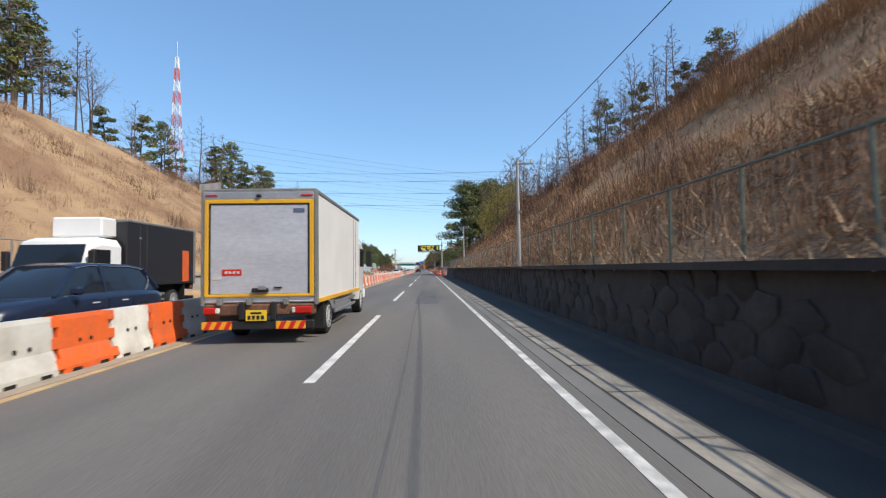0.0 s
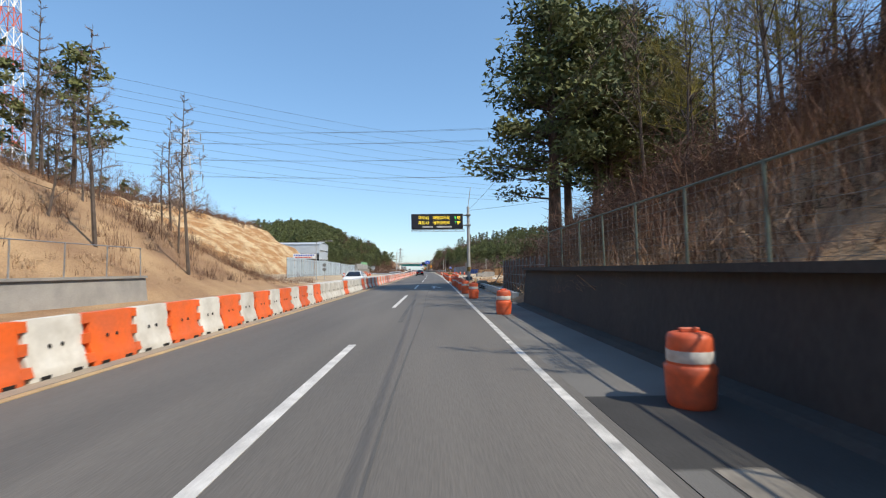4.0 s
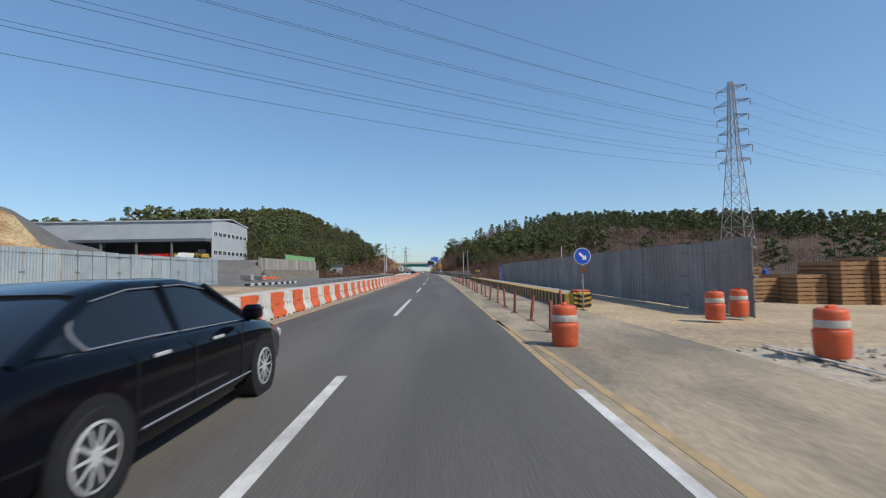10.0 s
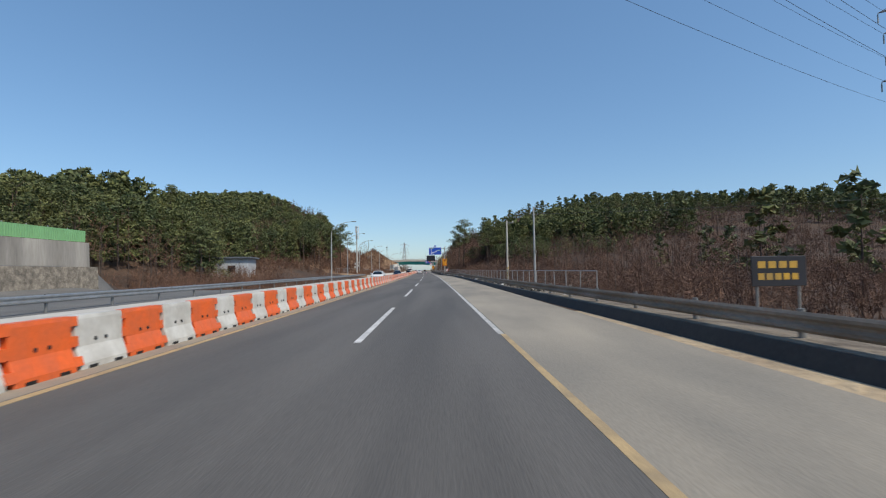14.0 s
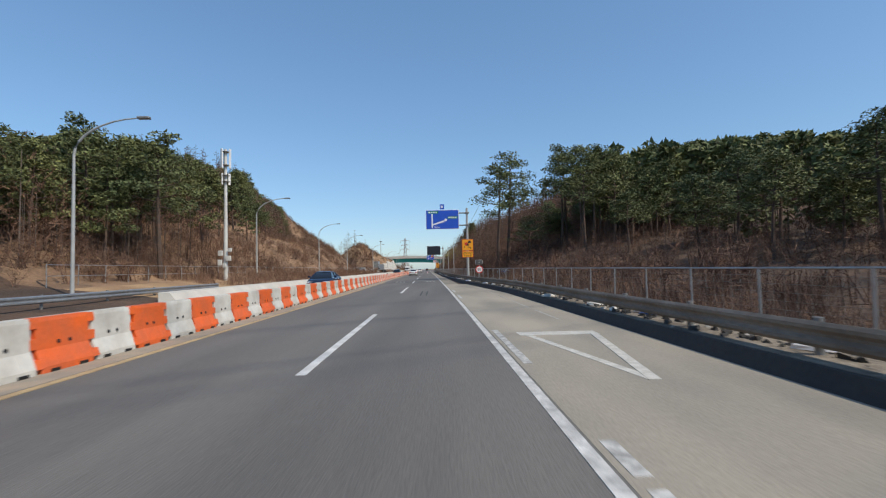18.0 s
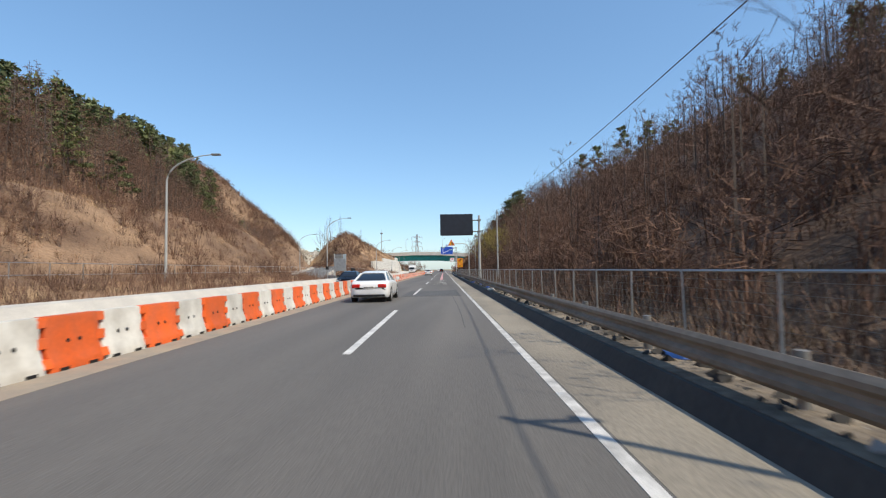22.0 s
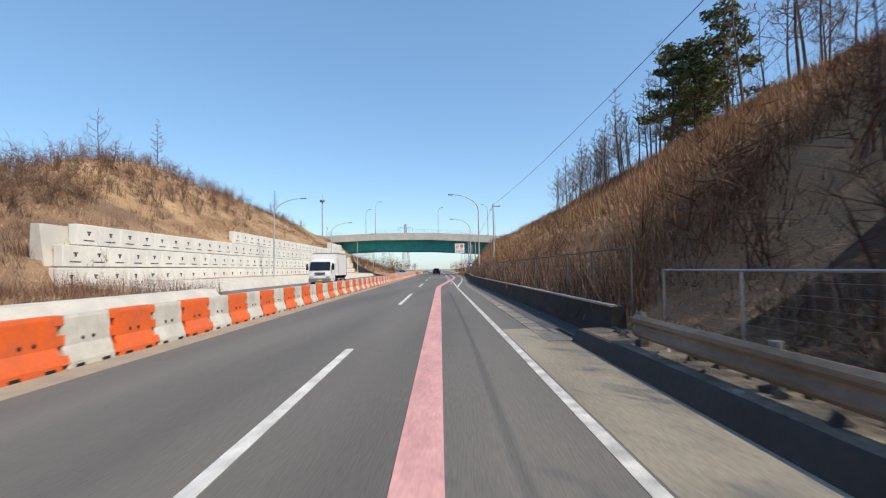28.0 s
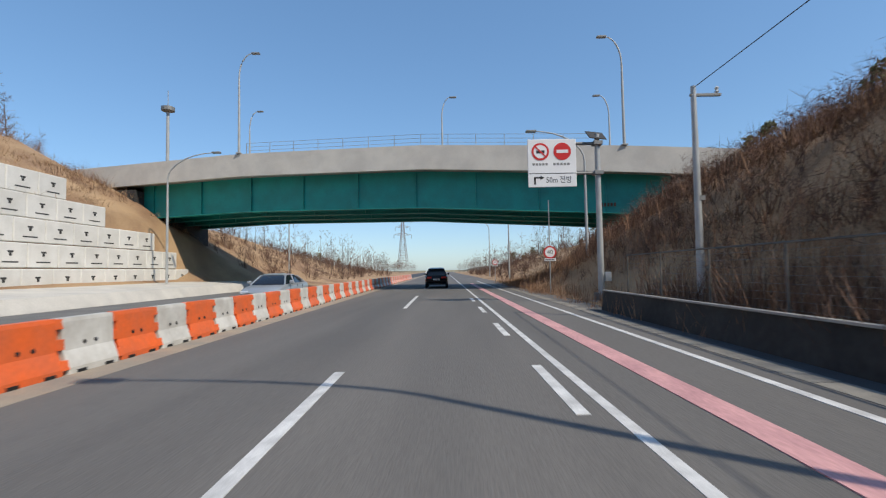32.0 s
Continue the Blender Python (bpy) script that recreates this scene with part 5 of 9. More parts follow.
utility_pole(429.6, 6.35, 5.7, .075, POLE_GREY, 1, "thin grey pole behind the guardrail", z=0)
utility_pole(476, 7.4, 7.6, .09, POLE_GREY, 1, "thin grey pole behind the guardrail", z=0)
utility_pole(512, 7.6, 7.6, .09, POLE_GREY, 1, "thin grey pole behind the guardrail", z=0)
utility_pole(603.8, 7.3, 7.6, .09, POLE_GREY, 1, "thin grey pole above the low wall", z=.5)
utility_pole(652.2, 8.5, 6.35, .11, POLE_GREY, 1, "grey pole beside the bridge", z=.1)
utility_pole(257, 49.6, 6.8, .12, CONCRETE_PALE, 1)
utility_pole(239, 64.8, 6.5, .12, CONCRETE_PALE, 1)
utility_pole(280, 27, 7.5, .12, CONCRETE_PALE, 1)
utility_pole(145, 7.2, 5.0, .06, STEEL_DULL, 0, "thin grey pole on the site")

# ---- phone mast beside the oncoming road ----
t = thing("phone_mast", "pale phone mast with panel antennas and equipment boxes", "phone mast")
part("pole", Geo().tube([(0, 0, 0), (0, 0, 13.2)], [.2, .13], 12), OFFWHITE, t, smooth=50)
for a in (0, 120, 240):
    c, q = math.cos(radians(a)), math.sin(radians(a))
    part("antenna", Geo().cbox(-.14, .14, -.07, .07, 11.3, 13.2, .03, pose(.42 * c, .42 * q, 0, 0, 0, a + 90)), WHITE, t)
    part("small_antenna", Geo().cbox(-.11, .11, -.05, .05, 9.7, 10.8, .02, pose(.36 * c, .36 * q, 0, 0, 0, a + 30)), WHITE, t)
for z in (11.6, 12.9, 10, 10.6):
    part("bracket", Geo().lathe([(.1, z), (.45, z + .01), (.45, z + .05), (.1, z + .06)], 12), STEEL_DULL, t)
for x, z, w, h in ((-.4, 3.1, .4, .5), (.35, 2.6, .45, .5), (-.45, 2.2, .35, .55), (.5, 3.4, .3, .35), (0, 1.9, .3, .4)):
    part("equipment_box", Geo().cbox(x - w / 2, x + w / 2, -.35, -.1, z - h / 2, z + h / 2, .03), OFFWHITE, t)
put(t, 390.2, -17.8, .3)


# ---- stone-faced and concrete walls ----
def wall_strip(name, s0, s1, prof, material, label, step=2.0, shift=None):
    return ribbon(name, s0, s1, prof, material, label, "wall", step=step, shift=shift)


w = wall_strip("wall_stone", -120, 92, [(5.3, -.1), (5.75, -.1), (5.75, 1.4), (5.45, 1.43)], CONCRETE_DARK, "stained stone-faced retaining wall with a coping, darkened for shade")
random.seed(11)
# stones as dark as the wall: stain and its shaded side in one colour
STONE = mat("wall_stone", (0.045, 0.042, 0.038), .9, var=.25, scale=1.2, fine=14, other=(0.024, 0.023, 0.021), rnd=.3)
sm = []
for k in range(5):
    n = 6
    ring_ = [(math.cos(a) * (.3 + .1 * random.random()), math.sin(a) * (.2 + .05 * random.random())) for a in (2 * math.pi * (j + random.uniform(-.2, .2)) / n for j in range(n))]
    g = Geo()
    g.loft([[(.02, y, z) for y, z in ring_], [(-.004, y * .98, z * .98) for y, z in ring_], [(-.012 - .004 * random.random(), y * .9, z * .9) for y, z in ring_]])
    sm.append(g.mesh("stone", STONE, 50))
cnt = 0
for s in np.arange(2.0, 74, .66):
    for r in range(4):
        if random.random() < .72 and cnt < 300:
            z = .22 + r * .35 + random.uniform(-.05, .05)
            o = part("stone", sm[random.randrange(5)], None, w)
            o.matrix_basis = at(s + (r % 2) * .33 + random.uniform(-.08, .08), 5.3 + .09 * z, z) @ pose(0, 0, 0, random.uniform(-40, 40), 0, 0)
            cnt += 1
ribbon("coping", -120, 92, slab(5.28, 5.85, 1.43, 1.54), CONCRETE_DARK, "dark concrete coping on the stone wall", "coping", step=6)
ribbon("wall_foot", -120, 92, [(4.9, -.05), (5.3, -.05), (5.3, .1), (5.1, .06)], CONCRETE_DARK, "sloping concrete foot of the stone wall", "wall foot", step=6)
wall_strip("wall_left", -120, 96, [(-13.3, -.1), (-12.7, -.1), (-12.85, 1.25), (-13.3, 1.25)], CONCRETE, "weathered grey stone wall along the oncoming road")
ribbon("coping", -120, 96, slab(-13.35, -12.75, 1.25, 1.36), CONCRETE, "grey coping on the wall", "coping", step=6)
wall_strip("wall_low", 566, 656, [(5.1, -.1), (5.5, -.1), (5.45, .68), (5.2, .68)], WALL_MOSSY_SHADED, "low concrete wall, darkened for shade, below the grassy slope", shift=shift_d)
# sunlight on the wall's top edge, drawn as a pale strip
ribbon("wall_low_cap", 566, 656, slab(5.15, 5.3, .67, .71), CONCRETE, "pale strip for the sunlit top edge of the low wall", "wall cap", step=2, shift=shift_d)
ribbon("gutter", 566, 690, slab(3.75, 4.17, -.04, .008), GUTTER, "dirty concrete gutter beside the exit lane", "gutter", step=4, shift=lambda s: float(np.interp(s, [566, 600, 612, 641, 660], [.1, .3, .8, 2.3, 2.6])))

# ---- white block wall ----
bw = tagged(new("wall_blocks"), "stepped white precast block wall along the oncoming road", "wall", kind="structure")
RH = 1.4
bm_ = Geo().cbox(-.3, .3, -.985, .985, 0, RH - .07, .04).mesh("block", WHITE_BLOCK)
g = Geo().cbox(.296, .31, -.17, .17, .8, .9, .004)
g.cbox(.296, .31, -.08, .08, .62, .795, .004)
# below the T slot, a wide dark bar painted as ledge shadow
g.cbox(.296, .31, -.46, .46, .26, .335, .004)
pm = g.mesh("anchor_slot", CONCRETE_DARK)
for r in range(5):
    s_end = (681.5, 679, 676, 672, 668.5)[r]
    s_beg = (584, 584.6, 586, 609, 656)[r]
    for i in range(int((s_end - s_beg) / 2.0)):
        s = s_beg + 1.0 + i * 2.0
        m = at(s, -21.0 - r * .24, .62 + r * RH)
        part("block", bm_, None, bw).matrix_basis = m
        part("anchor_slot", pm, None, bw).matrix_basis = m
ribbon("wall_backing", 584, 681, [(-22.4, 0.2), (-21.25, .2), (-21.9, 4.6), (-22.4, 4.6)], CONCRETE_PALE, "pale backing of the block wall", "wall", step=5)

# ---- guardrail, kerb and mesh fence along the shoulder ----
KERB_D = lambda s: float(np.interp(s, [255, 300, 345, 372, 392, 430, 470, 520, 566], [7.6, 6.35, 6.35, 6.2, 4.85, 4.15, 4.08, 4.05, 4.3]))


def rail_strip(name, s0, s1, prof, material, label, cat, off=0.0, step=2.0):
    return ribbon(name, s0, s1, prof, material, label, cat, step=step, shift=lambda s: KERB_D(s) + off)


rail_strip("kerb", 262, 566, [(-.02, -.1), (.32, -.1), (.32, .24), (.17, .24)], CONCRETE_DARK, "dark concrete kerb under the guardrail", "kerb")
rail_strip("verge_dirt", 262, 566, [(.24, -.1), (1.5, -.1), (1.5, .2), (1.1, .23), (.6, .27), (.24, .247)], mat("verge_dirt", (.24, .2, .15), .98, var=.3, scale=1.1, fine=9, bump=1.0, other=(.1, .08, .06), deep=.05), "dusty dirt and grit behind the kerb", "verge")
gr = thing("guardrail", "dull steel guardrail on short posts", "guardrail")
g = Geo()
BEAM = [(x, z - .1) for x, z in ((0, .48), (-.045, .53), (-.045, .58), (0, .63), (0, .67), (-.045, .72), (-.045, .77), (0, .82), (.012, .82), (-.03, .77), (-.03, .72), (.012, .67), (.012, .63), (-.03, .58), (-.03, .53), (.012, .48))]
g.loft([[road(s, KERB_D(s) + .5 + x, z) for x, z in BEAM] for s in np.arange(266, 566, 2.0)])
part("beam", g, mat("weathered_beam", (.25, .215, .172), .85, 0, var=.2, scale=1.5, fine=18, bump=.1, other=(.17, .135, .098), stretch=(1, .4, 1)), gr, smooth=40)
pm2 = Geo().tube([(0, 0, -.4), (0, 0, .76)], .06, 10).mesh("post", STEEL_DULL, 40)
for s in np.arange(267, 565, 3.0):
    o = part("post", pm2, None, gr)
    o.matrix_basis = at(s, KERB_D(s) + .62)


def mesh_fence(name, s0, s1, d_of, z_of, high, gap, label, rails=(1.0,), wires=True, group="mesh fences", metal=STEEL):
    f = thing(name, label, "fence", group)
    pm = Geo().tube([(0, 0, -.3), (0, 0, high)], .026, 8).mesh("post", metal, 40)
    ss = np.arange(s0, s1 + .01, gap)
    for s in ss:
        o = part("post", pm, None, f)
        o.matrix_basis = at(s, d_of(s), z_of(s)) @ pose(0, 0, 0, random.uniform(-1.5, 1.5), random.uniform(-1.5, 1.5), 0)
    for k in rails:
        g = Geo().tube([road(s, d_of(s), z_of(s) + high * k - .02) for s in ss], .022, 6)
        part("rail", g, metal, f)
    if wires:
        g = Geo()
        for k in np.arange(.12, .95, .11):
            g.tube([road(s, d_of(s), z_of(s) + high * k) for s in ss], .0035, 3, caps=False)
        for s in np.arange(s0, s1, .3):
            g.tube([road(s, d_of(s), z_of(s) + .05), road(s, d_of(s), z_of(s) + high)], .003, 3, caps=False)
        part("wire_mesh", g, STEEL_DULL, f, "thin wire mesh")
    return f


FD = lambda s: float(np.interp(s, [285, 345, 372, 395, 430, 470, 520, 566], [8.9, 8.6, 8.1, 6.5, 6.1, 5.9, 5.9, 6.1]))
mesh_fence("mesh_fence", 286, 566, FD, lambda s: float(np.interp(s, [330, 375], [-.1, -.03])), 1.46, 2.35, "grey steel mesh fence on thin posts", rails=(1.0,))
mesh_fence("mesh_fence", -60, 92, lambda s: 5.95, lambda s: 1.42, 1.47, 1.95, "green-grey mesh fence on the stone wall", rails=(1.0,), metal=mat("fence_green", (.13, .17, .14), .6, .1, var=.15, scale=3, bump=.05, other=(.1, .12, .1)))
mesh_fence("mesh_fence", -60, 98, lambda s: -13.1, lambda s: 1.3, 1.45, 2.4, "thin mesh fence above the wall of the oncoming road", rails=(1.0,), wires=False)
mesh_fence("mesh_fence", 566, 656, lambda s: 5.6 + shift_d(s), lambda s: .55, 1.35, 2.4, "dull dark mesh fence above the low wall", rails=(1.0,), metal=mat("fence_dull", (.15, .14, .125), .8, 0, var=.2, scale=3, bump=.05, other=(.09, .084, .075)))
mesh_fence("mesh_fence", 372, 560, lambda s: -20.0, lambda s: .9, 1.3, 2.4, "grey mesh fence at the foot of the cut slope", rails=(1.0, .5), wires=False)
gl = thing("guardrail", "steel guardrail along the oncoming road", "guardrail")
g = Geo()
g.loft([[road(s, -14.4 - x, z) for x, z in BEAM] for s in np.arange(252, 384, 3.0)])
part("beam", g, STEEL, gl, smooth=40)
for s in np.arange(253, 383, 4):
    o = part("post", pm2, None, gl)
    o.matrix_basis = at(s, -14.55)


# ---- signs ----
def letters(body, x, z, size, material, parent, y=-.06, align="CENTER", fit=0, name="lettering", label=""):
    """Lettering in x, z on the face of a sign; fit is its width."""
    c = bpy.data.curves.new("lettering", "FONT")
    c.body, c.size, c.extrude, c.align_x, c.align_y, c.resolution_u = body, size, .003, align, "CENTER", 3
    ob = new("lettering", c)
    dg = bpy.context.evaluated_depsgraph_get()
    me = bpy.data.meshes.new_from_object(ob.evaluated_get(dg))
    bpy.data.objects.remove(ob)
    xs = [q.co.x for q in me.vertices]
    k = fit / (max(xs) - min(xs)) if fit and xs else 1
    for q in me.vertices:
        q.co = (x + q.co.x * k, y - q.co.z, z + q.co.y)
    me.materials.clear()
    me.materials.append(material)
    return part(name, me, None, parent, label)


def bars(x0, x1, z0, z1, n, material, parent, y=-.06, name="lettering_bars"):
    g = Geo()
    w = (x1 - x0) / n
    for i in range(n):
        g.box(x0 + i * w, x0 + i * w + w * .72, y - .004, y, z0, z1)
    return part(name, g, material, parent, "unreadable lettering")


def gantry(name, label, s, d, h, panel, arms, r=.17, base=True, zb=0.0):
    """A pole with a panel on arms towards the road; panel is (x0, x1, z0, z1) from the pole."""
    t = thing(name, label, "road sign")
    part("pole", Geo().tube([(0, 0, 0), (0, 0, h)], [r, r * .75], 16), POLE_GREY, t, smooth=50)
    if base:
        part("base_plate", Geo().cbox(-.4, .4, -.4, .4, 0, .08, .02), STEEL_DULL, t)
        g = Geo()
        for a in range(8):
            g.box(-.015, .015, r * .9, r * .9 + .2, .08, .42, pose(0, 0, 0, 0, 0, a * 45))
        part("base_ribs", g, STEEL_DULL, t)
    x0, x1, z0, z1 = panel
    for z in arms:
        part("arm", Geo().tube([(min(r, .35), 0, z), (x1 - .3, 0, z)], .07, 10), STEEL_DULL, t)
        part("clamp", Geo().cbox(-r - .06, r + .06, -r - .06, r + .06, z - .09, z + .09, .02), STEEL_DULL, t)
    return put(t, s, d, zb)


v1 = gantry("message_sign", "large dark electronic message sign on a grey pole", 125, 5.45, 8.35, (-6.4, -.65, 6.13, 7.8), (7.4, 6.25), .2, zb=.25)
part("cabinet", Geo().cbox(-6.45, -.62, -.25, .35, 5.85, 7.55, .03), BLACK, v1)
part("screen", Geo().cbox(-6.38, -.7, -.27, -.25, 5.95, 7.48, .005), LED_OFF, v1)
X = lambda px_: -6.45 + (px_ - 637) / 321 * 5.83
Zr = lambda py: 7.55 - (py - 137) / 85 * 1.7
for word, a, b, py, m in (("국도42", 680, 748, 161, LED_Y), ("마평교차로", 773, 876, 161, LED_Y), ("5", 906, 917, 161, LED_G), ("분", 921, 944, 161, LED_Y),
                          ("국도42", 680, 748, 189, LED_Y), ("상하교차로", 773, 876, 189, LED_Y), ("7", 908, 919, 189, LED_G), ("분", 921, 944, 189, LED_Y)):
    letters(word, X((a + b) / 2), Zr(py), .42, m, v1, -.275, fit=X(b) - X(a), label="lit message lettering")
bars(X(707), X(772), Zr(215), Zr(207), 9, LED_W, v1, -.272)
bars(X(795), X(890), Zr(215), Zr(207), 13, LED_W, v1, -.272)
g = Geo()
for x in np.linspace(-6.4, -.5, 13):
    g.tube([(x, -.2, 5.85), (x, -.75, 5.5)], .018, 4)
    g.tube([(x, .3, 5.85), (x, -.75, 5.5)], .012, 4)
for y, z in ((-.75, 5.5), (-.48, 5.67), (.3, 5.82)):
    g.tube([(-6.45, y, z), (-.45, y, z)], .022, 5)
part("service_walkway", g, STEEL_DULL, v1, "thin steel walkway frame")
part("camera_arm", Geo().tube([(0, 0, 8.3), (.12, 0, 9.2), (.3, 0, 10.6)], .04, 8), POLE_GREY, v1)
part("control_box", Geo().cbox(-.42, -.2, -.15, .15, .8, 2.0, .02), STEEL_DULL, v1)
g = Geo().lathe([(.205, 1.0), (.21, 1.02), (.21, 1.5), (.205, 1.52)], 14)
part("warning_band", g, YELLOW, v1, "yellow band with black stripes")
g = Geo()
for i in range(4):
    g.add([(math.cos(a) * .214, math.sin(a) * .214, 1.02 + i * .12 + k * .06 + .1 * (a - math.pi) / math.pi) for k in (0, 1) for a in np.linspace(math.pi, 2 * math.pi, 8)], [(j, j + 1, 9 + j, 8 + j) for j in range(7)])
part("warning_stripes", g, BLACK, v1)

v2 = gantry("message_sign", "blank black electronic sign panel on a grey pole", 485.2, 6.25, 8.1, (-4.8, -.8, 5.65, 8.25), (7.5, 6.1), .17)
part("cabinet", Geo().cbox(-4.8, -.78, -.2, .3, 5.65, 8.28, .03), BLACK, v2)
part("screen", Geo().cbox(-4.74, -.84, -.22, -.2, 5.72, 8.2, .005), LED_OFF, v2)


def blue_sign(s, d, x0, x1, z0, z1, h, note, zb=0.0):
    t = gantry("direction_sign", "blue motorway direction sign on a grey pole", s, d, h, (x0, x1, z0, z1), (z1 - .35, z0 + .4), .15, zb=zb)
    W, H = x1 - x0, z1 - z0
    part("rim", Geo().cbox(x0, x1, -.09, -.05, z0, z1, .01), WHITE, t, "white rim")
    part("panel", Geo().cbox(x0 + .04, x1 - .04, -.1, -.06, z0 + .04, z1 - .04, .01), BLUE_SIGN, t)
    u, q = lambda k: x0 + W * k, lambda k: z0 + H * k
    g = Geo()
    g.box(u(.17), u(.21), -.107, -.1, q(.08), q(.8))
    g.add([(u(.21), -.107, q(.2)), (u(.21), -.107, q(.28)), (u(.56), -.107, q(.46)), (u(.56), -.107, q(.38))], [(0, 1, 2, 3)])
    part("route_arrow", g, WHITE, t)
    g = Geo()
    for x, z, w in ((.06, .82, .32), (.66, .54, .3)):
        g.box(u(x), u(x + w), -.106, -.1, q(z), q(z + .12))
    part("name_plate", g, GREEN_SIGN, t)
    bars(u(.08), u(.36), q(.85), q(.91), 4, WHITE, t, -.107)
    bars(u(.68), u(.94), q(.57), q(.63), 4, WHITE, t, -.107)
    part("route_shield", Geo().tube([(u(.6), -.1, q(.48)), (u(.6), -.108, q(.48))], H * .07, 12), WHITE, t)
    if note:
        letters(note, u(.33), q(.1), H * .13, WHITE, t, -.107)
    part("top_tab", Geo().cbox((x0 + x1) / 2 - .25, (x0 + x1) / 2 + .2, -.09, -.05, z1 + .06, z1 + .6, .01), BLUE_SIGN, t)
    bars((x0 + x1) / 2 - .15, (x0 + x1) / 2 + .1, z1 + .2, z1 + .45, 2, WHITE, t, -.092)
    return t


blue_sign(394, 5.85, -4.35, -.85, 5.65, 7.7, 7.85, "300m")
blue_sign(554, 5.35, -4.2, -.85, 5.5, 7.6, 7.5, "")


def yellow_sign(s, d, x0, x1, z0, z1, below, post, zb=0.0):
    t = thing("ice_warning_sign", "yellow ice warning sign with a red border", "road sign", "warning signs")
    if post:
        part("post", Geo().tube([(.5 * (x0 + x1), .03, 0), (.5 * (x0 + x1), .03, z1 - .1)], .04, 8), STEEL, t)
    zm = z0 + (z1 - z0) * .36
    for a, b in ((zm + .02, z1), (z0, zm - .02)):
        part("border", Geo().cbox(x0, x1, -.22, -.19, a, b, .006), RED, t, "red border")
        part("face", Geo().cbox(x0 + .04, x1 - .04, -.228, -.2, a + .04, b - .04, .006), YELLOW_SIGN, t)
    g = Geo()
    cx, cz, k = (x0 + x1) / 2, (zm + z1) / 2, (x1 - x0) / 1.1
    for dx, dz in ((0, .0), (.22, .24)):
        g.box(cx + (dx - .22) * k, cx + (dx + .14) * k, -.236, -.229, cz + (dz - .05) * k, cz + (dz + .1) * k)
        g.box(cx + (dx - .14) * k, cx + (dx + .08) * k, -.236, -.229, cz + (dz + .1) * k, cz + (dz + .19) * k)
    for p in (((-.4, -.3), (-.3, -.22), (-.36, -.15), (-.26, -.08)), ((.0, -.16), (.12, -.22), (.3, -.24), (.28, -.36))):
        for a, b in zip(p, p[1:]):
            g.tube([(cx + a[0] * k, -.232, cz + a[1] * k), (cx + b[0] * k, -.232, cz + b[1] * k)], .03 * k, 4)
    part("cars_pictogram", g, BLACK, t)
    g = Geo()
    g.add([(cx + x * k, -.238, cz + z * k) for x, z in ((-.38, .1), (-.28, .16), (-.34, .3), (-.2, .2), (-.1, .34), (-.06, .18), (.04, .16), (-.12, .02), (-.22, .04))], [tuple(range(9))])
    part("impact_star", g, RED, t)
    for i, wd in enumerate(below):
        zz = zm - .02 - (zm - z0) * (.33 + .36 * i if len(below) > 1 else .5)
        letters(wd, cx, zz, (zm - z0) * (.34 if len(below) > 1 else .5), BLACK, t, -.232, fit=(x1 - x0) * (.86 if i == 0 else .7))
    return put(t, s, d, zb)


yellow_sign(393.6, 5.85, -.62, .55, 2.6, 4.5, ("결빙주의", "300m앞"), False)
yellow_sign(525.7, 5.3, -.58, .58, 1.85, 3.75, ("결빙주의",), True)


def speed_sign(s, d, z, number, h, r=.3, plate=False, zb=0.0, solar=False):
    t = thing("speed_limit_sign", "round speed limit sign on a steel post", "road sign", "speed signs")
    part("post", Geo().tube([(0, 0, -.2), (0, 0, h)], .035, 8), STEEL, t)
    part("rim", Geo().tube([(0, -.045, z), (0, -.07, z)], r, 24), RED, t, "red rim")
    part("disc", Geo().tube([(0, -.06, z), (0, -.076, z)], r * .78, 24), WHITE, t)
    letters(number, 0, z, r * .95, BLACK, t, -.079)
    if plate:
        part("plate", Geo().cbox(-.34, .34, -.07, -.05, z - .52, z - .36, .01), WHITE, t)
        bars(-.28, .28, z - .48, z - .4, 6, BLACK, t, -.072)
    if solar:
        part("solar_panel", Geo().cbox(-.3, .3, -.02, .02, -.22, .22, .01, pose(0, 0, z + .62, -35, 0, 0)), BLACK, t, "tilted dark solar panel")
        part("panel_frame", Geo().cbox(-.32, .32, -.015, .005, -.24, .24, .01, pose(0, .02, z + .62, -35, 0, 0)), STEEL, t)
    return put(t, s, d, zb)


speed_sign(385.3, 6.1, 1.35, "80", 2.0, .33, solar=True)
speed_sign(667.4, 7.9, 2.45, "40", 5.6, .38, True)
speed_sign(700, 8.2, 2.4, "40", 2.8, .35, True)

t = thing("rockfall_sign", "red-rimmed yellow triangle sign on a curved arm", "road sign")
part("post", Geo().tube([(0, 0, 0), (0, 0, 3.2), (0, 0, 4.9)], [.1, .085, .07], 12), POLE_GREY, t, smooth=50)
pts = [(-1.0 * (1 - math.cos(a)), 0, 4.9 + .8 * math.sin(a)) for a in np.linspace(0, math.pi / 2, 8)] + [(-2.4, 0, 5.7)]
part("arm", Geo().tube(pts, .05, 8), POLE_GREY, t, smooth=60)
tri = lambda x, z, r: [(x + r * math.sin(a), z + r * math.cos(a)) for a in (0, 2 * math.pi / 3, 4 * math.pi / 3)]
part("rim", Geo().prism(tri(-2.9, 5.75, .68), -.05, -.02), RED, t, "red rim")
part("face", Geo().prism(tri(-2.9, 5.75, .5), -.06, -.04), YELLOW_SIGN, t)
part("rock_pictogram", Geo().prism([(-2.86, 5.54), (-2.55, 5.54), (-2.8, 6.0), (-2.86, 6.02)], -.067, -.061), BLACK, t)
put(t, 505, 6.05)

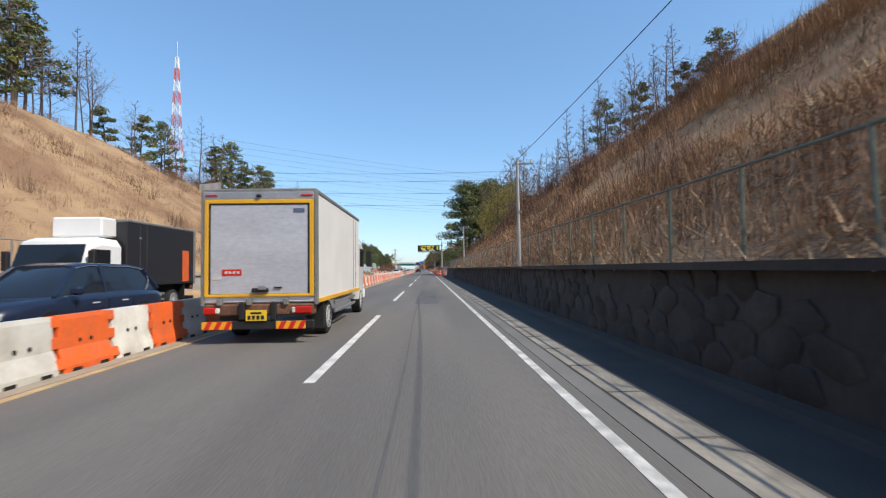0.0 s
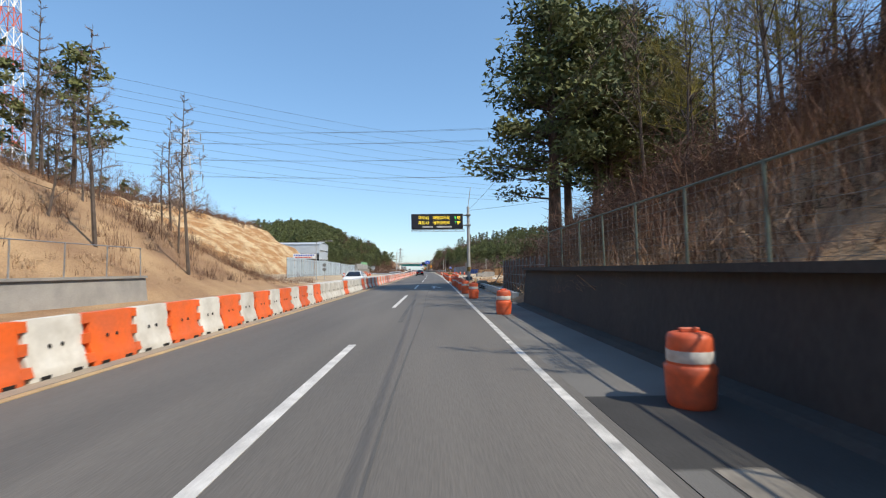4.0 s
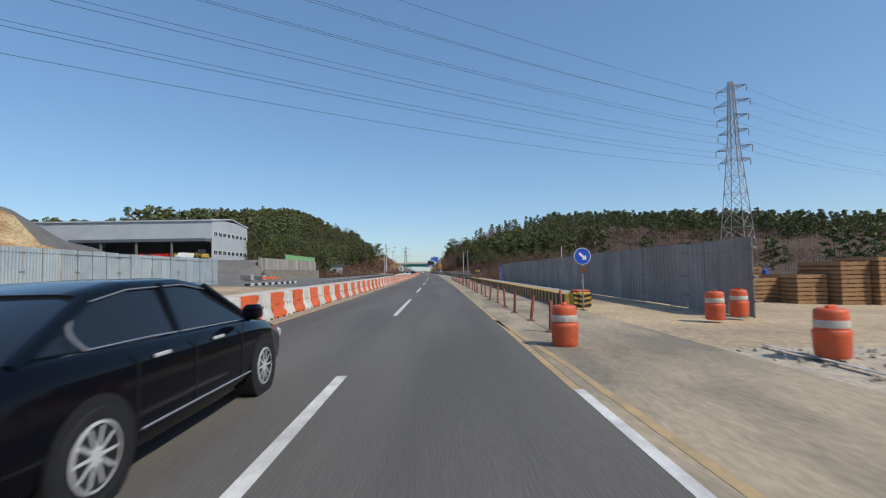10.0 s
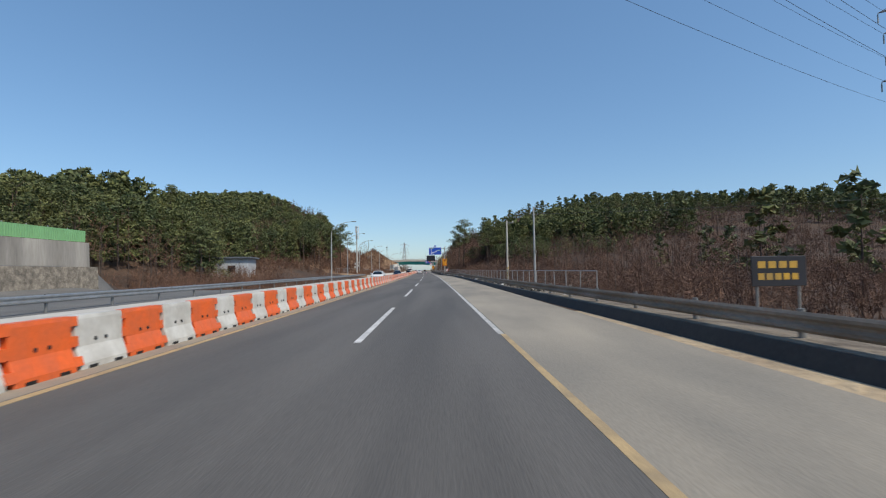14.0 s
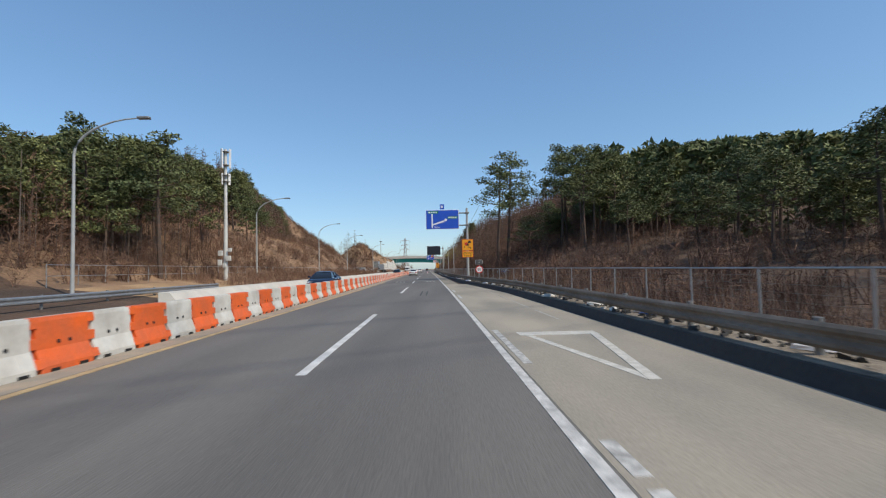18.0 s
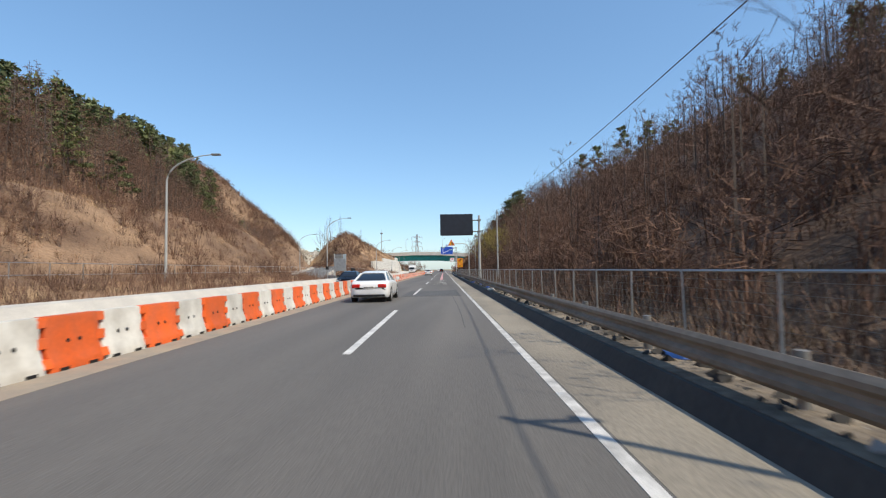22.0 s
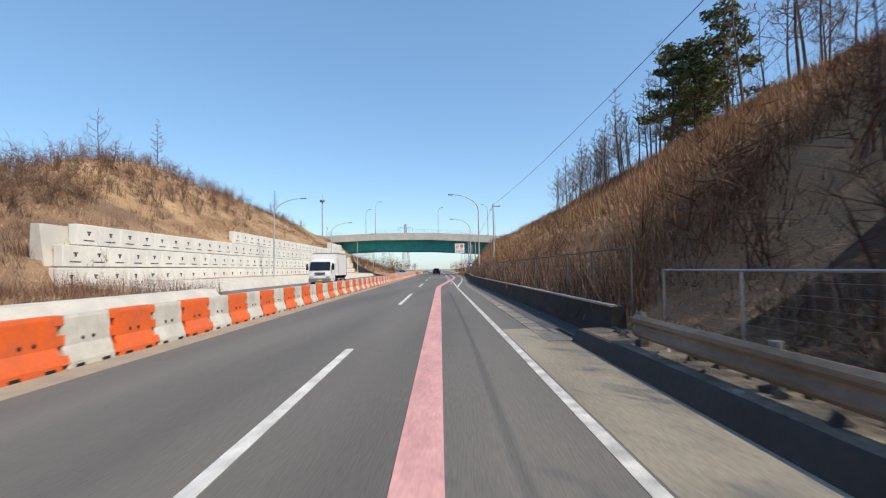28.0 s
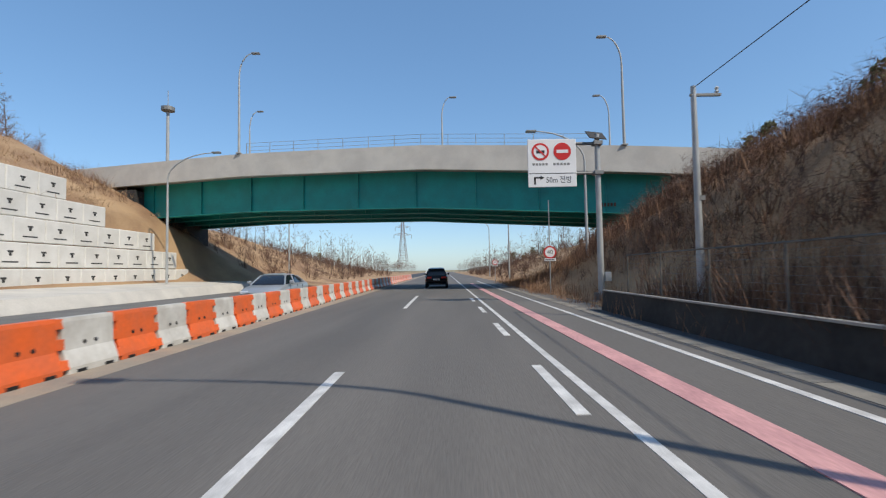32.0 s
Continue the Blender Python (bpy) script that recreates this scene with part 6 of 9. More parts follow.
t = thing("white_plate_sign", "white rectangular sign board on a post", "road sign")
part("post", Geo().tube([(.46, 0, 0), (.46, 0, 3.1)], .035, 8), STEEL, t)
part("board", Geo().cbox(0, .92, -.06, -.03, 2.0, 3.15, .01), WHITE, t)
bars(.12, .8, 2.75, 2.92, 5, STEEL_DULL, t, -.064)
bars(.12, .8, 2.45, 2.6, 6, STEEL_DULL, t, -.064)
bars(.2, .7, 2.15, 2.28, 4, STEEL_DULL, t, -.064)
put(t, 544.6, 4.95)

t = gantry("no_entry_sign", "white board with two prohibition signs on a grey pole", 659.6, 8.3, 7.3, (-3.1, -.95, 5.0, 7.1), (6.9, 5.6), .14)
part("board", Geo().cbox(-3.05, -.95, -.1, -.06, 5.0, 7.1, .02), WHITE, t)
for x, face in ((-2.5, WHITE), (-1.55, RED)):
    part("ring", Geo().tube([(x, -.105, 6.55), (x, -.115, 6.55)], .38, 24), RED, t)
    if face is WHITE:
        part("disc", Geo().tube([(x, -.11, 6.55), (x, -.12, 6.55)], .29, 24), WHITE, t)
        part("motorbike_pictogram", Geo().cbox(x - .18, x + .18, -.127, -.121, 6.47, 6.6, .002), BLACK, t)
        part("slash", Geo().cbox(-.03, .03, -.004, .004, -.3, .3, .001, pose(x, -.13, 6.55, 0, -45, 0)), RED, t)
    else:
        part("bar", Geo().cbox(x - .25, x + .25, -.125, -.117, 6.48, 6.62, .002), WHITE, t)
bars(-2.85, -2.15, 5.95, 6.05, 5, STEEL_DULL, t, -.103)
bars(-1.95, -1.2, 5.95, 6.05, 5, STEEL_DULL, t, -.103)
part("divider", Geo().box(-3.02, -.98, -.104, -.1, 5.58, 5.61), BLACK, t)
letters("50m 전방", -1.72, 5.3, .34, BLACK, t, -.104, fit=1.1)
g = Geo()
g.box(-2.8, -2.72, -.106, -.1, 5.12, 5.45)
g.box(-2.8, -2.5, -.106, -.1, 5.38, 5.45)
g.add([(-2.52, -.106, 5.32), (-2.35, -.106, 5.415), (-2.52, -.106, 5.51)], [(0, 1, 2)])
part("turn_arrow", g, BLACK, t)
part("solar_panel", Geo().cbox(-.5, .4, -.02, .02, -.25, .25, .01, pose(0, 0, 7.25, -40, 0, 20)), BLACK, t)
part("control_box", Geo().cbox(.15, .4, -.15, .1, .9, 1.3, .02), OFFWHITE, t)

t = thing("motorway_sign", "square blue motorway sign with a white car symbol", "road sign")
part("board", Geo().cbox(-.38, .38, -.14, -.11, 1.7, 2.5, .02), BLUE_SIGN, t)
g = Geo()
g.cbox(-.24, .24, -.15, -.142, 1.95, 2.12, .003)
g.cbox(-.15, .15, -.15, -.142, 2.12, 2.25, .003)
for x in (-.17, .17):
    g.tube([(x, -.142, 1.93), (x, -.15, 1.93)], .06, 10)
part("car_pictogram", g, WHITE, t)
part("bracket", Geo().cbox(-.06, .06, -.12, -.05, 1.9, 2.3, .01), STEEL, t)
put(t, 640.4, 7.4)
t = thing("banner", "long pale blue cloth banner tied to a fence", "banner")
part("cloth", Geo().loft([[(x, .04 * math.sin(x * 5), z0 - .28 * x / 2.4) for z0 in (1.3, .72)] + [(x, .04 * math.sin(x * 5) + .01, z0 - .28 * x / 2.4) for z0 in (.72, 1.3)] for x in np.linspace(0, 2.4, 9)]), mat("banner_cloth", (.35, .48, .62), .8, var=.05), t)
bars(.15, 2.2, .88, 1.0, 14, BLUE_SIGN, t, -.05)
put(t, 398.4, 9.6, .05, 0)
t = thing("banner", "white cloth banner on the grassy slope", "banner")
part("cloth", Geo().loft([[(x, .03 * math.sin(x * 4), 1.0), (x, .03 * math.sin(x * 4), 0), (x, .03 * math.sin(x * 4) + .01, 0), (x, .03 * math.sin(x * 4) + .01, 1.0)] for x in np.linspace(0, 4, 9)]), OFFWHITE, t)
part("stake", Geo().tube([(0, 0, -.5), (0, 0, 1.1)], .03, 6), WOOD, t)
part("stake", Geo().tube([(4, 0, -.5), (4, 0, 1.1)], .03, 6), WOOD, t)
put(t, 63, -29, land(63, -29) + .3, -25)

t = thing("notice_board", "small dark board with yellow unreadable lettering on two posts", "sign board")
for x in (-.5, .5):
    part("post", Geo().tube([(x, 0, 0), (x, 0, 1.8)], .03, 8), STEEL_DULL, t)
part("board", Geo().cbox(-.65, .65, -.06, -.03, 1.1, 1.8, .01), LED_OFF, t)
bars(-.5, .5, 1.52, 1.68, 4, YELLOW, t, -.064)
bars(-.5, .5, 1.25, 1.4, 5, YELLOW, t, -.064)
put(t, 276, 9.6, -.1)

# ---- warehouse on its terrace ----
P_VAN = mat("van_paint", (.7, .7, .69), .35, var=.04, bump=0)
wh = thing("warehouse", "large grey metal-clad warehouse with an open loading bay", "warehouse")
Z0 = 4.7
# x to the right of the road's line, y along it, seen from its corner next to the road
part("road_side_wall", Geo().cbox(-.25, 0, 0, 21, 0, 10.2, .03), CLAD, wh)
part("back_wall", Geo().cbox(-46, 0, 20.75, 21, 0, 10, .03), CLAD, wh)
part("front_wall", Geo().cbox(-46, -.25, 0, .25, 5.4, 9.7, .03), CLAD, wh)
part("front_wall", Geo().cbox(-46, -30, 0, .25, 0, 5.4, .03), CLAD, wh)
part("bay_back_wall", Geo().cbox(-30, -.25, 7.5, 7.7, 0, 5.4, .03), CLAD_DARK, wh, "dark wall inside the loading bay")
part("canopy", Geo().cbox(-31, -.3, -3.2, .2, 4.6, 5.3, .04), CLAD_DARK, wh, "dark loading bay canopy")
part("bay_floor", Geo().cbox(-31, -.3, -1.0, 7.5, 0, .9, .03), CONCRETE, wh)
part("roof", Geo().add([(-46.4, -.3, 9.6), (.2, -.3, 9.6), (.2, 10.5, 10.9), (-46.4, 10.5, 10.9), (.2, 21.3, 9.6), (-46.4, 21.3, 9.6), (-46.4, -.3, 9.9), (.2, -.3, 9.9), (.2, 10.5, 11.2), (-46.4, 10.5, 11.2), (.2, 21.3, 9.9), (-46.4, 21.3, 9.9)],
                       [(0, 1, 2, 3), (3, 2, 4, 5), (6, 9, 8, 7), (9, 11, 10, 8), (0, 6, 7, 1), (5, 4, 10, 11), (1, 7, 8, 10, 4, 2), (0, 3, 5, 11, 9, 6)]), CLAD, wh)
for z in (1.6, 6.1):
    for i in range(8):
        y = 1.4 + i * 2.5
        wn_ = part("window", Geo().cbox(-.02, .06, y - .9, y + .9, z, z + 1.1, .02), WHITE, wh, "white window frame")
        for k in (-.45, .45):
            part("pane", Geo().box(.055, .068, y + k - .38, y + k + .38, z + .1, z + 1.0), GLASS, wn_)
for x in (-8, -16, -24):
    part("column", Geo().cbox(x - .2, x + .2, -2.9, -2.5, 0, 4.6, .03), STEEL_DULL, wh)
put(wh, 298.3, -51, Z0)
for x, m, lab in ((-58, YELLOW, "yellow"), (-59.7, RED, "red"), (-61.4, RED, "red"), (-63.1, RED, "red"), (-64.8, RUST, "brown"), (-66.5, RED, "red"), (-68.2, RUST, "brown"), (-69.9, YELLOW, "yellow"), (-71.6, GREEN_SIGN, "green"), (-73.3, GREEN_SIGN, "green")):
    put(solid("crate_stack", Geo().cbox(-.75, .75, -1.2, 1.2, 0, .95, .05).cbox(-.72, .72, -1.15, 1.15, .98, 1.9, .05), m, lab + " stacked crates in the loading bay", "crates", "crates at the warehouse"), 297, x, Z0 + .9 - .9)
t = thing("shed", "low grey-roofed side building of the warehouse", "building")
part("wall", Geo().cbox(-22, 0, 0, 16, 0, 6.5, .05), CLAD, t)
part("roof", Geo().cbox(-22.5, .5, -.5, 16.5, 6.5, 7.0, .05), CLAD_DARK, t)
put(t, 306, -97, Z0)
TERRACE = mat("stained_terrace", (.4, .375, .335), .92, var=.12, scale=.5, fine=9, other=(.2, .187, .168), stretch=(1, 1, .12))
TERRACE_STONE = mat("terrace_masonry", (.3, .262, .21), .95, var=.3, scale=2.2, fine=7, bump=.8, other=(.14, .122, .1), deep=.05)
ribbon("terrace_wall", 268.5, 307.2, [(-28.5, -.2), (-28.0, -.2), (-28.1, 2.2), (-28.5, 2.2)], TERRACE_STONE, "stained concrete terrace wall below the warehouse", "wall", step=6)
ribbon("terrace_wall", 268.5, 307.2, [(-29.4, 1.5), (-28.8, 1.5), (-28.9, 4.35), (-29.4, 4.35)], TERRACE, "upper concrete terrace wall below the warehouse", "wall", step=6)
gf = thing("green_fence", "green sheet fence on top of the terrace wall", "fence")
gm = sheet_panel(1.98, 1.0, 9, mat("green_sheet", (.2, .43, .2), .5, var=.08, scale=1), "panel", .05)
gp = Geo().tube([(0, 0, 0), (0, 0, 1.15)], .04, 6).mesh("post", STEEL)
for s in np.arange(283, 306, 2.0):
    o = part("panel", gm, None, gf)
    o.matrix_basis = at(s, -29.1, 4.4, 90)
    o = part("post", gp, None, gf)
    o.matrix_basis = at(s, -29.15, 4.35)
t = thing("small_house", "small pale house with a flat dark roof among trees", "house")
part("wall", Geo().cbox(-4, 4, -3, 3, 0, 3.6, .05), CLAD, t)
part("roof", Geo().cbox(-4.5, 4.5, -3.5, 3.5, 3.6, 3.9, .05), CLAD_DARK, t)
for x in (-2.2, 1.5):
    part("window", Geo().cbox(x - .6, x + .6, -3.05, -2.97, 1.3, 2.5, .02), GLASS, t)
put(t, 345, -33, .2, 8)


# ---- pylons ----
def strut(g, a, b, r):
    g.tube([a, b], r, 4, caps=False)


def pylon(h, foot, waist, arms, material, label, arm_w, r=.16, bands=None):
    t = thing("pylon", label, "pylon", "pylons")
    levels = list(np.linspace(0, .62, 7)) + list(np.linspace(.68, 1, 7))
    half = lambda k: (foot + (waist - foot) * min(1, k / .62)) / 2 if k < .62 else waist / 2 * (1 - .55 * (k - .62) / .38)
    for sx in (-1, 1):
        for sy in (-1, 1):
            part("leg", Geo().tube([(sx * half(k), sy * half(k), h * k) for k in levels], r, 4, caps=False), material, t)
    g = Geo()
    for k0, k1 in zip(levels, levels[1:]):
        a, b, z0, z1 = half(k0), half(k1), h * k0, h * k1
        for p, q in (((-a, -a), (b, -b)), ((a, -a), (-b, -b)), ((a, -a), (b, b)), ((a, a), (b, -b)), ((a, a), (-b, b)), ((-a, a), (b, b)), ((-a, a), (-b, -b)), ((-a, -a), (-b, b))):
            strut(g, (*p, z0), (*q, z1), r * .55)
        for p, q in (((-b, -b), (b, -b)), ((b, -b), (b, b)), ((b, b), (-b, b)), ((-b, b), (-b, -b))):
            strut(g, (*p, z1), (*q, z1), r * .5)
    part("bracing", g, material, t)
    for i, k in enumerate(arms):
        z, hw = h * k, half(k)
        for sx in (-1, 1):
            tip = (sx * arm_w[i % len(arm_w)], 0, z + .6)
            g = Geo()
            for sy in (-1, 1):
                strut(g, (sx * hw, sy * hw, z), tip, r * .6)
                strut(g, (sx * hw, sy * hw, z + 1.8), tip, r * .5)
                m_ = tuple((Vector((sx * hw, sy * hw, z)) + Vector(tip)) / 2)
                strut(g, m_, (sx * hw, sy * hw, z + 1.8), r * .4)
            part("cross_arm", g, material, t)
            part("insulator", Geo().lathe([(.05, -3.0), (.16, -2.9), (.16, -.4), (.05, -.3)], 6), STEEL_DULL, t).location = tip
    return t


PY = mat("pylon_steel", (.36, .33, .33), .6, .2, var=.1, scale=.3, bump=0)
p1 = pylon(73, 10, 3.6, (.5, .58, .68, .77, .86, .95), PY, "tall grey steel lattice power pylon", (6.6, 7.6, 6.4), .19)
put(p1, 386, 137.5, 11, -59)
p2 = pylon(36, 7, 2.6, (.55, .7, .85, .96), mat("pylon_white", (.62, .65, .68), .6, .1, var=.08, scale=.3, bump=0), "pale steel lattice power pylon on the hill", (5.5, 4.6), .12)
put(p2, 243, -87, 17.5, 20)
p3 = pylon(40, 7, 2.6, (.6, .75, .9), PY, "distant steel lattice power pylon", (7, 6), .16)
put(p3, 1000, -30, 5, 20)
tw = thing("radio_tower", "red and white banded lattice radio tower", "radio tower")
H = 62
lev = np.linspace(0, 1, 15)
hf = lambda k: 2.1 * (1 - k) + .45
for i, (k0, k1) in enumerate(zip(lev, lev[1:])):
    g = Geo()
    a, b, z0, z1 = hf(k0), hf(k1), H * k0, H * k1
    for sx in (-1, 1):
        for sy in (-1, 1):
            strut(g, (sx * a, sy * a, z0), (sx * b, sy * b, z1), .13)
    for p, q in (((-a, -a), (b, -b)), ((a, -a), (-b, -b)), ((a, -a), (b, b)), ((a, a), (b, -b)), ((a, a), (-b, b)), ((-a, a), (b, b)), ((-a, a), (-b, -b)), ((-a, -a), (-b, b))):
        strut(g, (*p, z0), (*q, z1), .07)
    for p, q in (((-b, -b), (b, -b)), ((b, -b), (b, b)), ((b, b), (-b, b)), ((-b, b), (-b, -b))):
        strut(g, (*p, z1), (*q, z1), .07)
    part("tower_section", g, (mat("tower_red", (.6, .12, .07), .6, var=.05, bump=0) if i == 0 else bpy.data.materials["tower_red"]) if i % 2 == 0 else WHITE, tw)
part("aerial", Geo().tube([(0, 0, H), (0, 0, H + 6)], .15, 6), STEEL, tw)
put(tw, 175, -91, 20, 12)


# ---- wires ----
WIRE = mat("cable", (.05, .05, .055), .6, var=.05, bump=0)


def wire(a, b, sag, r, n=24, name="power_line", label="dark power line cable", group="power lines"):
    pts = [tuple(Vector(a).lerp(Vector(b), k) - Vector((0, 0, sag * 4 * k * (1 - k)))) for k in np.linspace(0, 1, n)]
    return solid(name, Geo().tube(pts, r, 4), WIRE, label, "cable", group)


for z, w_ in ((40, 5), (46, 5), (53, 5), (60, 5), (66.5, 4.5)):
    for sx in (-1, 1):
        wire(road(386 + sx * 4, 137.5 - sx * w_, 11 + z - 4), road(168 + sx * 4, -222 - sx * w_, z + 12), 9, .045)
for z in (19, 25, 31, 35):
    for sx in (-1, 1):
        wire(road(243, -87 + sx * 5, 17.5 + z), road(186, 262 + sx * 5, z + 26), 8, .04)
for z in (50, 62, 74):
    for sx in (-1, 1):
        wire(road(386, 137.5 + sx * 8, 11 + z - 4), road(520, 420 + sx * 7, z + 20), 8, .045)
for a, b in (((-20, 6.1, 6.7), (21.6, 5.85, 6.6)), ((21.6, 5.85, 6.6), (57.6, 6.1, 6.7)), ((57.6, 6.1, 6.7), (125, 5.45, 8.2)), ((125, 5.7, 8.2), (105, 30, 10)), ((429.6, 6.35, 5.55), (476, 7.4, 7.5)), ((400, 8.2, 9.5), (429.6, 6.35, 5.55)), ((476, 7.4, 7.5), (512, 7.6, 7.5)),
             ((512, 7.6, 7.5), (556, 7.6, 7.5)), ((556, 7.6, 7.5), (603.8, 7.3, 8.0)), ((603.8, 7.3, 8.0), (652.2, 8.5, 6.4)), ((312.2, 9.9, 7.0), (300, 60, 8))):
    wire(road(*a), road(*b), .5, .014, 10, label="thin overhead cable between poles")
g = Geo()
for k in (0, 1):
    g.tube([road(590.7 - k * 1.2, d, land(590, d) + .12) for d in (7.4, 9, 11, 13, 15, 17)], .035, 6)
solid("slope_pipe", g, OFFWHITE, "two pale drain pipes running up the grassy slope", "pipe")
# side boards and boxes beside the oncoming road near the exit
t = thing("signal_board", "grey board and dark box on steel posts", "sign board")
part("post", Geo().tube([(-.7, 0, 0), (-.7, 0, 3.2)], .06, 8), STEEL, t)
part("post", Geo().tube([(.7, 0, 0), (.7, 0, 3.2)], .06, 8), STEEL, t)
part("board", Geo().cbox(-.9, .9, -.05, .05, 1.3, 3.1, .02), STEEL, t)
part("box", Geo().cbox(.9, 1.5, -.3, .3, 0, 1.2, .04), BLACK, t)
put(t, 497, -13.6, .2)
for s, d, h in ((489, -13.5, 3.2), (521, -14.5, 1.4), (571, -14.2, 2.4), (560, -15, 1.2), (550, -14, 1.4)):
    t = thing("roadside_post", "thin grey roadside post with a small box", "post", "posts by the oncoming road")
    part("post", Geo().tube([(0, 0, 0), (0, 0, h)], .05, 8), STEEL, t)
    part("box", Geo().cbox(-.18, .18, -.15, .15, h * .5, h * .5 + .4, .02), BLACK, t)
    put(t, s, d, .1)
t = thing("lamp_post", "single grey lamp post with a flat lamp beside the oncoming road", "street lamp")
part("pole", Geo().tube([(0, 0, 0), (0, 0, 5.7)], [.08, .06], 10), POLE_GREY, t)
part("arm", Geo().tube([(0, 0, 5.6), (.4, 0, 5.8), (2.1, 0, 5.85)], .04, 6), POLE_GREY, t)
part("lamp", Geo().cbox(1.7, 2.3, -.25, .25, 5.75, 6.0, .04), STEEL_DULL, t)
put(t, 140.5, -15.6, .0)
t = thing("warning_light", "dark two-disc warning light on a post", "warning light")
part("post", Geo().tube([(0, 0, 0), (0, 0, 2.2)], .04, 8), STEEL, t)
part("disc", Geo().tube([(0, -.03, 2.3), (0, -.1, 2.3)], .28, 16), STEEL_DULL, t)
part("disc", Geo().tube([(0, -.03, 1.6), (0, -.1, 1.6)], .28, 16), STEEL_DULL, t)
put(t, 145.1, -15.5, .1)
t = thing("site_board", "white notice board above the zinc hoarding", "notice board")
part("board", Geo().cbox(-2.2, 2.2, -.03, .03, 3.5, 4.5, .02), WHITE, t)
part("stake", Geo().tube([(-2, .05, 0), (-2, .05, 4.4)], .04, 6), WOOD, t)
part("stake", Geo().tube([(2, .05, 0), (2, .05, 4.4)], .04, 6), WOOD, t)
bars(-2.0, 2.0, 4.05, 4.3, 12, BLUE_SIGN, t, -.034)
bars(-1.8, 1.6, 3.65, 3.9, 14, RED, t, -.034)
put(t, 163.5, -23.6, .4)

# ---- signs in the gore of the slip road ----
t = thing("message_board", "grey folded sign board seen from behind on steel posts", "sign board")
part("post", Geo().tube([(-1.0, 0, 0), (-1.0, 0, 4.6)], .07, 10), OFFWHITE, t, smooth=40)
part("post", Geo().tube([(.75, 0, 0), (.75, 0, 4.4)], .05, 10), OFFWHITE, t, smooth=40)
part("panel", Geo().cbox(-.95, .5, -.06, .06, 2.3, 4.5, .02), STEEL_DULL, t, "dark ribbed back of the board")
for i in range(5):
    part("rib", Geo().cbox(-.93, .48, -.1, -.06, 2.5 + i * .42, 2.56 + i * .42, .01), STEEL, t)
part("side_panel", Geo().cbox(.55, 1.1, -.05, .05, 2.25, 4.5, .02), ZINC, t, "pale side panel")
part("solar_panel", Geo().cbox(-.4, .3, -.3, .3, 4.62, 4.68, .01), LED_OFF, t, "tilted solar panel")
put(t, 511, -16.7, land(511, -16.7) - .05, 6)
t = thing("battery_box", "black folded equipment cover beside the sign board", "cover")
part("cover", Geo().prism([(-.5, 0), (.55, 0), (.3, 1.7), (-.4, 1.75)], -.25, .2), BLACK, t)
part("edge_frame", Geo().cbox(-.52, .57, -.27, .22, -.02, .06, .01), STEEL_DULL, t)
put(t, 512.3, -14.6, land(512.3, -14.6), 8)
t = thing("blinker_post", "solar warning blinker with two dark discs on a post", "warning light")
part("post", Geo().tube([(0, 0, 0), (0, 0, 3.3)], .05, 10), STEEL, t, smooth=40)
part("solar_panel", Geo().cbox(-.15, .75, -.35, .35, -.02, .03, .01, pose(0, 0, 3.4, 0, 18, 0)), LED_OFF, t, "tilted solar panel")
for z in (2.65, 1.85):
    part("disc", Geo().tube([(.18, -.06, z), (.18, .06, z)], .33, 20), STEEL_DULL, t, "dark round lamp")
part("control_box", Geo().cbox(-.35, .0, -.12, .12, .95, 1.4, .02), OFFWHITE, t)
put(t, 499, -14.8, land(499, -14.8) - .05, 0)
dp = thing("delineator_post", "short white plastic delineator post", "marker post", "posts in the gore")
part("stake", Geo().lathe([(.05, 0), (.05, .85), (.03, .9)], 8), WHITE, dp)
part("reflector", Geo().cbox(-.03, .03, -.06, -.04, .68, .8, .005), YELLOW, dp)
for i, s in enumerate((507, 520, 531, 542, 553, 565)):
    if i:
        copy_thing(dp, at(s, -13.3, .2))
    else:
        put(dp, s, -13.3, .2)

# ---- goods on the apron of the warehouse ----
for s, d, a, h in ((252.5, -30.5, 1.3, .9), (262, -28.7, 1.2, .9), (264.5, -27.6, 1.0, .8)):
    put(solid("apron_block", Geo().cbox(-.35, .35, -a, a, 0, h, .05), CONCRETE, "grey concrete block on the warehouse apron", "concrete block", "blocks on the apron"), s, d, land(s, d), 62)
kb = thing("striped_kerb", "worn black and white kerb along the apron", "kerb")
for i in range(16):
    part("kerb_stone", Geo().cbox(-.15, .15, -.46, .46, 0, .32, .03), (BLACK, OFFWHITE)[i % 2], kb).matrix_basis = pose(0, i * .95, 0)
put(kb, 242.5, -20.9, land(246, -20.6) - .05, -5)
t = thing("folded_barrier", "orange folding barrier beside the road", "barrier")
part("board", Geo().cbox(-1.2, 1.2, -.03, .03, .45, .75, .01), ORANGE, t)
for x in (-1, 1):
    part("leg", Geo().tube([(x, -.3, 0), (x, .3, .8)], .03, 6), ORANGE, t)
put(t, 262.5, -25.2, land(262.5, -25.2), 20)
t = thing("loader", "small yellow loader parked at the warehouse", "loader")
part("body", Geo().cbox(-.9, .9, -1.4, 1.2, .6, 1.5, .1), YELLOW, t)
part("cab", Geo().cbox(-.6, .6, -.6, .5, 1.5, 2.5, .08), GLASS, t)
part("arm", Geo().tube([(0, 1, 1.2), (0, 2.2, 1.9), (0, 3.0, .5)], .12, 6), YELLOW, t)
for x in (-.9, .9):
    for y in (-.8, .8):
        part("tyre", Geo().tube([(x - .15, y, .5), (x + .15, y, .5)], .5, 14), RUBBER, t)
put(t, 292, -50.5, Z0, 60)
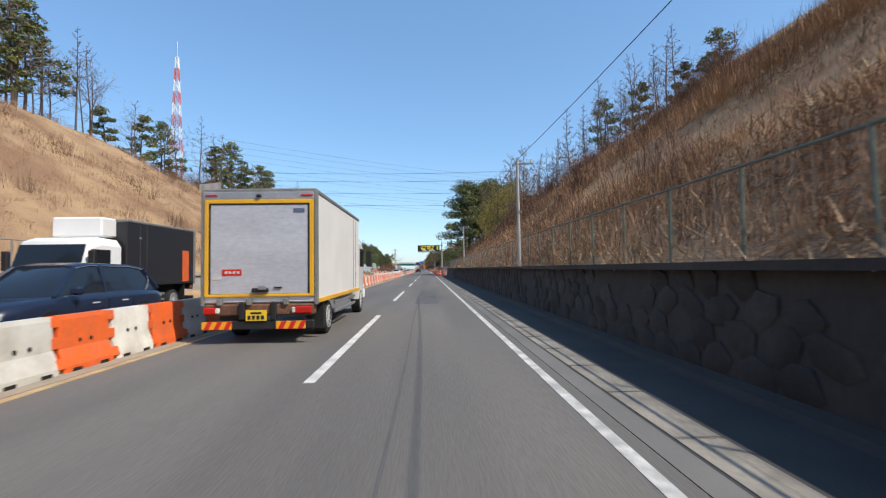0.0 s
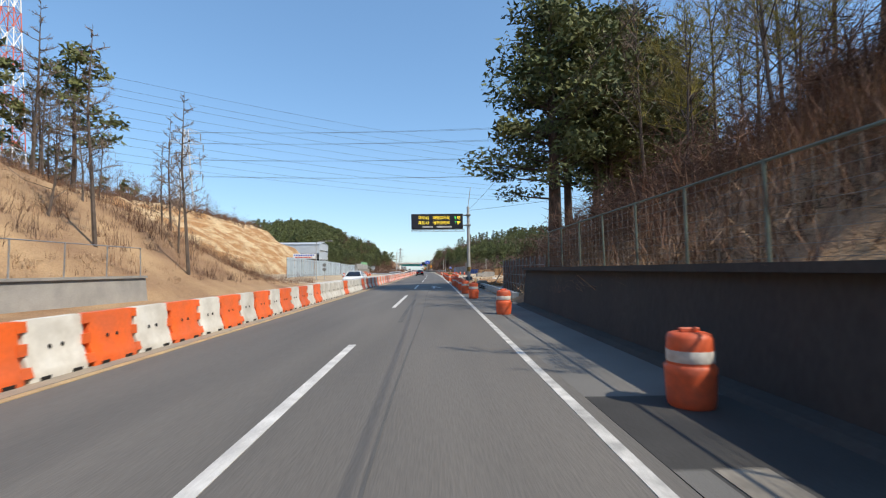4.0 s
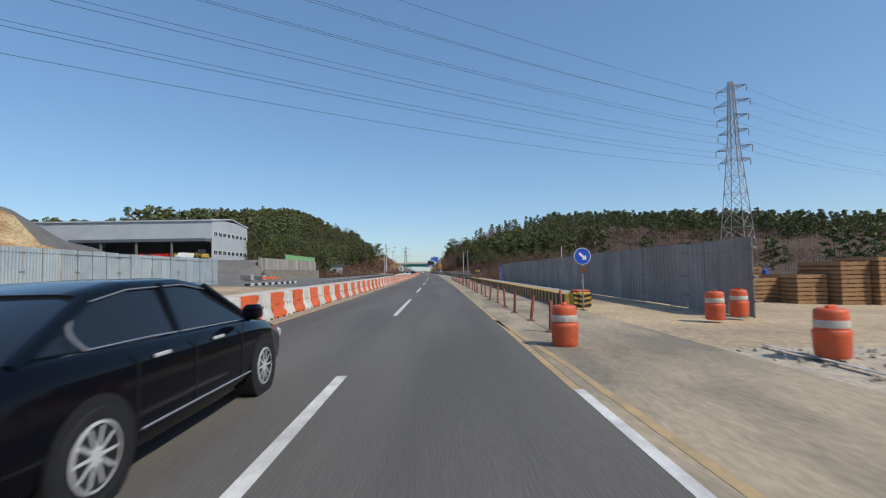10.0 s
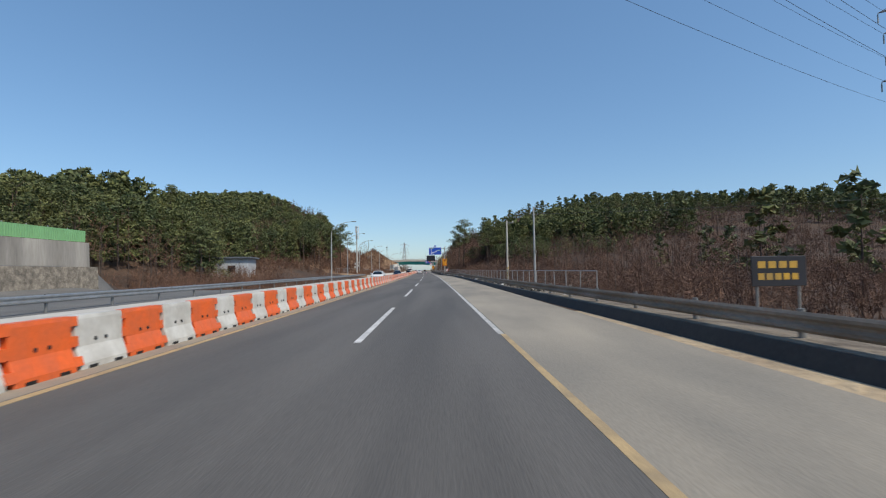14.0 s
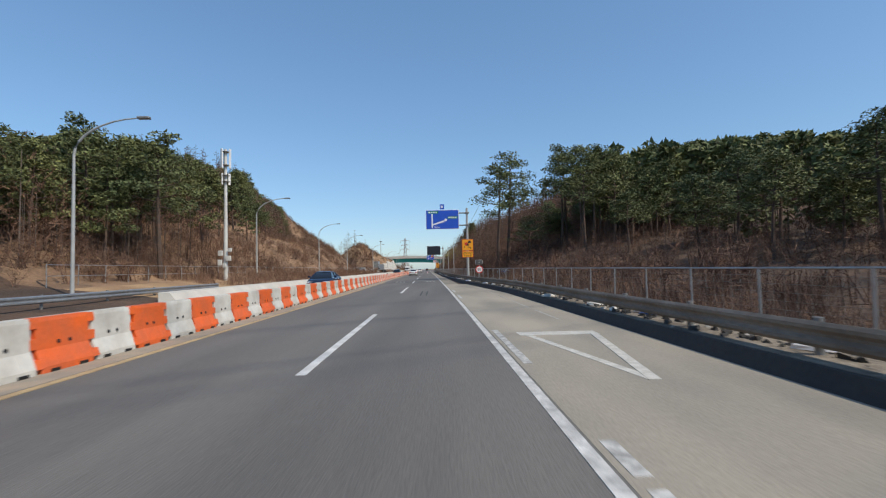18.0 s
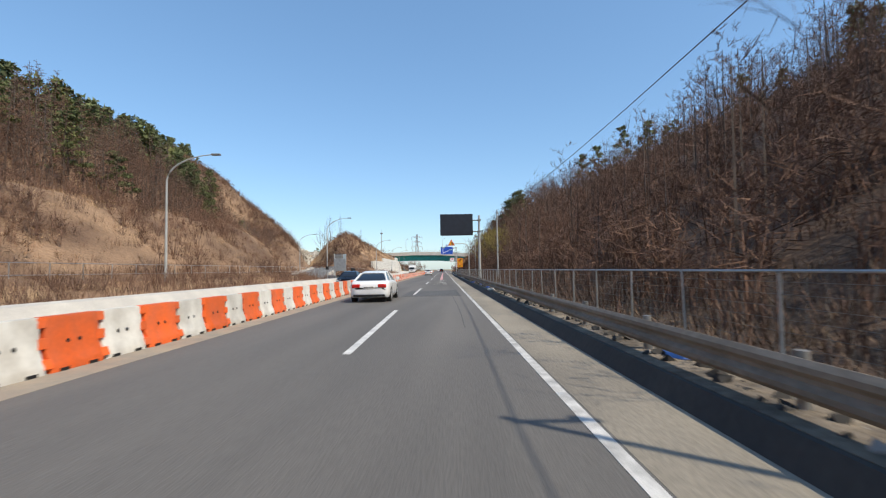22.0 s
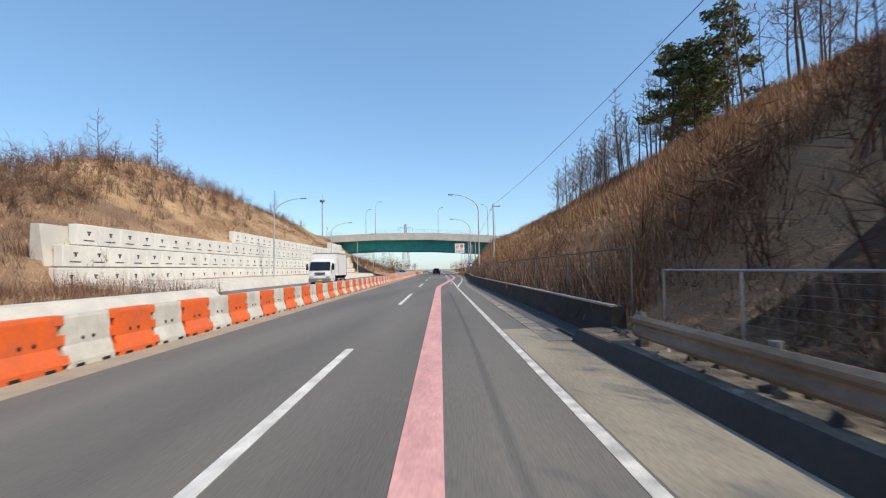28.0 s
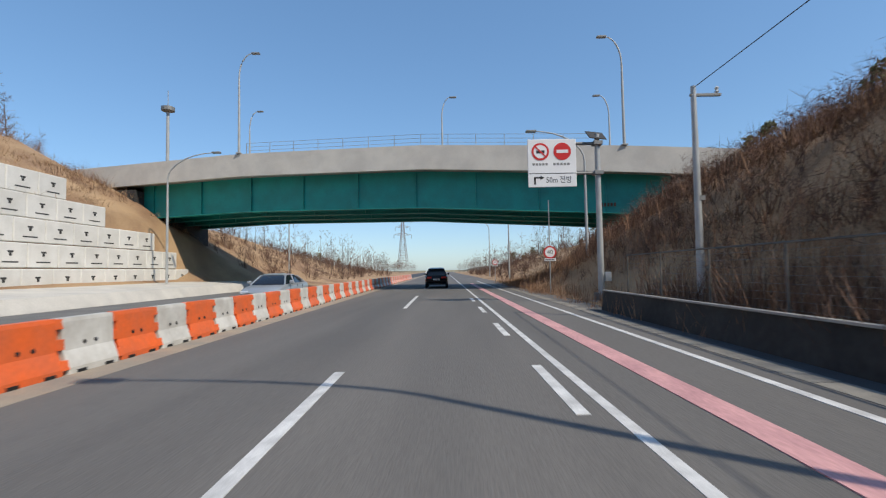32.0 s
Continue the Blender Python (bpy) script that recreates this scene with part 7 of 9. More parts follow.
t = thing("site_van", "small white van parked under the canopy", "van")
part("body", Geo().loft([[(x, y, z) for x, z in ((-.8, .35), (.8, .35), (.85, 1.1), (.72, h_), (-.72, h_), (-.85, 1.1))] for y, h_ in ((-2.2, 1.9), (1.0, 1.95), (1.6, 1.4), (2.2, 1.1))]), P_VAN, t, smooth=30)
part("windscreen", Geo().add([(-.68, 1.05, 1.88), (.68, 1.05, 1.88), (.72, 1.63, 1.36), (-.72, 1.63, 1.36)], [(0, 1, 2, 3)]), GLASS, t)
for x in (-.8, .8):
    for y in (-1.4, 1.4):
        part("tyre", Geo().tube([(x - .1, y, .33), (x + .1, y, .33)], .33, 14), RUBBER, t)
put(t, 294.5, -55.5, Z0, 170)
bn = thing("fence_banner", "white cloth banner with blue lettering on the mesh fence", "banner")
part("cloth", Geo().cbox(-1.75, 1.75, -.012, .012, 0, .62, .004), WHITE, bn)
bars(-1.45, 1.45, .36, .56, 16, BLUE_SIGN, bn, -.018)
bars(-1.45, 1.3, .08, .28, 18, BLUE_SIGN, bn, -.018)
for x in (-1.8, 1.8):
    part("stake", Geo().tube([(x, .02, -.8), (x, .02, .75)], .025, 6), STEEL_DULL, bn)
put(bn, 399.6, 12.6, .75, -16)

# ---- vehicles ----
def paint(name, c, rough=.25, metal=0.0):
    m = mat(name, c, rough, metal, var=.03, scale=.8, bump=0, spec=.35)
    m.node_tree.nodes["Principled BSDF"].inputs["Coat Weight"].default_value = .15
    m.node_tree.nodes["Principled BSDF"].inputs["Coat Roughness"].default_value = .06
    return m


P_BLACK = paint("black_car_paint", (.003, .0035, .006), .12)
P_BLACK.node_tree.nodes["Principled BSDF"].inputs["Specular IOR Level"].default_value = .2
P_BLACK.node_tree.nodes["Principled BSDF"].inputs["Coat Weight"].default_value = 0
P_WHITE = paint("white_car_paint", (.74, .75, .75))
P_BLUE = paint("dark_blue_car_paint", (.012, .02, .045))
P_SILVER = paint("silver_car_paint", (.42, .44, .45), .3, .5)
TAIL = mat("tail_light", (.5, .015, .01), .15, var=.1, bump=0)
HEAD = mat("head_light", (.7, .72, .75), .1, .3, var=.1, bump=0)
PLATE = mat("number_plate", (.75, .75, .73), .5, var=.03, bump=0)
PLATE_Y = mat("yellow_plate", (.75, .5, .03), .5, var=.03, bump=0)
RIM = mat("alloy_rim", (.62, .63, .64), .35, .2, var=.05, bump=0)
TRIM = mat("bright_trim", (.3, .31, .33), .35, .4, var=.05, bump=0)
DISH = mat("wheel_dish", (.035, .035, .037), .6, .3, var=.1, bump=0)


def wheel(x, y, r, w, parent, side):
    t = part("wheel", Geo().lathe([(r * .62, -w / 2 + .01), (r * .9, -w / 2), (r, -w / 2 + .03), (r, w / 2 - .03), (r * .9, w / 2), (r * .62, w / 2 - .01)], 24), RUBBER, parent, "black tyre", smooth=40)
    t.matrix_basis = pose(x, y, r, 0, 90 * side, 0)
    g = Geo().lathe([(r * .66, w / 2 - .03), (r * .66, w / 2), (r * .58, w / 2 + .005), (r * .56, w / 2 - .035), (.02, w / 2 - .06)], 24, caps=False)
    o = part("rim", g, DISH, t, "dark wheel dish", smooth=40)
    part("rim_edge", Geo().lathe([(r * .66, w / 2 - .02), (r * .665, w / 2 + .004), (r * .61, w / 2 + .008), (r * .6, w / 2 - .02)], 24, caps=False), RIM, t, "silver rim edge", smooth=40)
    g = Geo()
    for i in range(10):
        g.cbox(-.016, .016, .05, r * .61, w / 2 - .04, w / 2 - .002, .006, pose(0, 0, 0, 0, 0, i * 36))
    g.lathe([(.07, w / 2 - .045), (.07, w / 2 - .005), (.04, w / 2)], 12)
    part("spoke_wheel", g, RIM, t)
    return t


def ring(y, w, zb, zt, tuck=.08):
    """Cross section of the lower body, round at the sill and the shoulder."""
    pts = [(w - tuck, zb), (w - .02, zb + .1), (w, zb + .26), (w - .005, zt - .16), (w - .05, zt - .04), (w - .14, zt)]
    return [(x, y, z) for x, z in pts] + [(-x, y, z) for x, z in reversed(pts)]


def car(kind, color, label, plate_bars=True):
    """A car that faces +y. kind: sedan or suv."""
    t = thing({"sedan": "sedan", "suv": "suv"}[kind], label, "car", "cars on the road")
    if kind == "sedan":
        L, W, r, wb = 4.93, .93, .34, 2.9
        # y from rear, half width, bottom, top
        body = [(-2.46, .62, .45, .78), (-2.42, .8, .32, .92), (-2.25, .89, .24, .99), (-1.8, W, .22, 1.02), (-.9, W, .2, 1.0), (.4, W, .2, .98), (1.1, W, .22, .96), (1.7, .92, .22, .9), (2.2, .86, .24, .8), (2.42, .72, .3, .68), (2.47, .5, .38, .58)]
        cab = [(-1.95, .72, 1.0, 1.0), (-1.15, .7, .99, 1.36), (-.7, .69, .99, 1.44), (.1, .7, .98, 1.46), (.55, .7, .97, 1.4), (1.25, .74, .95, .97)]
        roof = (-.95, .5)
    else:
        L, W, r, wb = 4.8, .96, .37, 2.85
        body = [(-2.4, .75, .5, .9), (-2.36, .88, .36, 1.02), (-2.1, .93, .28, 1.08), (-1.5, W, .26, 1.1), (.4, W, .26, 1.08), (1.1, W, .28, 1.06), (1.8, .93, .28, 1.0), (2.2, .88, .3, .92), (2.38, .74, .36, .8), (2.42, .55, .45, .7)]
        cab = [(-2.25, .76, 1.05, 1.1), (-1.95, .74, 1.06, 1.62), (-1.4, .72, 1.06, 1.7), (0, .73, 1.06, 1.72), (.4, .73, 1.06, 1.66), (1.2, .78, 1.04, 1.06)]
        roof = (-1.95, .35)
    part("body", Geo().loft([ring(y, w, b, tp) for y, w, b, tp in body]), color, t, smooth=50)
    # glasshouse
    g = Geo()
    g.loft([[(w * 1.1, y, zb), (w * (.82 if zt - zb > .2 else 1.08), y, zt - .03), (w * .6, y, zt), (-w * .6, y, zt), (-w * (.82 if zt - zb > .2 else 1.08), y, zt - .03), (-w * 1.1, y, zb)] for y, w, zb, zt in cab])
    part("glasshouse", g, GLASS, t, "dark tinted glass all round", smooth=35)
    up = [(y, w, zt) for y, w, zb, zt in cab if zt - zb > .25]
    g = Geo()
    g.loft([[(w * .86, y, zt - .05), (w * .8, y, zt + .0), (w * .55, y, zt + .018), (-w * .55, y, zt + .018), (-w * .8, y, zt + .0), (-w * .86, y, zt - .05)] for y, w, zt in up])
    part("roof", g, color, t, smooth=50)
    for sx in (-1, 1):
        g = Geo()
        c0, c1 = cab[0], cab[1]
        c2, c3 = cab[-2], cab[-1]
        m_ = cab[3]
        for p, q, w in (((sx * c0[1] * 1.09, c0[0], c0[3] - .02), (sx * c1[1] * .84, c1[0], c1[3] - .02), .05), ((sx * c2[1] * .84, c2[0], c2[3] - .02), (sx * c3[1] * 1.09, c3[0], c3[3] - .02), .04),
                        ((sx * m_[1] * 1.1, m_[0] - .35, m_[2]), (sx * m_[1] * .84, m_[0] - .35, m_[3] - .03), .03)):
            part("pillar", Geo().tube([p, q], w, 6), color, t)
        part("mirror", Geo().cbox(sx * (W - .02) - .1 + sx * .1, sx * (W - .02) + .1 + sx * .1, .78, .95, cab[-1][2] + .03, cab[-1][2] + .2, .04), color, t)
        part("sill_trim", Geo().tube([(sx * (W + .002), -1.0, .36), (sx * (W + .002), .98, .36)], .012, 5), TRIM, t, "bright sill strip")
        for y in (.2, -.75):
            part("door_handle", Geo().cbox(sx * (W + .004) - .012, sx * (W + .004) + .012, y - .1, y + .1, .86, .89, .005), RIM, t, "slim bright handle")
        for y in (-1.05, -.22, .78):
            part("door_gap", Geo().box(sx * W * 1.001 - .004, sx * W * 1.001 + .004, y - .006, y + .006, .35, .95), BLACK, t)
        part("window_trim", Geo().tube([(sx * cb[1] * (.86 if cb[3] - cb[2] > .2 else 1.1), cb[0] + (.25 if cb is cab[0] else -.1 if cb is cab[-1] else 0), max(cb[3] - .05, cb[2] + .02)) for cb in cab[1:-1]], .008, 5), TRIM, t, "bright trim above the windows")
        part("window_trim", Geo().tube([(sx * cab[0][1] * 1.12, cab[0][0] + .55, cab[0][2] + .01), (sx * cab[2][1] * 1.115, cab[2][0], cab[2][2] + .01), (sx * cab[-1][1] * 1.1, cab[-1][0] - .25, cab[-1][2] + .01)], .009, 5), TRIM, t, "bright trim below the windows")
        r0, r1 = (cab[0][0] + .55, cab[0][2] + .01, cab[0][1] * 1.12), (cab[1][0], max(cab[1][3] - .05, cab[1][2] + .02), cab[1][1] * .86)
        part("window_trim", Geo().tube([(sx * (r0[2] * (1 - k) + r1[2] * k), r0[0] + (r1[0] - r0[0]) * k - .16 * math.sin(math.pi * k), r0[1] + (r1[1] - r0[1]) * k) for k in np.linspace(0, 1, 7)], .011, 5), TRIM, t, "bright trim round the rear window")
        for y in (-wb / 2 - .02, wb / 2 - .02):
            g = Geo().tube([(sx * (W - .2), y, r), (sx * (W + .006), y, r)], r * 1.16, 24)
            part("wheel_arch", g, BLACK, t)
            wheel(sx * (W - .1), y, r, .22, t, sx)
        yb, yf = body[1][0], body[-2][0]
        part("tail_light", Geo().cbox(sx * .6 - .2, sx * .6 + .2, yb - .06, yb + .25, body[1][3] - .24, body[1][3] - .06, .04), TAIL, t, "red tail light")
        part("head_light", Geo().cbox(sx * .62 - .2, sx * .62 + .2, yf - .35, yf + .0, body[-2][3] - .12, body[-2][3] + .04, .04), HEAD, t, "clear head light")
    yb = body[0][0]
    pl = part("number_plate", Geo().cbox(-.26, .26, yb - .015, yb + .01, .66, .77, .004), PLATE, t, "white plate")
    g = Geo()
    for i in range(6):
        g.box(-.22 + i * .075, -.17 + i * .075, yb - .02, yb - .012, .685, .745)
    part("plate_bars", g, BLACK, pl)
    part("rear_bumper", Geo().cbox(-.75, .75, yb + .02, yb + .3, .28, .42, .04), BLACK, t)
    part("grille", Geo().cbox(-.42, .42, body[-1][0] - .06, body[-1][0] + .015, .42, .58, .02), BLACK, t)
    return t


put(car("sedan", P_BLACK, "glossy black sedan in the outer lane"), 191.75, -1.72)
put(car("sedan", P_WHITE, "white sedan with dark windows in the outer lane"), 452.0, -1.74)
put(car("sedan", P_WHITE, "white sedan driving ahead in the outer lane"), 546.4, -1.95)
put(car("suv", P_BLUE, "dark blue people carrier coming the other way"), 10.4, -6.5, 0, 180)
put(car("suv", P_WHITE, "white sport utility car coming the other way"), 29.5, -6.6, 0, 180)
put(car("sedan", P_WHITE, "white sedan with blue-tinted windows coming the other way"), 119.3, -6.4, 0, 180)
put(car("sedan", P_WHITE, "white sedan coming the other way past the guardrail"), 337.6, -6.7, 0, 180)
put(car("sedan", P_BLUE, "dark blue sedan coming the other way"), 382.3, -6.6, 0, 180)
put(car("sedan", P_BLACK, "black sedan coming the other way"), 470.8, -6.8, 0, 180)
put(car("sedan", P_SILVER, "silver sedan coming the other way under the bridge"), 662.5, -6.7, 0, 180)
put(car("suv", P_BLACK, "black sport utility car driving ahead in the lane"), 681, .9)
put(car("sedan", P_WHITE, "white sedan far ahead on the road"), 742, -1.6)


def box_truck(label, length, body_m, frame_m, rear_detail, group="trucks", hw=1.17, zb=1.05, zt=3.3):
    t = thing("box_truck", label, "truck", group)
    L = length
    part("cargo_box", Geo().cbox(-hw, hw, 0, L, zb, zt, .03), body_m, t)
    part("roof_rim", Geo().cbox(-hw - .02, hw + .02, -.02, L + .02, zt - .06, zt + .04, .02), STEEL_DULL, t)
    for x in (-1, 1):
        part("corner_post", Geo().cbox(x * hw - .035, x * hw + .035, -.035, .09, zb - .05, zt, .012), STEEL_DULL, t)
        part("skirt_rail", Geo().cbox(x * hw - .02, x * hw + .02, .1, L, zb - .03, zb + .07, .01), frame_m, t, "painted rail along the box")
        for y in (L - 1.15, L - .75):
            part("door_gap", Geo().box(x * hw - .006, x * hw + .006, y - .015, y + .015, zb + .1, zt - .1), TRIM_DARK, t)
        part("side_hinge", Geo().cbox(x * hw - .02, x * hw + .02, L - .82, L - .7, zb + .5, zb + .56, .005), STEEL, t)
        part("side_hinge", Geo().cbox(x * hw - .02, x * hw + .02, L - .82, L - .7, zt - .6, zt - .54, .005), STEEL, t)
    if rear_detail:
        part("header", Geo().cbox(-hw + .03, hw - .03, -.035, .02, zt - .19, zt - .03, .01), HEADER, t, "grey metal header above the door")
        for x in (-.98, .98):
            part("marker_lamp", Geo().cbox(x - .12, x + .12, -.055, -.03, zt - .125, zt - .09, .006), TAIL, t)
        part("rear_camera", Geo().cbox(-.05, .05, -.1, -.03, zt - .15, zt - .09, .015), BLACK, t)
        g = Geo()
        for x in (-1, 1):
            g.cbox(x * (hw - .085) - .042, x * (hw - .085) + .042, -.05, -.01, zb + .13, zt - .19, .008)
        g.cbox(-hw + .127, hw - .127, -.05, -.01, zt - .275, zt - .19, .008)
        g.cbox(-hw + .127, hw - .127, -.05, -.01, zb + .13, zb + .185, .008)
        part("yellow_frame", g, TRUCK_YELLOW, t, "yellow painted door frame")
        g = Geo()
        for x in (-1, 1):
            g.box(x * (hw - .145) - .016, x * (hw - .145) + .016, -.04, -.012, zb + .19, zt - .28)
        g.box(-hw + .13, hw - .13, -.041, -.011, zt - .3, zt - .277)
        part("door_seal", g, BLACK, t)
        door = part("roller_door", Geo().cbox(-hw + .16, hw - .16, -.03, -.005, zb + .19, zt - .3, .008), DOOR_SILVER, t, "dusty silver rear door")
        part("sticker", Geo().box(-.76, -.36, -.037, -.031, zb + .57, zb + .7), RED, door, "red sticker")
        g = Geo()
        for k in range(4):
            g.box(-.7 + k * .08, -.645 + k * .08, -.0395, -.0375, zb + .61, zb + .66)
        part("sticker_bars", g, OFFWHITE, door)
        part("sticker", Geo().box(-.97, -.77, -.037, -.031, zb + .49, zb + .58), OFFWHITE, door, "white sticker")
        part("sticker", Geo().box(.7, .93, -.037, -.031, zt - .47, zt - .38), SIGN_DARK, door, "small dark sticker")
        part("latch", Geo().cbox(-.14, .2, -.1, -.028, zb + .22, zb + .31, .02), BLACK, t)
        part("latch_bar", Geo().cbox(.0, .16, -.13, -.06, zb + .27, zb + .36, .015), STEEL, t)
        part("latch_bar", Geo().cbox(.3, .46, -.06, -.028, zb + .3, zb + .33, .006), BLACK, t)
        for x0 in (-1.14, .36):
            pl_ = part("marker_plate", Geo().cbox(x0, x0 + .6, -.09, -.07, .31, .47, .004), YELLOW_SIGN, t)
            g = Geo()
            for i in range(3):
                x = x0 + .04 + i * .2
                g.add([(x, -.094, .31), (x + .1, -.094, .31), (x + .18, -.094, .47), (x + .08, -.094, .47)], [(0, 1, 2, 3)])
            part("marker_stripes", g, RED, pl_)
        for x in (-.34, .3):
            part("plate_bracket", Geo().cbox(x - .06, x + .06, -.09, .02, .5, .86, .02), BLACK, t)
        for x, dx in ((-.98, .14), (.9, .18)):
            part("tail_light", Geo().cbox(x - dx, x + dx, -.085, -.02, .62, .76, .02), TAIL, t, "red tail light")
            part("reverse_light", Geo().cbox(x + (dx if x < 0 else -dx) - .045, x + (dx if x < 0 else -dx) + .045, -.09, -.02, .63, .75, .02), OFFWHITE, t)
        for x in (-.8, -.2, .55):
            part("hinge_block", Geo().cbox(x - .05, x + .05, -.09, .02, zb - .04, zb + .1, .012), STEEL_DULL, t)
    else:
        for x in (-.85, .85):
            part("tail_light", Geo().cbox(x - .24, x + .24, -.07, -.02, .76, .92, .02), TAIL, t)
    part("chassis", Geo().cbox(-.5, .5, .0, L + 1.9, .62, zb, .03), BLACK, t)
    part("crossbeam", Geo().cbox(-1.12, 1.12, -.04, .2, zb - .26, zb - .02, .03), RUST, t, "rusty rear beam")
    part("underrun_bar", Geo().cbox(-1.12, 1.12, -.06, .04, .3, .48, .02), BLACK, t)
    pl_ = part("number_plate", Geo().cbox(-.25, .17, -.1, -.07, .48, .7, .005), PLATE_Y, t, "yellow plate")
    g = Geo()
    g.box(-.15, .07, -.104, -.1, .62, .66)
    for i in range(4):
        g.box(-.21 + i * .09, -.15 + i * .09, -.104, -.1, .51, .59)
    part("plate_bars", g, BLACK, pl_)
    part("cab", Geo().loft([[(x, y, z) for x, z in ((-w, .5), (w, .5), (w, h_ - .25), (w - .15, h_), (-w + .15, h_), (-w, h_ - .25))] for y, w, h_ in ((L + .15, 1.08, 2.6), (L + 1.1, 1.1, 2.65), (L + 1.6, 1.08, 2.5), (L + 1.95, 1.04, 1.5), (L + 2.0, 1.0, .9))]), body_m if not rear_detail else P_WHITE, t, smooth=30)
    g = Geo()
    g.add([(-.98, L + 1.63, 2.38), (.98, L + 1.63, 2.38), (1.0, L + 1.93, 1.55), (-1.0, L + 1.93, 1.55), (-.98, L + 1.66, 2.4), (.98, L + 1.66, 2.4), (1.0, L + 1.97, 1.55), (-1.0, L + 1.97, 1.55)], [(0, 1, 2, 3), (7, 6, 5, 4), (0, 4, 5, 1), (2, 6, 7, 3)])
    part("windscreen", g, GLASS, t)
    for k in range(3):
        part("grille_bar", Geo().cbox(-.5, .5, L + 1.93, L + 2.01, 1.08 + k * .11, 1.14 + k * .11, .01), BLACK, t)
    part("front_bumper", Geo().cbox(-1.08, 1.08, L + 1.85, L + 2.08, .42, .8, .05), WHITE if rear_detail else STEEL_DULL, t)
    part("front_plate", Geo().cbox(-.24, .24, L + 2.07, L + 2.095, .5, .66, .004), PLATE_Y, t, "yellow plate")
    for sx in (-1, 1):
        part("head_light", Geo().cbox(sx * .8 - .2, sx * .8 + .2, L + 1.86, L + 2.03, .82, 1.02, .04), HEAD, t, "clear head light")
        part("wiper", Geo().tube([(sx * .1, L + 1.99, 1.56), (sx * .1 + .6, L + 1.92, 1.78)], .012, 5), BLACK, t)
        part("side_window", Geo().cbox(sx * 1.09 - .02, sx * 1.09 + .02, L + .7, L + 1.55, 1.6, 2.25, .01), GLASS, t)
        part("side_guard", Geo().cbox(sx * 1.1 - .03, sx * 1.1 + .03, 2.2, L - .6, .42, .5, .01), STEEL, t)
        part("side_guard", Geo().cbox(sx * 1.1 - .03, sx * 1.1 + .03, 2.2, L - .6, .64, .72, .01), STEEL, t)
        part("mirror", Geo().cbox(sx * 1.28 - .1, sx * 1.28 + .1, L + 1.7, L + 1.85, 1.6, 2.2, .03), BLACK, t)
        part("mudguard", Geo().cbox(sx * .95 - .2, sx * .95 + .2, .75, .8, .2, zb - .02, .01), BLACK, t)
        for y in (1.5, L + .9):
            wheel(sx * .95, y, .4, .3, t, sx)
    return t


HEADER = mat("header_metal", (.36, .38, .41), .45, .35, var=.1, scale=2, other=(.28, .3, .33))
TRUCK_YELLOW = mat("truck_yellow", (.78, .42, .02), .45, var=.06, scale=2, other=(.66, .35, .03))
TRIM_DARK = mat("dark_gap", (.06, .06, .065), .7)
SIGN_DARK = mat("dark_sticker", (.1, .13, .2), .5)
DOOR_SILVER = mat("dusty_silver_door", (.56, .58, .62), .42, .3, var=.1, scale=.7, fine=8, bump=0.0, other=(.47, .49, .53), stretch=(1, 1, 3))
put(box_truck("white box truck with a dusty grey rear door", 6.0, WHITE, TRUCK_YELLOW, True, "trucks", 1.16, .84, 3.18), 9.75, -1.93)
t = box_truck("delivery truck with a black printed box and white cab", 4.6, mat("black_box", (.02, .02, .024), .4, var=.05), BLACK, False)
for c in t.children:
    if c.name.startswith("cab"):
        c.data.materials[0] = WHITE
part("cooling_unit", Geo().cbox(-.8, .8, 4.5, 5.3, 2.7, 3.35, .05), WHITE, t)
part("side_sticker", Geo().box(-1.19, -1.175, .5, 1.0, 1.1, 2.4), ORANGE, t)
part("side_sticker", Geo().box(1.175, 1.19, .4, 1.2, 1.1, 1.7), ORANGE, t)
bars(-.7, .9, 2.2, 2.35, 8, WHITE, t, 1.0)
put(t, 20.8, -9.9, 0, 180)
put(box_truck("large white box truck coming the other way", 5.2, WHITE, WHITE, False), 609.2, -10.0, 0, 180)

# ---- trees and grass ----
rng = np.random.default_rng(5)


def quads(n, center, radii, size, flat=.6, asp=.42):
    """Random small leaf faces within an ellipsoid: n x 3 corners."""
    u = rng.normal(size=(n, 3))
    u /= np.linalg.norm(u, axis=1)[:, None]
    c = np.array(center) + u * (rng.random(n) ** .4)[:, None] * np.array(radii)
    a = rng.normal(size=(n, 3))
    a[:, 2] *= flat
    a /= np.linalg.norm(a, axis=1)[:, None]
    b = np.cross(a, rng.normal(size=(n, 3)))
    b /= np.linalg.norm(b, axis=1)[:, None]
    s = size * rng.uniform(.6, 1.3, n)[:, None]
    return np.stack([c - a * s - b * s * asp, c + a * s - b * s * asp, c + b * s * asp * 1.4], 1)


def fast_mesh(name, co, counts, material, smooth=False):
    """A mesh from corner coordinates: co (n, k, 3) with k corners a face."""
    co = np.asarray(co, dtype=np.float32)
    n, k, _ = co.shape
    me = bpy.data.meshes.new(name)
    me.vertices.add(n * k)
    me.vertices.foreach_set("co", co.reshape(-1))
    me.loops.add(n * k)
    me.loops.foreach_set("vertex_index", np.arange(n * k, dtype=np.int32))
    me.polygons.add(n)
    me.polygons.foreach_set("loop_start", np.arange(0, n * k, k, dtype=np.int32))
    me.materials.append(material)
    me.update(calc_edges=True)
    return me


def faces_of(g):
    """Quads of a Geo as corner coordinates."""
    v = np.array(g.v)
    return np.stack([v[list(f)] for f in g.f if len(f) == 4])


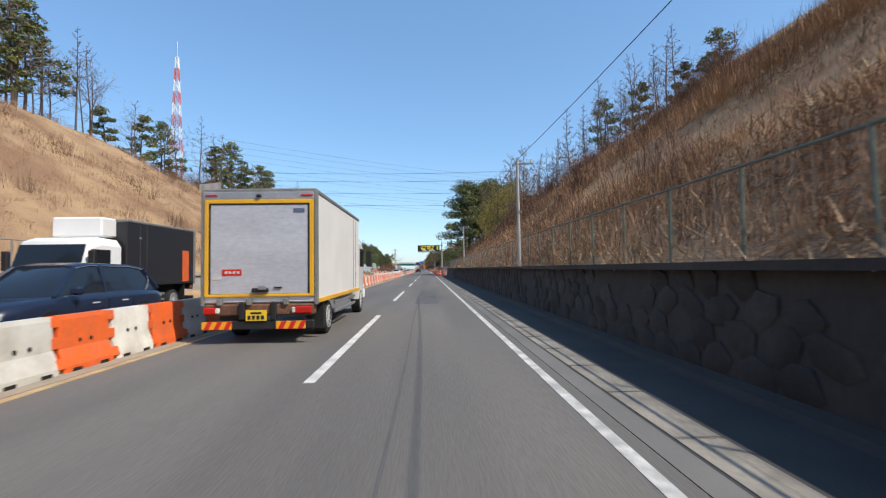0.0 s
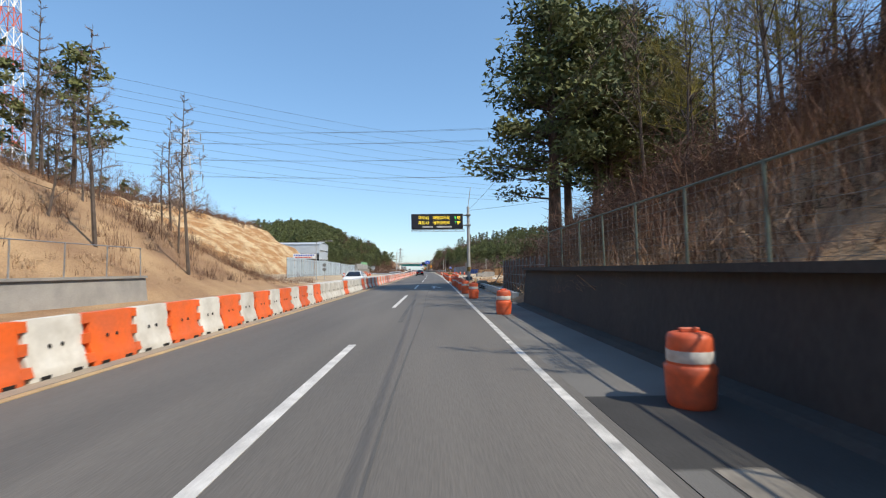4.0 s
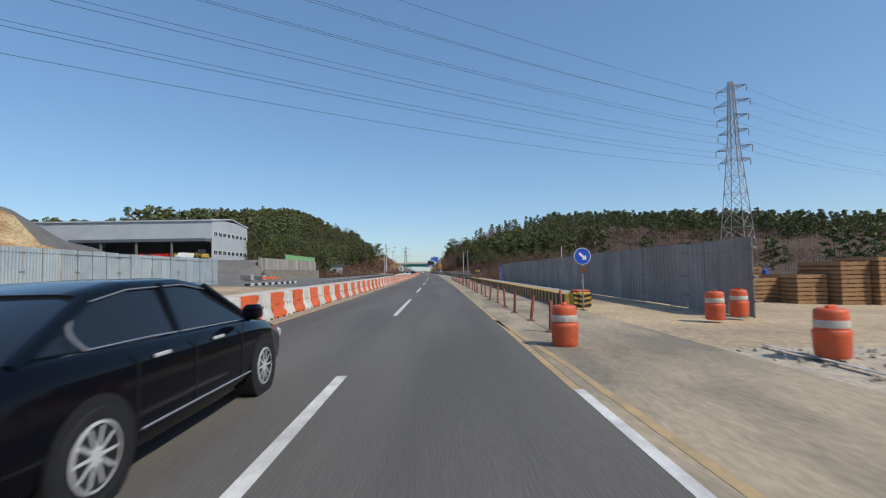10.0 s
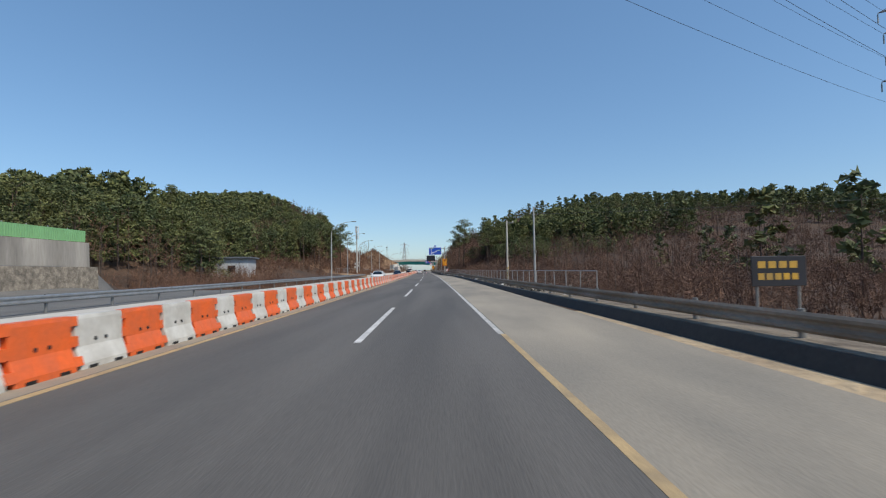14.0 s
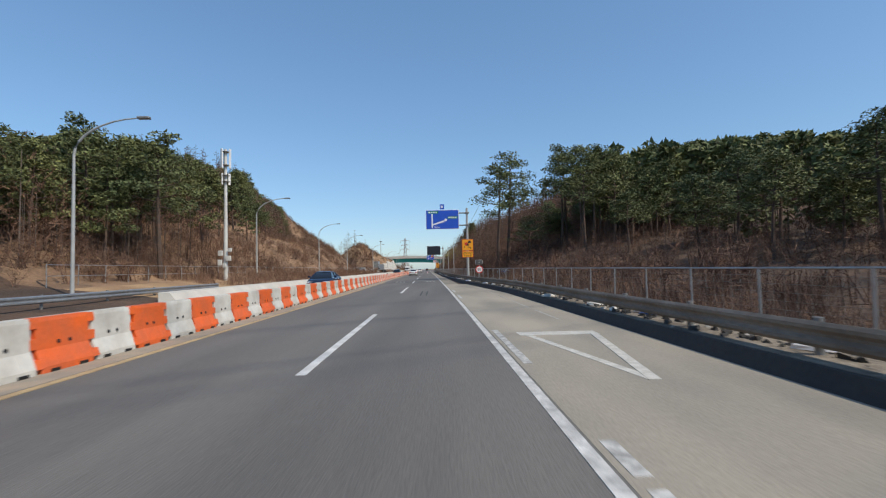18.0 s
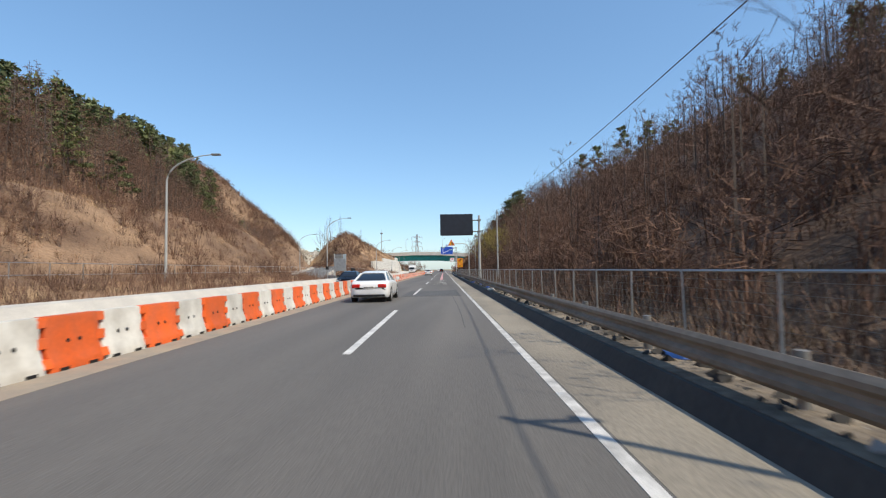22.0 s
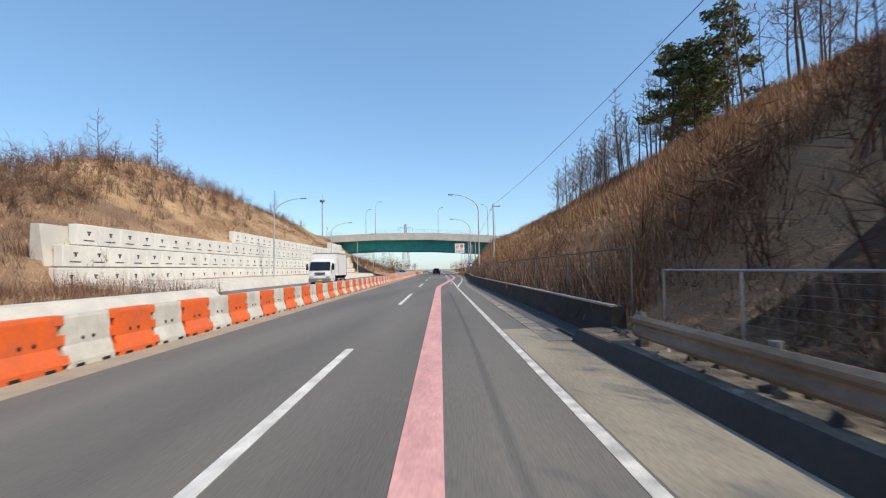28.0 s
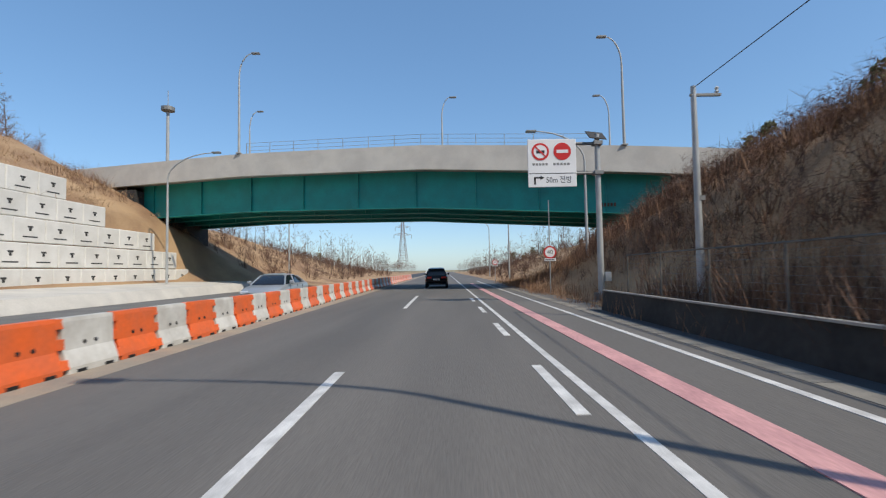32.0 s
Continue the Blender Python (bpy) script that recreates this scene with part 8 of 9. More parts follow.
def spread(template, spots):
    """Copies of corner faces at spots (x, y, z, turn, scale, stretch)."""
    out = []
    for x, y, z, a, s, st in spots:
        c, q = math.cos(a), math.sin(a)
        t = template[rng.integers(len(template))] if isinstance(template, list) else template
        p = t * np.array([s, s, s * st])
        out.append(np.stack([p[..., 0] * c - p[..., 1] * q + x, p[..., 0] * q + p[..., 1] * c + y, p[..., 2] + z], -1))
    return np.concatenate(out)


def pine_parts(h, clumps, per, size, seed, low=.45, flat=.05, asp=.32):
    """Red pine: bare leaning trunk, limbs, flat needle clumps. Returns trunk Geo and needle corners."""
    r = np.random.default_rng(seed)
    g = Geo()
    lean = r.uniform(-.06, .06, 2) * h
    tp = lambda k: (lean[0] * k * k + .12 * math.sin(k * 5 + seed), lean[1] * k * k + .12 * math.cos(k * 4 + seed), h * k)
    g.tube([tp(k) for k in (0, .25, .5, .75, .97)], [.017 * h, .014 * h, .011 * h, .007 * h, .002 * h], 7, caps=False)
    need = []
    for i in range(clumps):
        k = low + (1 - low) * (i + .5) / clumps
        a = i * 2.4 + r.uniform(-.5, .5)
        reach = h * (.24 * (1.04 - k) / (1 - low) + .05) * r.uniform(.65, 1.2)
        p0 = Vector(tp(k - .05))
        p1 = p0 + Vector((math.cos(a) * reach, math.sin(a) * reach, h * r.uniform(.02, .08)))
        g.tube([tuple(p0), tuple(p0.lerp(p1, .5) + Vector((0, 0, -.1))), tuple(p1)], [.005 * h, .0035 * h, .0015 * h], 4, caps=False)
        big = r.uniform(.75, 1.25)
        need.append(quads(per, tuple(p1), (h * .095 * big, h * .095 * big, h * flat * big), size, .6, asp))
        need.append(quads(per // 2, tuple(p0.lerp(p1, .55) + Vector((0, 0, h * .015))), (h * .075, h * .075, h * flat * .8), size, .6, asp))
    need.append(quads(per, tp(1.0), (h * .09, h * .09, h * .05), size, .6, asp))
    return g, np.concatenate(need)


def bare_parts(h, limbs, subs, twigs, seed, wide=.3, low=.25, thick=.01, tw=.012, rise=.8):
    """Leafless tree: trunk, limbs, side branches and fine twigs."""
    r = np.random.default_rng(seed)
    g = Geo()
    lean = r.uniform(-.05, .05, 2) * h
    tp = lambda k: (lean[0] * k + .1 * math.sin(k * 6 + seed), lean[1] * k + .1 * math.cos(k * 5), h * k)
    g.tube([tp(k) for k in (0, .3, .6, 1)], [thick * h, thick * .8 * h, thick * .5 * h, thick * .08 * h], 5, caps=False)
    tq = []

    def blade(p, q, w):
        n = (q - p).cross(Vector(r.normal(size=3))).normalized() * w
        tq.append([p - n, p + n, q])

    for i in range(limbs):
        k = low + (1 - low) * (i + r.random()) / limbs
        a = i * 2.4 + r.uniform(-.6, .6)
        reach = h * wide * (1.12 - k) * r.uniform(.7, 1.25)
        p0 = Vector(tp(min(k, .97)))
        p1 = p0 + Vector((math.cos(a) * reach, math.sin(a) * reach, reach * rise * r.uniform(.5, 1.4)))
        pm_ = p0.lerp(p1, .5) + Vector(r.normal(size=3)) * reach * .07
        g.tube([tuple(p0), tuple(pm_), tuple(p1)], [thick * .35 * h, thick * .2 * h, thick * .05 * h], 3, caps=False)
        for _ in range(subs):
            u = r.uniform(.2, 1)
            b0 = p0.lerp(pm_, u * 2) if u < .5 else pm_.lerp(p1, u * 2 - 1)
            w = (Vector(r.normal(size=3)) * .75 + (p1 - p0).normalized() + Vector((0, 0, .45))).normalized() * reach * r.uniform(.3, .6)
            b1 = b0 + w
            blade(b0, b1, tw * h * .16)
            for _ in range(twigs):
                c0 = b0.lerp(b1, r.uniform(.15, 1))
                v = (Vector(r.normal(size=3)) * .8 + w.normalized() + Vector((0, 0, .35))).normalized() * reach * r.uniform(.12, .32)
                blade(c0, c0 + v, tw * h * .09)
    return g, np.array([[tuple(p) for p in q] for q in tq])


def tree_thing(name, label, bark, crown_mat, gp, group):
    t = thing(name, label, "tree", group)
    part("trunk", gp[0], bark, t)
    part("crown", fast_mesh("crown", gp[1], None, crown_mat), None, t)
    return t


def spot(s, d, sink=.15):
    x, y, _ = road(s, d)
    return x, y, land(s, d) - sink


def plant(kinds, places, group_scale=(.8, 1.2), tall=0.0):
    """Set trees of the given kinds at places (s, d); the first of each kind is the pattern."""
    done = set()
    for s, d in places:
        i = int(rng.integers(len(kinds)))
        x, y, z = spot(s, d)
        k = rng.uniform(*group_scale)
        if tall:
            k = min(k * (1.12 if d < 0 else 1), (roof(s, d) - z) / tall * (rng.uniform(.88, 1.0) if d > 0 else rng.uniform(1.0, 1.13)))
            if k < .3:
                continue
        m = pose(x, y, z, 0, 0, rng.uniform(0, 360))
        if i in done:
            o = copy_thing(kinds[i], m)
        else:
            o = kinds[i]
            o.matrix_basis = m
            done.add(i)
        o.scale = (max(k, .6), max(k, .6), k * rng.uniform(.95, 1.03))
    for i, t in enumerate(kinds):
        if i not in done:
            for c in list(t.children):
                bpy.data.objects.remove(c)
            bpy.data.objects.remove(t)


def field(s0, s1, d0, d1, n, keep=None):
    """n places within a stretch of the plan."""
    out = []
    while len(out) < n:
        s, d = rng.uniform(s0, s1), rng.uniform(d0, d1)
        if keep is None or rng.random() < keep(s, d):
            out.append((s, d))
    return out


PINES = [tree_thing("pine", "tall red pine with flat dark green needle clumps", BARK, NEEDLE, pine_parts(h, c, 100, .19, i, lo), "pines along the road") for i, (h, c, lo) in enumerate(((10.5, 18, .42), (11.5, 17, .52), (9.5, 18, .38), (12, 16, .56)))]
plant(PINES, field(370, 418, 18, 28, 28, lambda s, d: 1 if s > 366 + (24 - d) * .5 else .1) + field(385, 418, 22, 34, 18) + field(358, 376, 22, 36, 8)
      + field(434, 458, -43, -32, 16) + field(372, 404, -35, -21, 22), (.95, 1.25), 12)
HIGH = [tree_thing("pine", "tall red pine with a bare trunk and high crown", BARK, NEEDLE, pine_parts(h, 12, 130, .19, 25 + i, lo), "pines along the road") for i, (h, lo) in enumerate(((15.5, .6), (14.5, .56)))]
HIGH_FAR = tree_thing("pine", "tall red pine with a bare trunk and high crown", BARK, NEEDLE, pine_parts(15, 12, 130, .19, 27, .58), "pines along the road")
plant(HIGH, [(403.4, 10.6), (405, 12.2)], (.96, 1.0))
plant([HIGH_FAR], [(406, 15), (400.5, 14), (394, 19.5), (391, 17.5), (402, 18.5), (388, 21), (410, 19)], (.92, 1.08), 15.5)
TALL = [tree_thing("bare_tree", "very tall leafless tree at the end of the cutting", BARK_GREY, TWIG_GREY, bare_parts(17, 30, 8, 8, 200 + i, .3, .3, .008, .009, .9), "tall trees at the end of the cutting") for i in range(2)]
behind = lambda s, d: 1 if d - 1.6 > 1.0 * (s - 98.5) else 0
plant(TALL, field(88, 112, 14, 24, 15, behind), (.8, 1.1))
# pines added right of the passing view to throw shade on the lanes
plant([tree_thing("pine", "very tall pine added at the end of the cutting for shade", BARK, NEEDLE, pine_parts(18, 24, 130, .25, 33, .33), "tall trees at the end of the cutting")], [(s, 2.0 + (s - 98.5) + rng.uniform(1.2, 6.0)) for s in np.linspace(104, 118, 19)], (.8, 1.1))
PINES2 = [tree_thing("pine", "spreading red pine on the hilltop", BARK, NEEDLE, pine_parts(h, c, 74, .2, 20 + i, lo), "pines on the slopes") for i, (h, c, lo) in enumerate(((8, 17, .25), (7, 15, .2), (9, 16, .32)))]
plant(PINES2, [(66, -38.5), (44, -37.5), (47, -39.5), (42, -39), (80, -34.5), (84, -33.5), (87, -32), (92, -31), (36, -38), (76, -41.5), (88, -33.5), (90, -36.5), (96, -31), (99, -33), (103, -28), (82, -43), (51, -42), (46, -44), (40, -41), (68, -45), (60, 30), (55, 33), (49, 34), (64, 27), (108, -26)]
      + field(352, 392, -50, -27, 30, lambda s, d: 1 if d < -29 + (s - 352) * .1 else 0) + field(388, 416, -52, -34, 16) + field(412, 440, -40, -29, 12) + field(372, 412, -48, -26, 24) + field(425, 462, -54, -40, 26) + field(462, 506, -60, -48, 16) + field(545, 576, -74, -56, 16) + field(540, 550, 17, 23, 6) + field(588, 600, 19, 27, 8), (.85, 1.25), 9)
BARES = [tree_thing("bare_tree", "leafless grey-brown tree with fine twigs", BARK_GREY, TWIG_GREY, bare_parts(h, l, 7, 7, 40 + i, w, lo, rise=rs), "bare trees on the crests") for i, (h, l, w, lo, rs) in enumerate(((9.5, 20, .2, .3, .7), (8, 16, .32, .2, 1.1), (11, 24, .17, .3, .5), (7, 15, .38, .15, 1.0)))]
plant(BARES, field(46, 98, 16, 30, 70, lambda s, d: 1 if d > 23 - (s - 46) * .14 else 0) + field(88, 120, -33, -22, 26) + field(60, 92, -44, -33, 16) + field(40, 58, -42, -36, 14) + field(597, 624, 16.8, 23, 40) + field(578, 597, 20, 30, 16) + field(440, 560, -54, -36, 50)  + field(518, 572, -70, -52, 44) + field(600, 690, -54, -42, 16) + field(96, 112, -20, -14, 4), (.8, 1.15), 9.5)
LARCHES = [tree_thing("larch", "leafless larch with drooping brown twigs", BARK, TWIG, bare_parts(h, 30, 6, 8, 140 + i, .17, .18, .009, .012, .15), "larches on the crest") for i, h in enumerate((11, 10))]
plant(LARCHES, field(466, 560, -66, -45, 180) + field(520, 572, -84, -54, 50) + field(418, 440, -44, -34, 8) + field(425, 475, -52, -34, 40) + field(462, 480, -44, -36, 14), (.8, 1.15), 8.6)
WILLOWS = [tree_thing("budding_tree", "small tree with yellow-green spring buds", BARK_GREY, BUDS, bare_parts(h, 20, 8, 11, 60 + i, .42, .12, .01, .03, 1.0), "budding trees") for i, h in enumerate((5.5, 4.6))]
BUDDING = [tree_thing("budding_tree", "tall slender tree with yellow-green spring buds", BARK_GREY, BUDS, bare_parts(9.5, 26, 9, 12, 70 + i, .36, .3, .009, .012, 1.0), "budding trees") for i in range(2)]
plant(BUDDING, [(84, 14.5), (86.5, 16), (89, 14), (91, 16.5), (94, 13.5), (82, 17), (88, 18.5), (96, 15)], (.85, 1.1))
plant(WILLOWS, [(76, 11), (513, 9.5), (515, 11.2), (512, 12), (511.5, 10.6), (516.5, 10), (514.2, 13), (528, 13), (532, 15), (494, 10)], (.9, 1.25))

# far woods, too many to count
FP = [pine_parts(9, 10, 18, .46, 80 + i, .14, .075, .4) for i in range(4)]
FB = [bare_parts(8, 11, 4, 5, 90 + i, .36, .2, .009, .022, 1.0) for i in range(3)]
STEM = faces_of(Geo().tube([(0, 0, 0), (.15, .1, 7.6)], [.13, .04], 3, caps=False))
FPN, FPT = [p[1] for p in FP], STEM
FPF = [pine_parts(9, 12, 34, .24, 84 + i, .2, .06, .4)[1] for i in range(3)]
FINE = [q * (8 / q[..., 2].max()) for q in (bare_parts(8, 13, 5, 8, 95 + i, .4, .15, .008, .012, 1.0)[1] for i in range(3))]
FBT, FBL = [p[1] * (8 / p[1][..., 2].max()) for p in FB], STEM * np.array([.45, .45, .9])


def woods(name, pine_places, bare_places, label, twig=TWIG, big=1.0, twigs=None, pines=None):
    def spots(pl, lo, hi, tall):
        out = []
        for s, d in pl:
            x, y, z = spot(s, d, .3)
            k = min(rng.uniform(lo, hi), (roof(s, d) - z) / tall * (rng.uniform(.85, 1.0) if d > 0 else rng.uniform(.98, 1.15)))
            if k > .22:
                out.append((x, y, z, rng.uniform(0, 6.3), max(k, .5), min(1.0, k / .5) * rng.uniform(.9, 1.05)))
        return out
    if pine_places:
        sp = spots(pine_places, .75 * big, 1.2 * big, 9)
        new_m = fast_mesh(name, spread(pines or FPN, sp), None, NEEDLE)
        tagged(new("pine_wood", new_m), label + ", dark green pine crowns", "wood", kind="stuff")
        tagged(new("pine_trunks", fast_mesh("pine_trunks", spread(FPT, sp), None, BARK)), label + ", brown pine trunks", "wood", kind="stuff")
    if bare_places:
        sp = spots(bare_places, .6, 1.1, 8)
        tagged(new("bare_wood", fast_mesh(name, spread(twigs or FBT, sp), None, twig)), label + ", brown leafless twigs", "wood", kind="stuff")
        tagged(new("bare_trunks", fast_mesh("bare_trunks", spread(FBL, sp), None, BARK_GREY)), label + ", grey bare trunks", "wood", kind="stuff")


woods("mountain_wood", field(540, 640, -190, -90, 200) + field(425, 620, -150, -50, 640, lambda s, d: 1 if -d > (54 if s < 452 else 74) + max(0, s - 560) * .6 else 0), field(500, 590, -90, -52, 100) + field(462, 590, -76, -44, 330) + field(530, 594, -88, -52, 200), "wood on the mountain behind the slip road", TWIG, 1.35, FINE)
woods("left_near_wood", field(372, 425, -110, -44, 300), [], "pine wood on the hill above the oncoming road", big=1.45)
woods("left_low_wood", field(335, 374, -50, -32, 170) + field(318, 352, -84, -40, 210), [], "low pine wood beside the oncoming road", big=.85, pines=FPF)
woods("left_wood", field(350, 374, -130, -50, 170) + field(318, 352, -130, -82, 90), field(322, 372, -44, -33, 90) + field(372, 414, -46, -23, 240) + field(318, 372, -120, -40, 60), "wood on the hill beyond the warehouse")
woods("right_wood", field(290, 350, 40, 150, 30) + field(372, 412, 26, 50, 80) + field(395, 415, 40, 80, 50) + field(456, 490, 50, 330, 250) + field(418, 456, 60, 300, 110) + field(480, 570, 85, 230, 260) + field(404, 450, 40, 84, 90) + field(392, 440, 24, 60, 130), field(345, 404, 26, 260, 560) + field(296, 350, 15, 130, 240) + field(340, 420, 20, 110, 280) + field(404, 456, 70, 280, 320) + field(396, 440, 50, 170, 400), "wood on the hill beyond the yard", TWIG_DARK, big=1.2)
woods("slope_wood", field(455, 560, 40, 70, 14), field(412, 566, 8.2, 30, 440) + field(535, 566, 9, 32, 140) + field(405, 566, 28, 60, 200), "leafless wood on the steep slope", TWIG_DARK, twigs=FINE)
woods("hill_crest", field(130, 240, -150, -90, 100), field(130, 262, -84, -64, 170) + field(100, 130, -70, -30, 40), "scrub on the hill above the soil cut", TWIG)
woods("bridge_wood", field(700, 1000, 30, 260, 160) + field(690, 1000, -260, -60, 120) + field(665, 690, 26, 50, 14), field(700, 860, 14, 40, 80) + field(700, 860, -50, -18, 90) + field(780, 995, 10, 60, 170) + field(780, 995, -70, -16, 190), "wood beyond the bridge")
woods("far_wood", field(-110, 0, -200, -38, 100) + field(0, 60, 34, 120, 80), [], "wood above the cutting")

# dry grass and brush on the slopes
def tufts(n, lo, hi, lean, wide, half):
    q = []
    for _ in range(n):
        a, l = rng.uniform(0, 6.3), rng.uniform(lo, hi)
        out = rng.uniform(*lean) * l
        b = np.array([rng.uniform(-wide, wide), rng.uniform(-wide, wide), 0])
        tip = b + np.array([math.cos(a) * out, math.sin(a) * out, l])
        n_ = np.array([-math.sin(a), math.cos(a), 0]) * half
        q.append([b - n_, b + n_, tip])
    return np.array(q)


def thicket(n, r, h, half):
    """A leafless bush: fine twigs that fan out from a few stems and fill a rounded crown."""
    q = []
    stems = [(np.array([rng.uniform(-.25, .25), rng.uniform(-.25, .25), 0]), np.array([rng.normal() * r * .45, rng.normal() * r * .45, h * rng.uniform(.55, .95)])) for _ in range(6)]
    for a, b in stems:
        w = np.array([.6, -.8, 0]) * half * 2.2
        q.append([a - w, a + w, b])
    for _ in range(n):
        a, b = stems[rng.integers(len(stems))]
        p = a + (b - a) * rng.uniform(.15, 1)
        v = rng.normal(size=3) * np.array([.6, .6, .35]) + np.array([0, 0, .35])
        v *= rng.uniform(.25, .6) * h / max(.3, np.linalg.norm(v)) * .7
        w = np.cross(v, rng.normal(size=3))
        w *= half / max(1e-4, np.linalg.norm(w))
        q.append([p - w, p + w, p + v])
    return np.array(q)


LAID = [tufts(14, .05, .16, (4, 9), .5, .008) for _ in range(5)]
TUFTS = [tufts(12, .12, .4, (.4, 1.8), .4, .012) for _ in range(5)]
BRUSH = [tufts(30, .4, 1.3, (.2, .8), .5, .011) for _ in range(4)]
HEATHER = [tufts(20, .25, .75, (.1, .6), .55, .009) for _ in range(4)]
BUSH = [thicket(72, 1.1, 2.2, .0115) for _ in range(5)]


def cover(name, template, places, label, material, lo=.7, hi=1.4):
    sp = [(*spot(s, d, .05), rng.uniform(0, 6.3), rng.uniform(lo, hi), rng.uniform(.7, 1.2)) for s, d in places]
    tagged(new(name, fast_mesh(name, spread(template, sp), None, material)), label, "dry grass" if name == "dry_grass" else "brush", kind="stuff")


patch = lambda s, d: .2 + .8 * (noise.noise(Vector((s * .12, d * .2, 1))) > -.1)
clump = lambda s, d: .06 + .94 * (noise.noise(Vector((s * .09, d * .13, 7))) > .12)
cover("dry_grass", TUFTS, field(-2, 98, 5.9, 23, 9500, patch), "dry straw-coloured grass on the cutting slope", STRAW)
cover("dry_grass", TUFTS, field(5, 125, -37, -13.6, 5500, patch), "dry straw-coloured grass on the opposite slope", STRAW, .5, 1.0)
cover("dry_grass", LAID, field(-2, 98, 5.9, 22, 6000, clump) + field(568, 640, 7, 20, 1200, clump), "long pale stalks of straw lying on the slope", STRAW)
cover("dry_grass", TUFTS, field(384, 575, -54, -13, 7500, lambda s, d: patch(s, d) if s > 494 and d > ramp_d(s) + 5 or d < -19 and (s < 490 or d < ramp_d(s) - 5) else 0), "dry brown grass on the cut slope", STRAW, .8, 1.6)
cover("dry_grass", TUFTS, field(570, 662, 6.2, 20, 3500, lambda s, d: patch(s, d) if d > 6.1 + shift_d(s) else 0), "dry brown grass above the low wall", WEED)
cover("dry_grass", TUFTS, field(568, 630, 6.2, 21, 6500, lambda s, d: patch(s, d) if d > 6.1 + shift_d(s) else 0), "dry straw above the low wall", STRAW)
cover("dry_grass", TUFTS, field(586, 696, -52, -22, 6500, patch), "dry grass above the block wall", STRAW, .8, 1.6)
cover("dry_grass", TUFTS, field(330, 572, 5.3, 10, 6000, lambda s, d: 1 if d > KERB_D(min(s, 566)) + 1.0 else 0), "dry weeds behind the guardrail", WEED, .6, 1.3)
cover("dry_grass", TUFTS, field(690, 780, 10, 30, 900) + field(690, 780, -32, -17, 900), "dry grass beyond the bridge", STRAW, .8, 1.6)
cover("brush", HEATHER, field(-2, 98, 6.2, 23, 5000, patch) + field(640, 692, 7.2, 22, 2600) + field(568, 632, 6.4, 21, 1100, lambda s, d: patch(s, d) if d > 6.3 + shift_d(s) else 0), "red-brown dry stalks on the cutting slope", HEATH)
cover("brush", HEATHER, field(5, 125, -37, -14, 1600, patch) + field(586, 690, -50, -23, 900, patch) + field(400, 575, -60, -20, 1500, lambda s, d: patch(s, d) if s < 490 or d < ramp_d(s) - 5 else 0), "red-brown dry stalks on the opposite slopes", HEATH)
cover("brush", BRUSH, field(10, 98, 8, 24, 420, clump) + field(70, 100, 6.5, 14, 260), "brown leafless brush on the cutting slope", TWIG)
cover("brush", BRUSH, field(5, 128, -38, -16, 420, clump) + field(104, 134, -30, -14, 240), "brown leafless brush on the opposite slope", TWIG)
cover("brush", BRUSH, field(396, 570, 6.4, 18, 1700) + field(300, 396, 8.8, 16, 700), "tangled brown brush behind the fence", TWIG_DARK)
cover("brush", BRUSH, field(384, 575, -62, -20, 2300, lambda s, d: 1 if s < 490 or d < ramp_d(s) - 5 else 0) + field(492, 590, -34, -13.2, 900, lambda s, d: 1 if d > ramp_d(s) + 5 else 0), "brown brush on the cut slope", TWIG)
cover("brush", BRUSH, field(586, 700, -50, -23, 500, clump) + field(572, 655, 10, 20, 40) + field(567, 655, 5.75, 8.6, 620, lambda s, d: 1 if 5.75 < d - shift_d(s) < 6.9 else 0), "brown brush above the walls", TWIG)
cover("dry_grass", TUFTS, field(548, 632, -92, -40, 4200, lambda s, d: patch(s, d) if d < ramp_d(s) - 4 else 0), "dry brown grass on the mountain slope", STRAW, 1.2, 2.2)
cover("brush", BRUSH, field(548, 632, -92, -40, 1500, lambda s, d: clump(s, d) if d < ramp_d(s) - 4.5 else 0), "brown scrub on the mountain slope", TWIG, 1.0, 1.9)
cover("thicket", BUSH, field(540, 606, -92, -44, 1300, lambda s, d: 1 if d < ramp_d(s) - 9 and d > -92 + max(0, s - 585) else 0), "brown scrub covering the mountain slope", TWIG, .6, 1.3)
cover("brush", HEATHER, field(548, 632, -92, -40, 1500, lambda s, d: patch(s, d) if d < ramp_d(s) - 4 else 0), "red-brown stalks on the mountain slope", HEATH, 1.0, 1.8)
cover("brush", BRUSH, field(128, 262, -72, -62, 500), "brown brush along the top of the soil cut", TWIG, .9, 1.7)
cover("brush", BRUSH, field(384, 492, -21, -13.2, 800) + field(310, 345, -30, -15, 220) + field(262, 330, 10, 40, 300), "brown brush beside the embankment", TWIG)
cover("thicket", BUSH, field(398, 568, 7.6, 34, 2300) + field(404, 560, 34, 56, 500), "dense leafless thicket on the steep slope", TWIG_DARK, .8, 1.6)
cover("thicket", BUSH, field(300, 398, 9.5, 30, 900), "dense leafless thicket under the pines", TWIG_DARK, .6, 1.2)
cover("thicket", BUSH, field(318, 366, -37, -26, 260) + field(318, 336, -26, -18, 60) + field(362, 412, -46, -20, 700) + field(412, 575, -58, -20, 1000, lambda s, d: clump(s, d) if abs(d - ramp_d(s)) > 6 or s < 490 else 0) + field(400, 570, -66, -42, 700), "leafless thicket on the cut slope", TWIG, .7, 1.5)
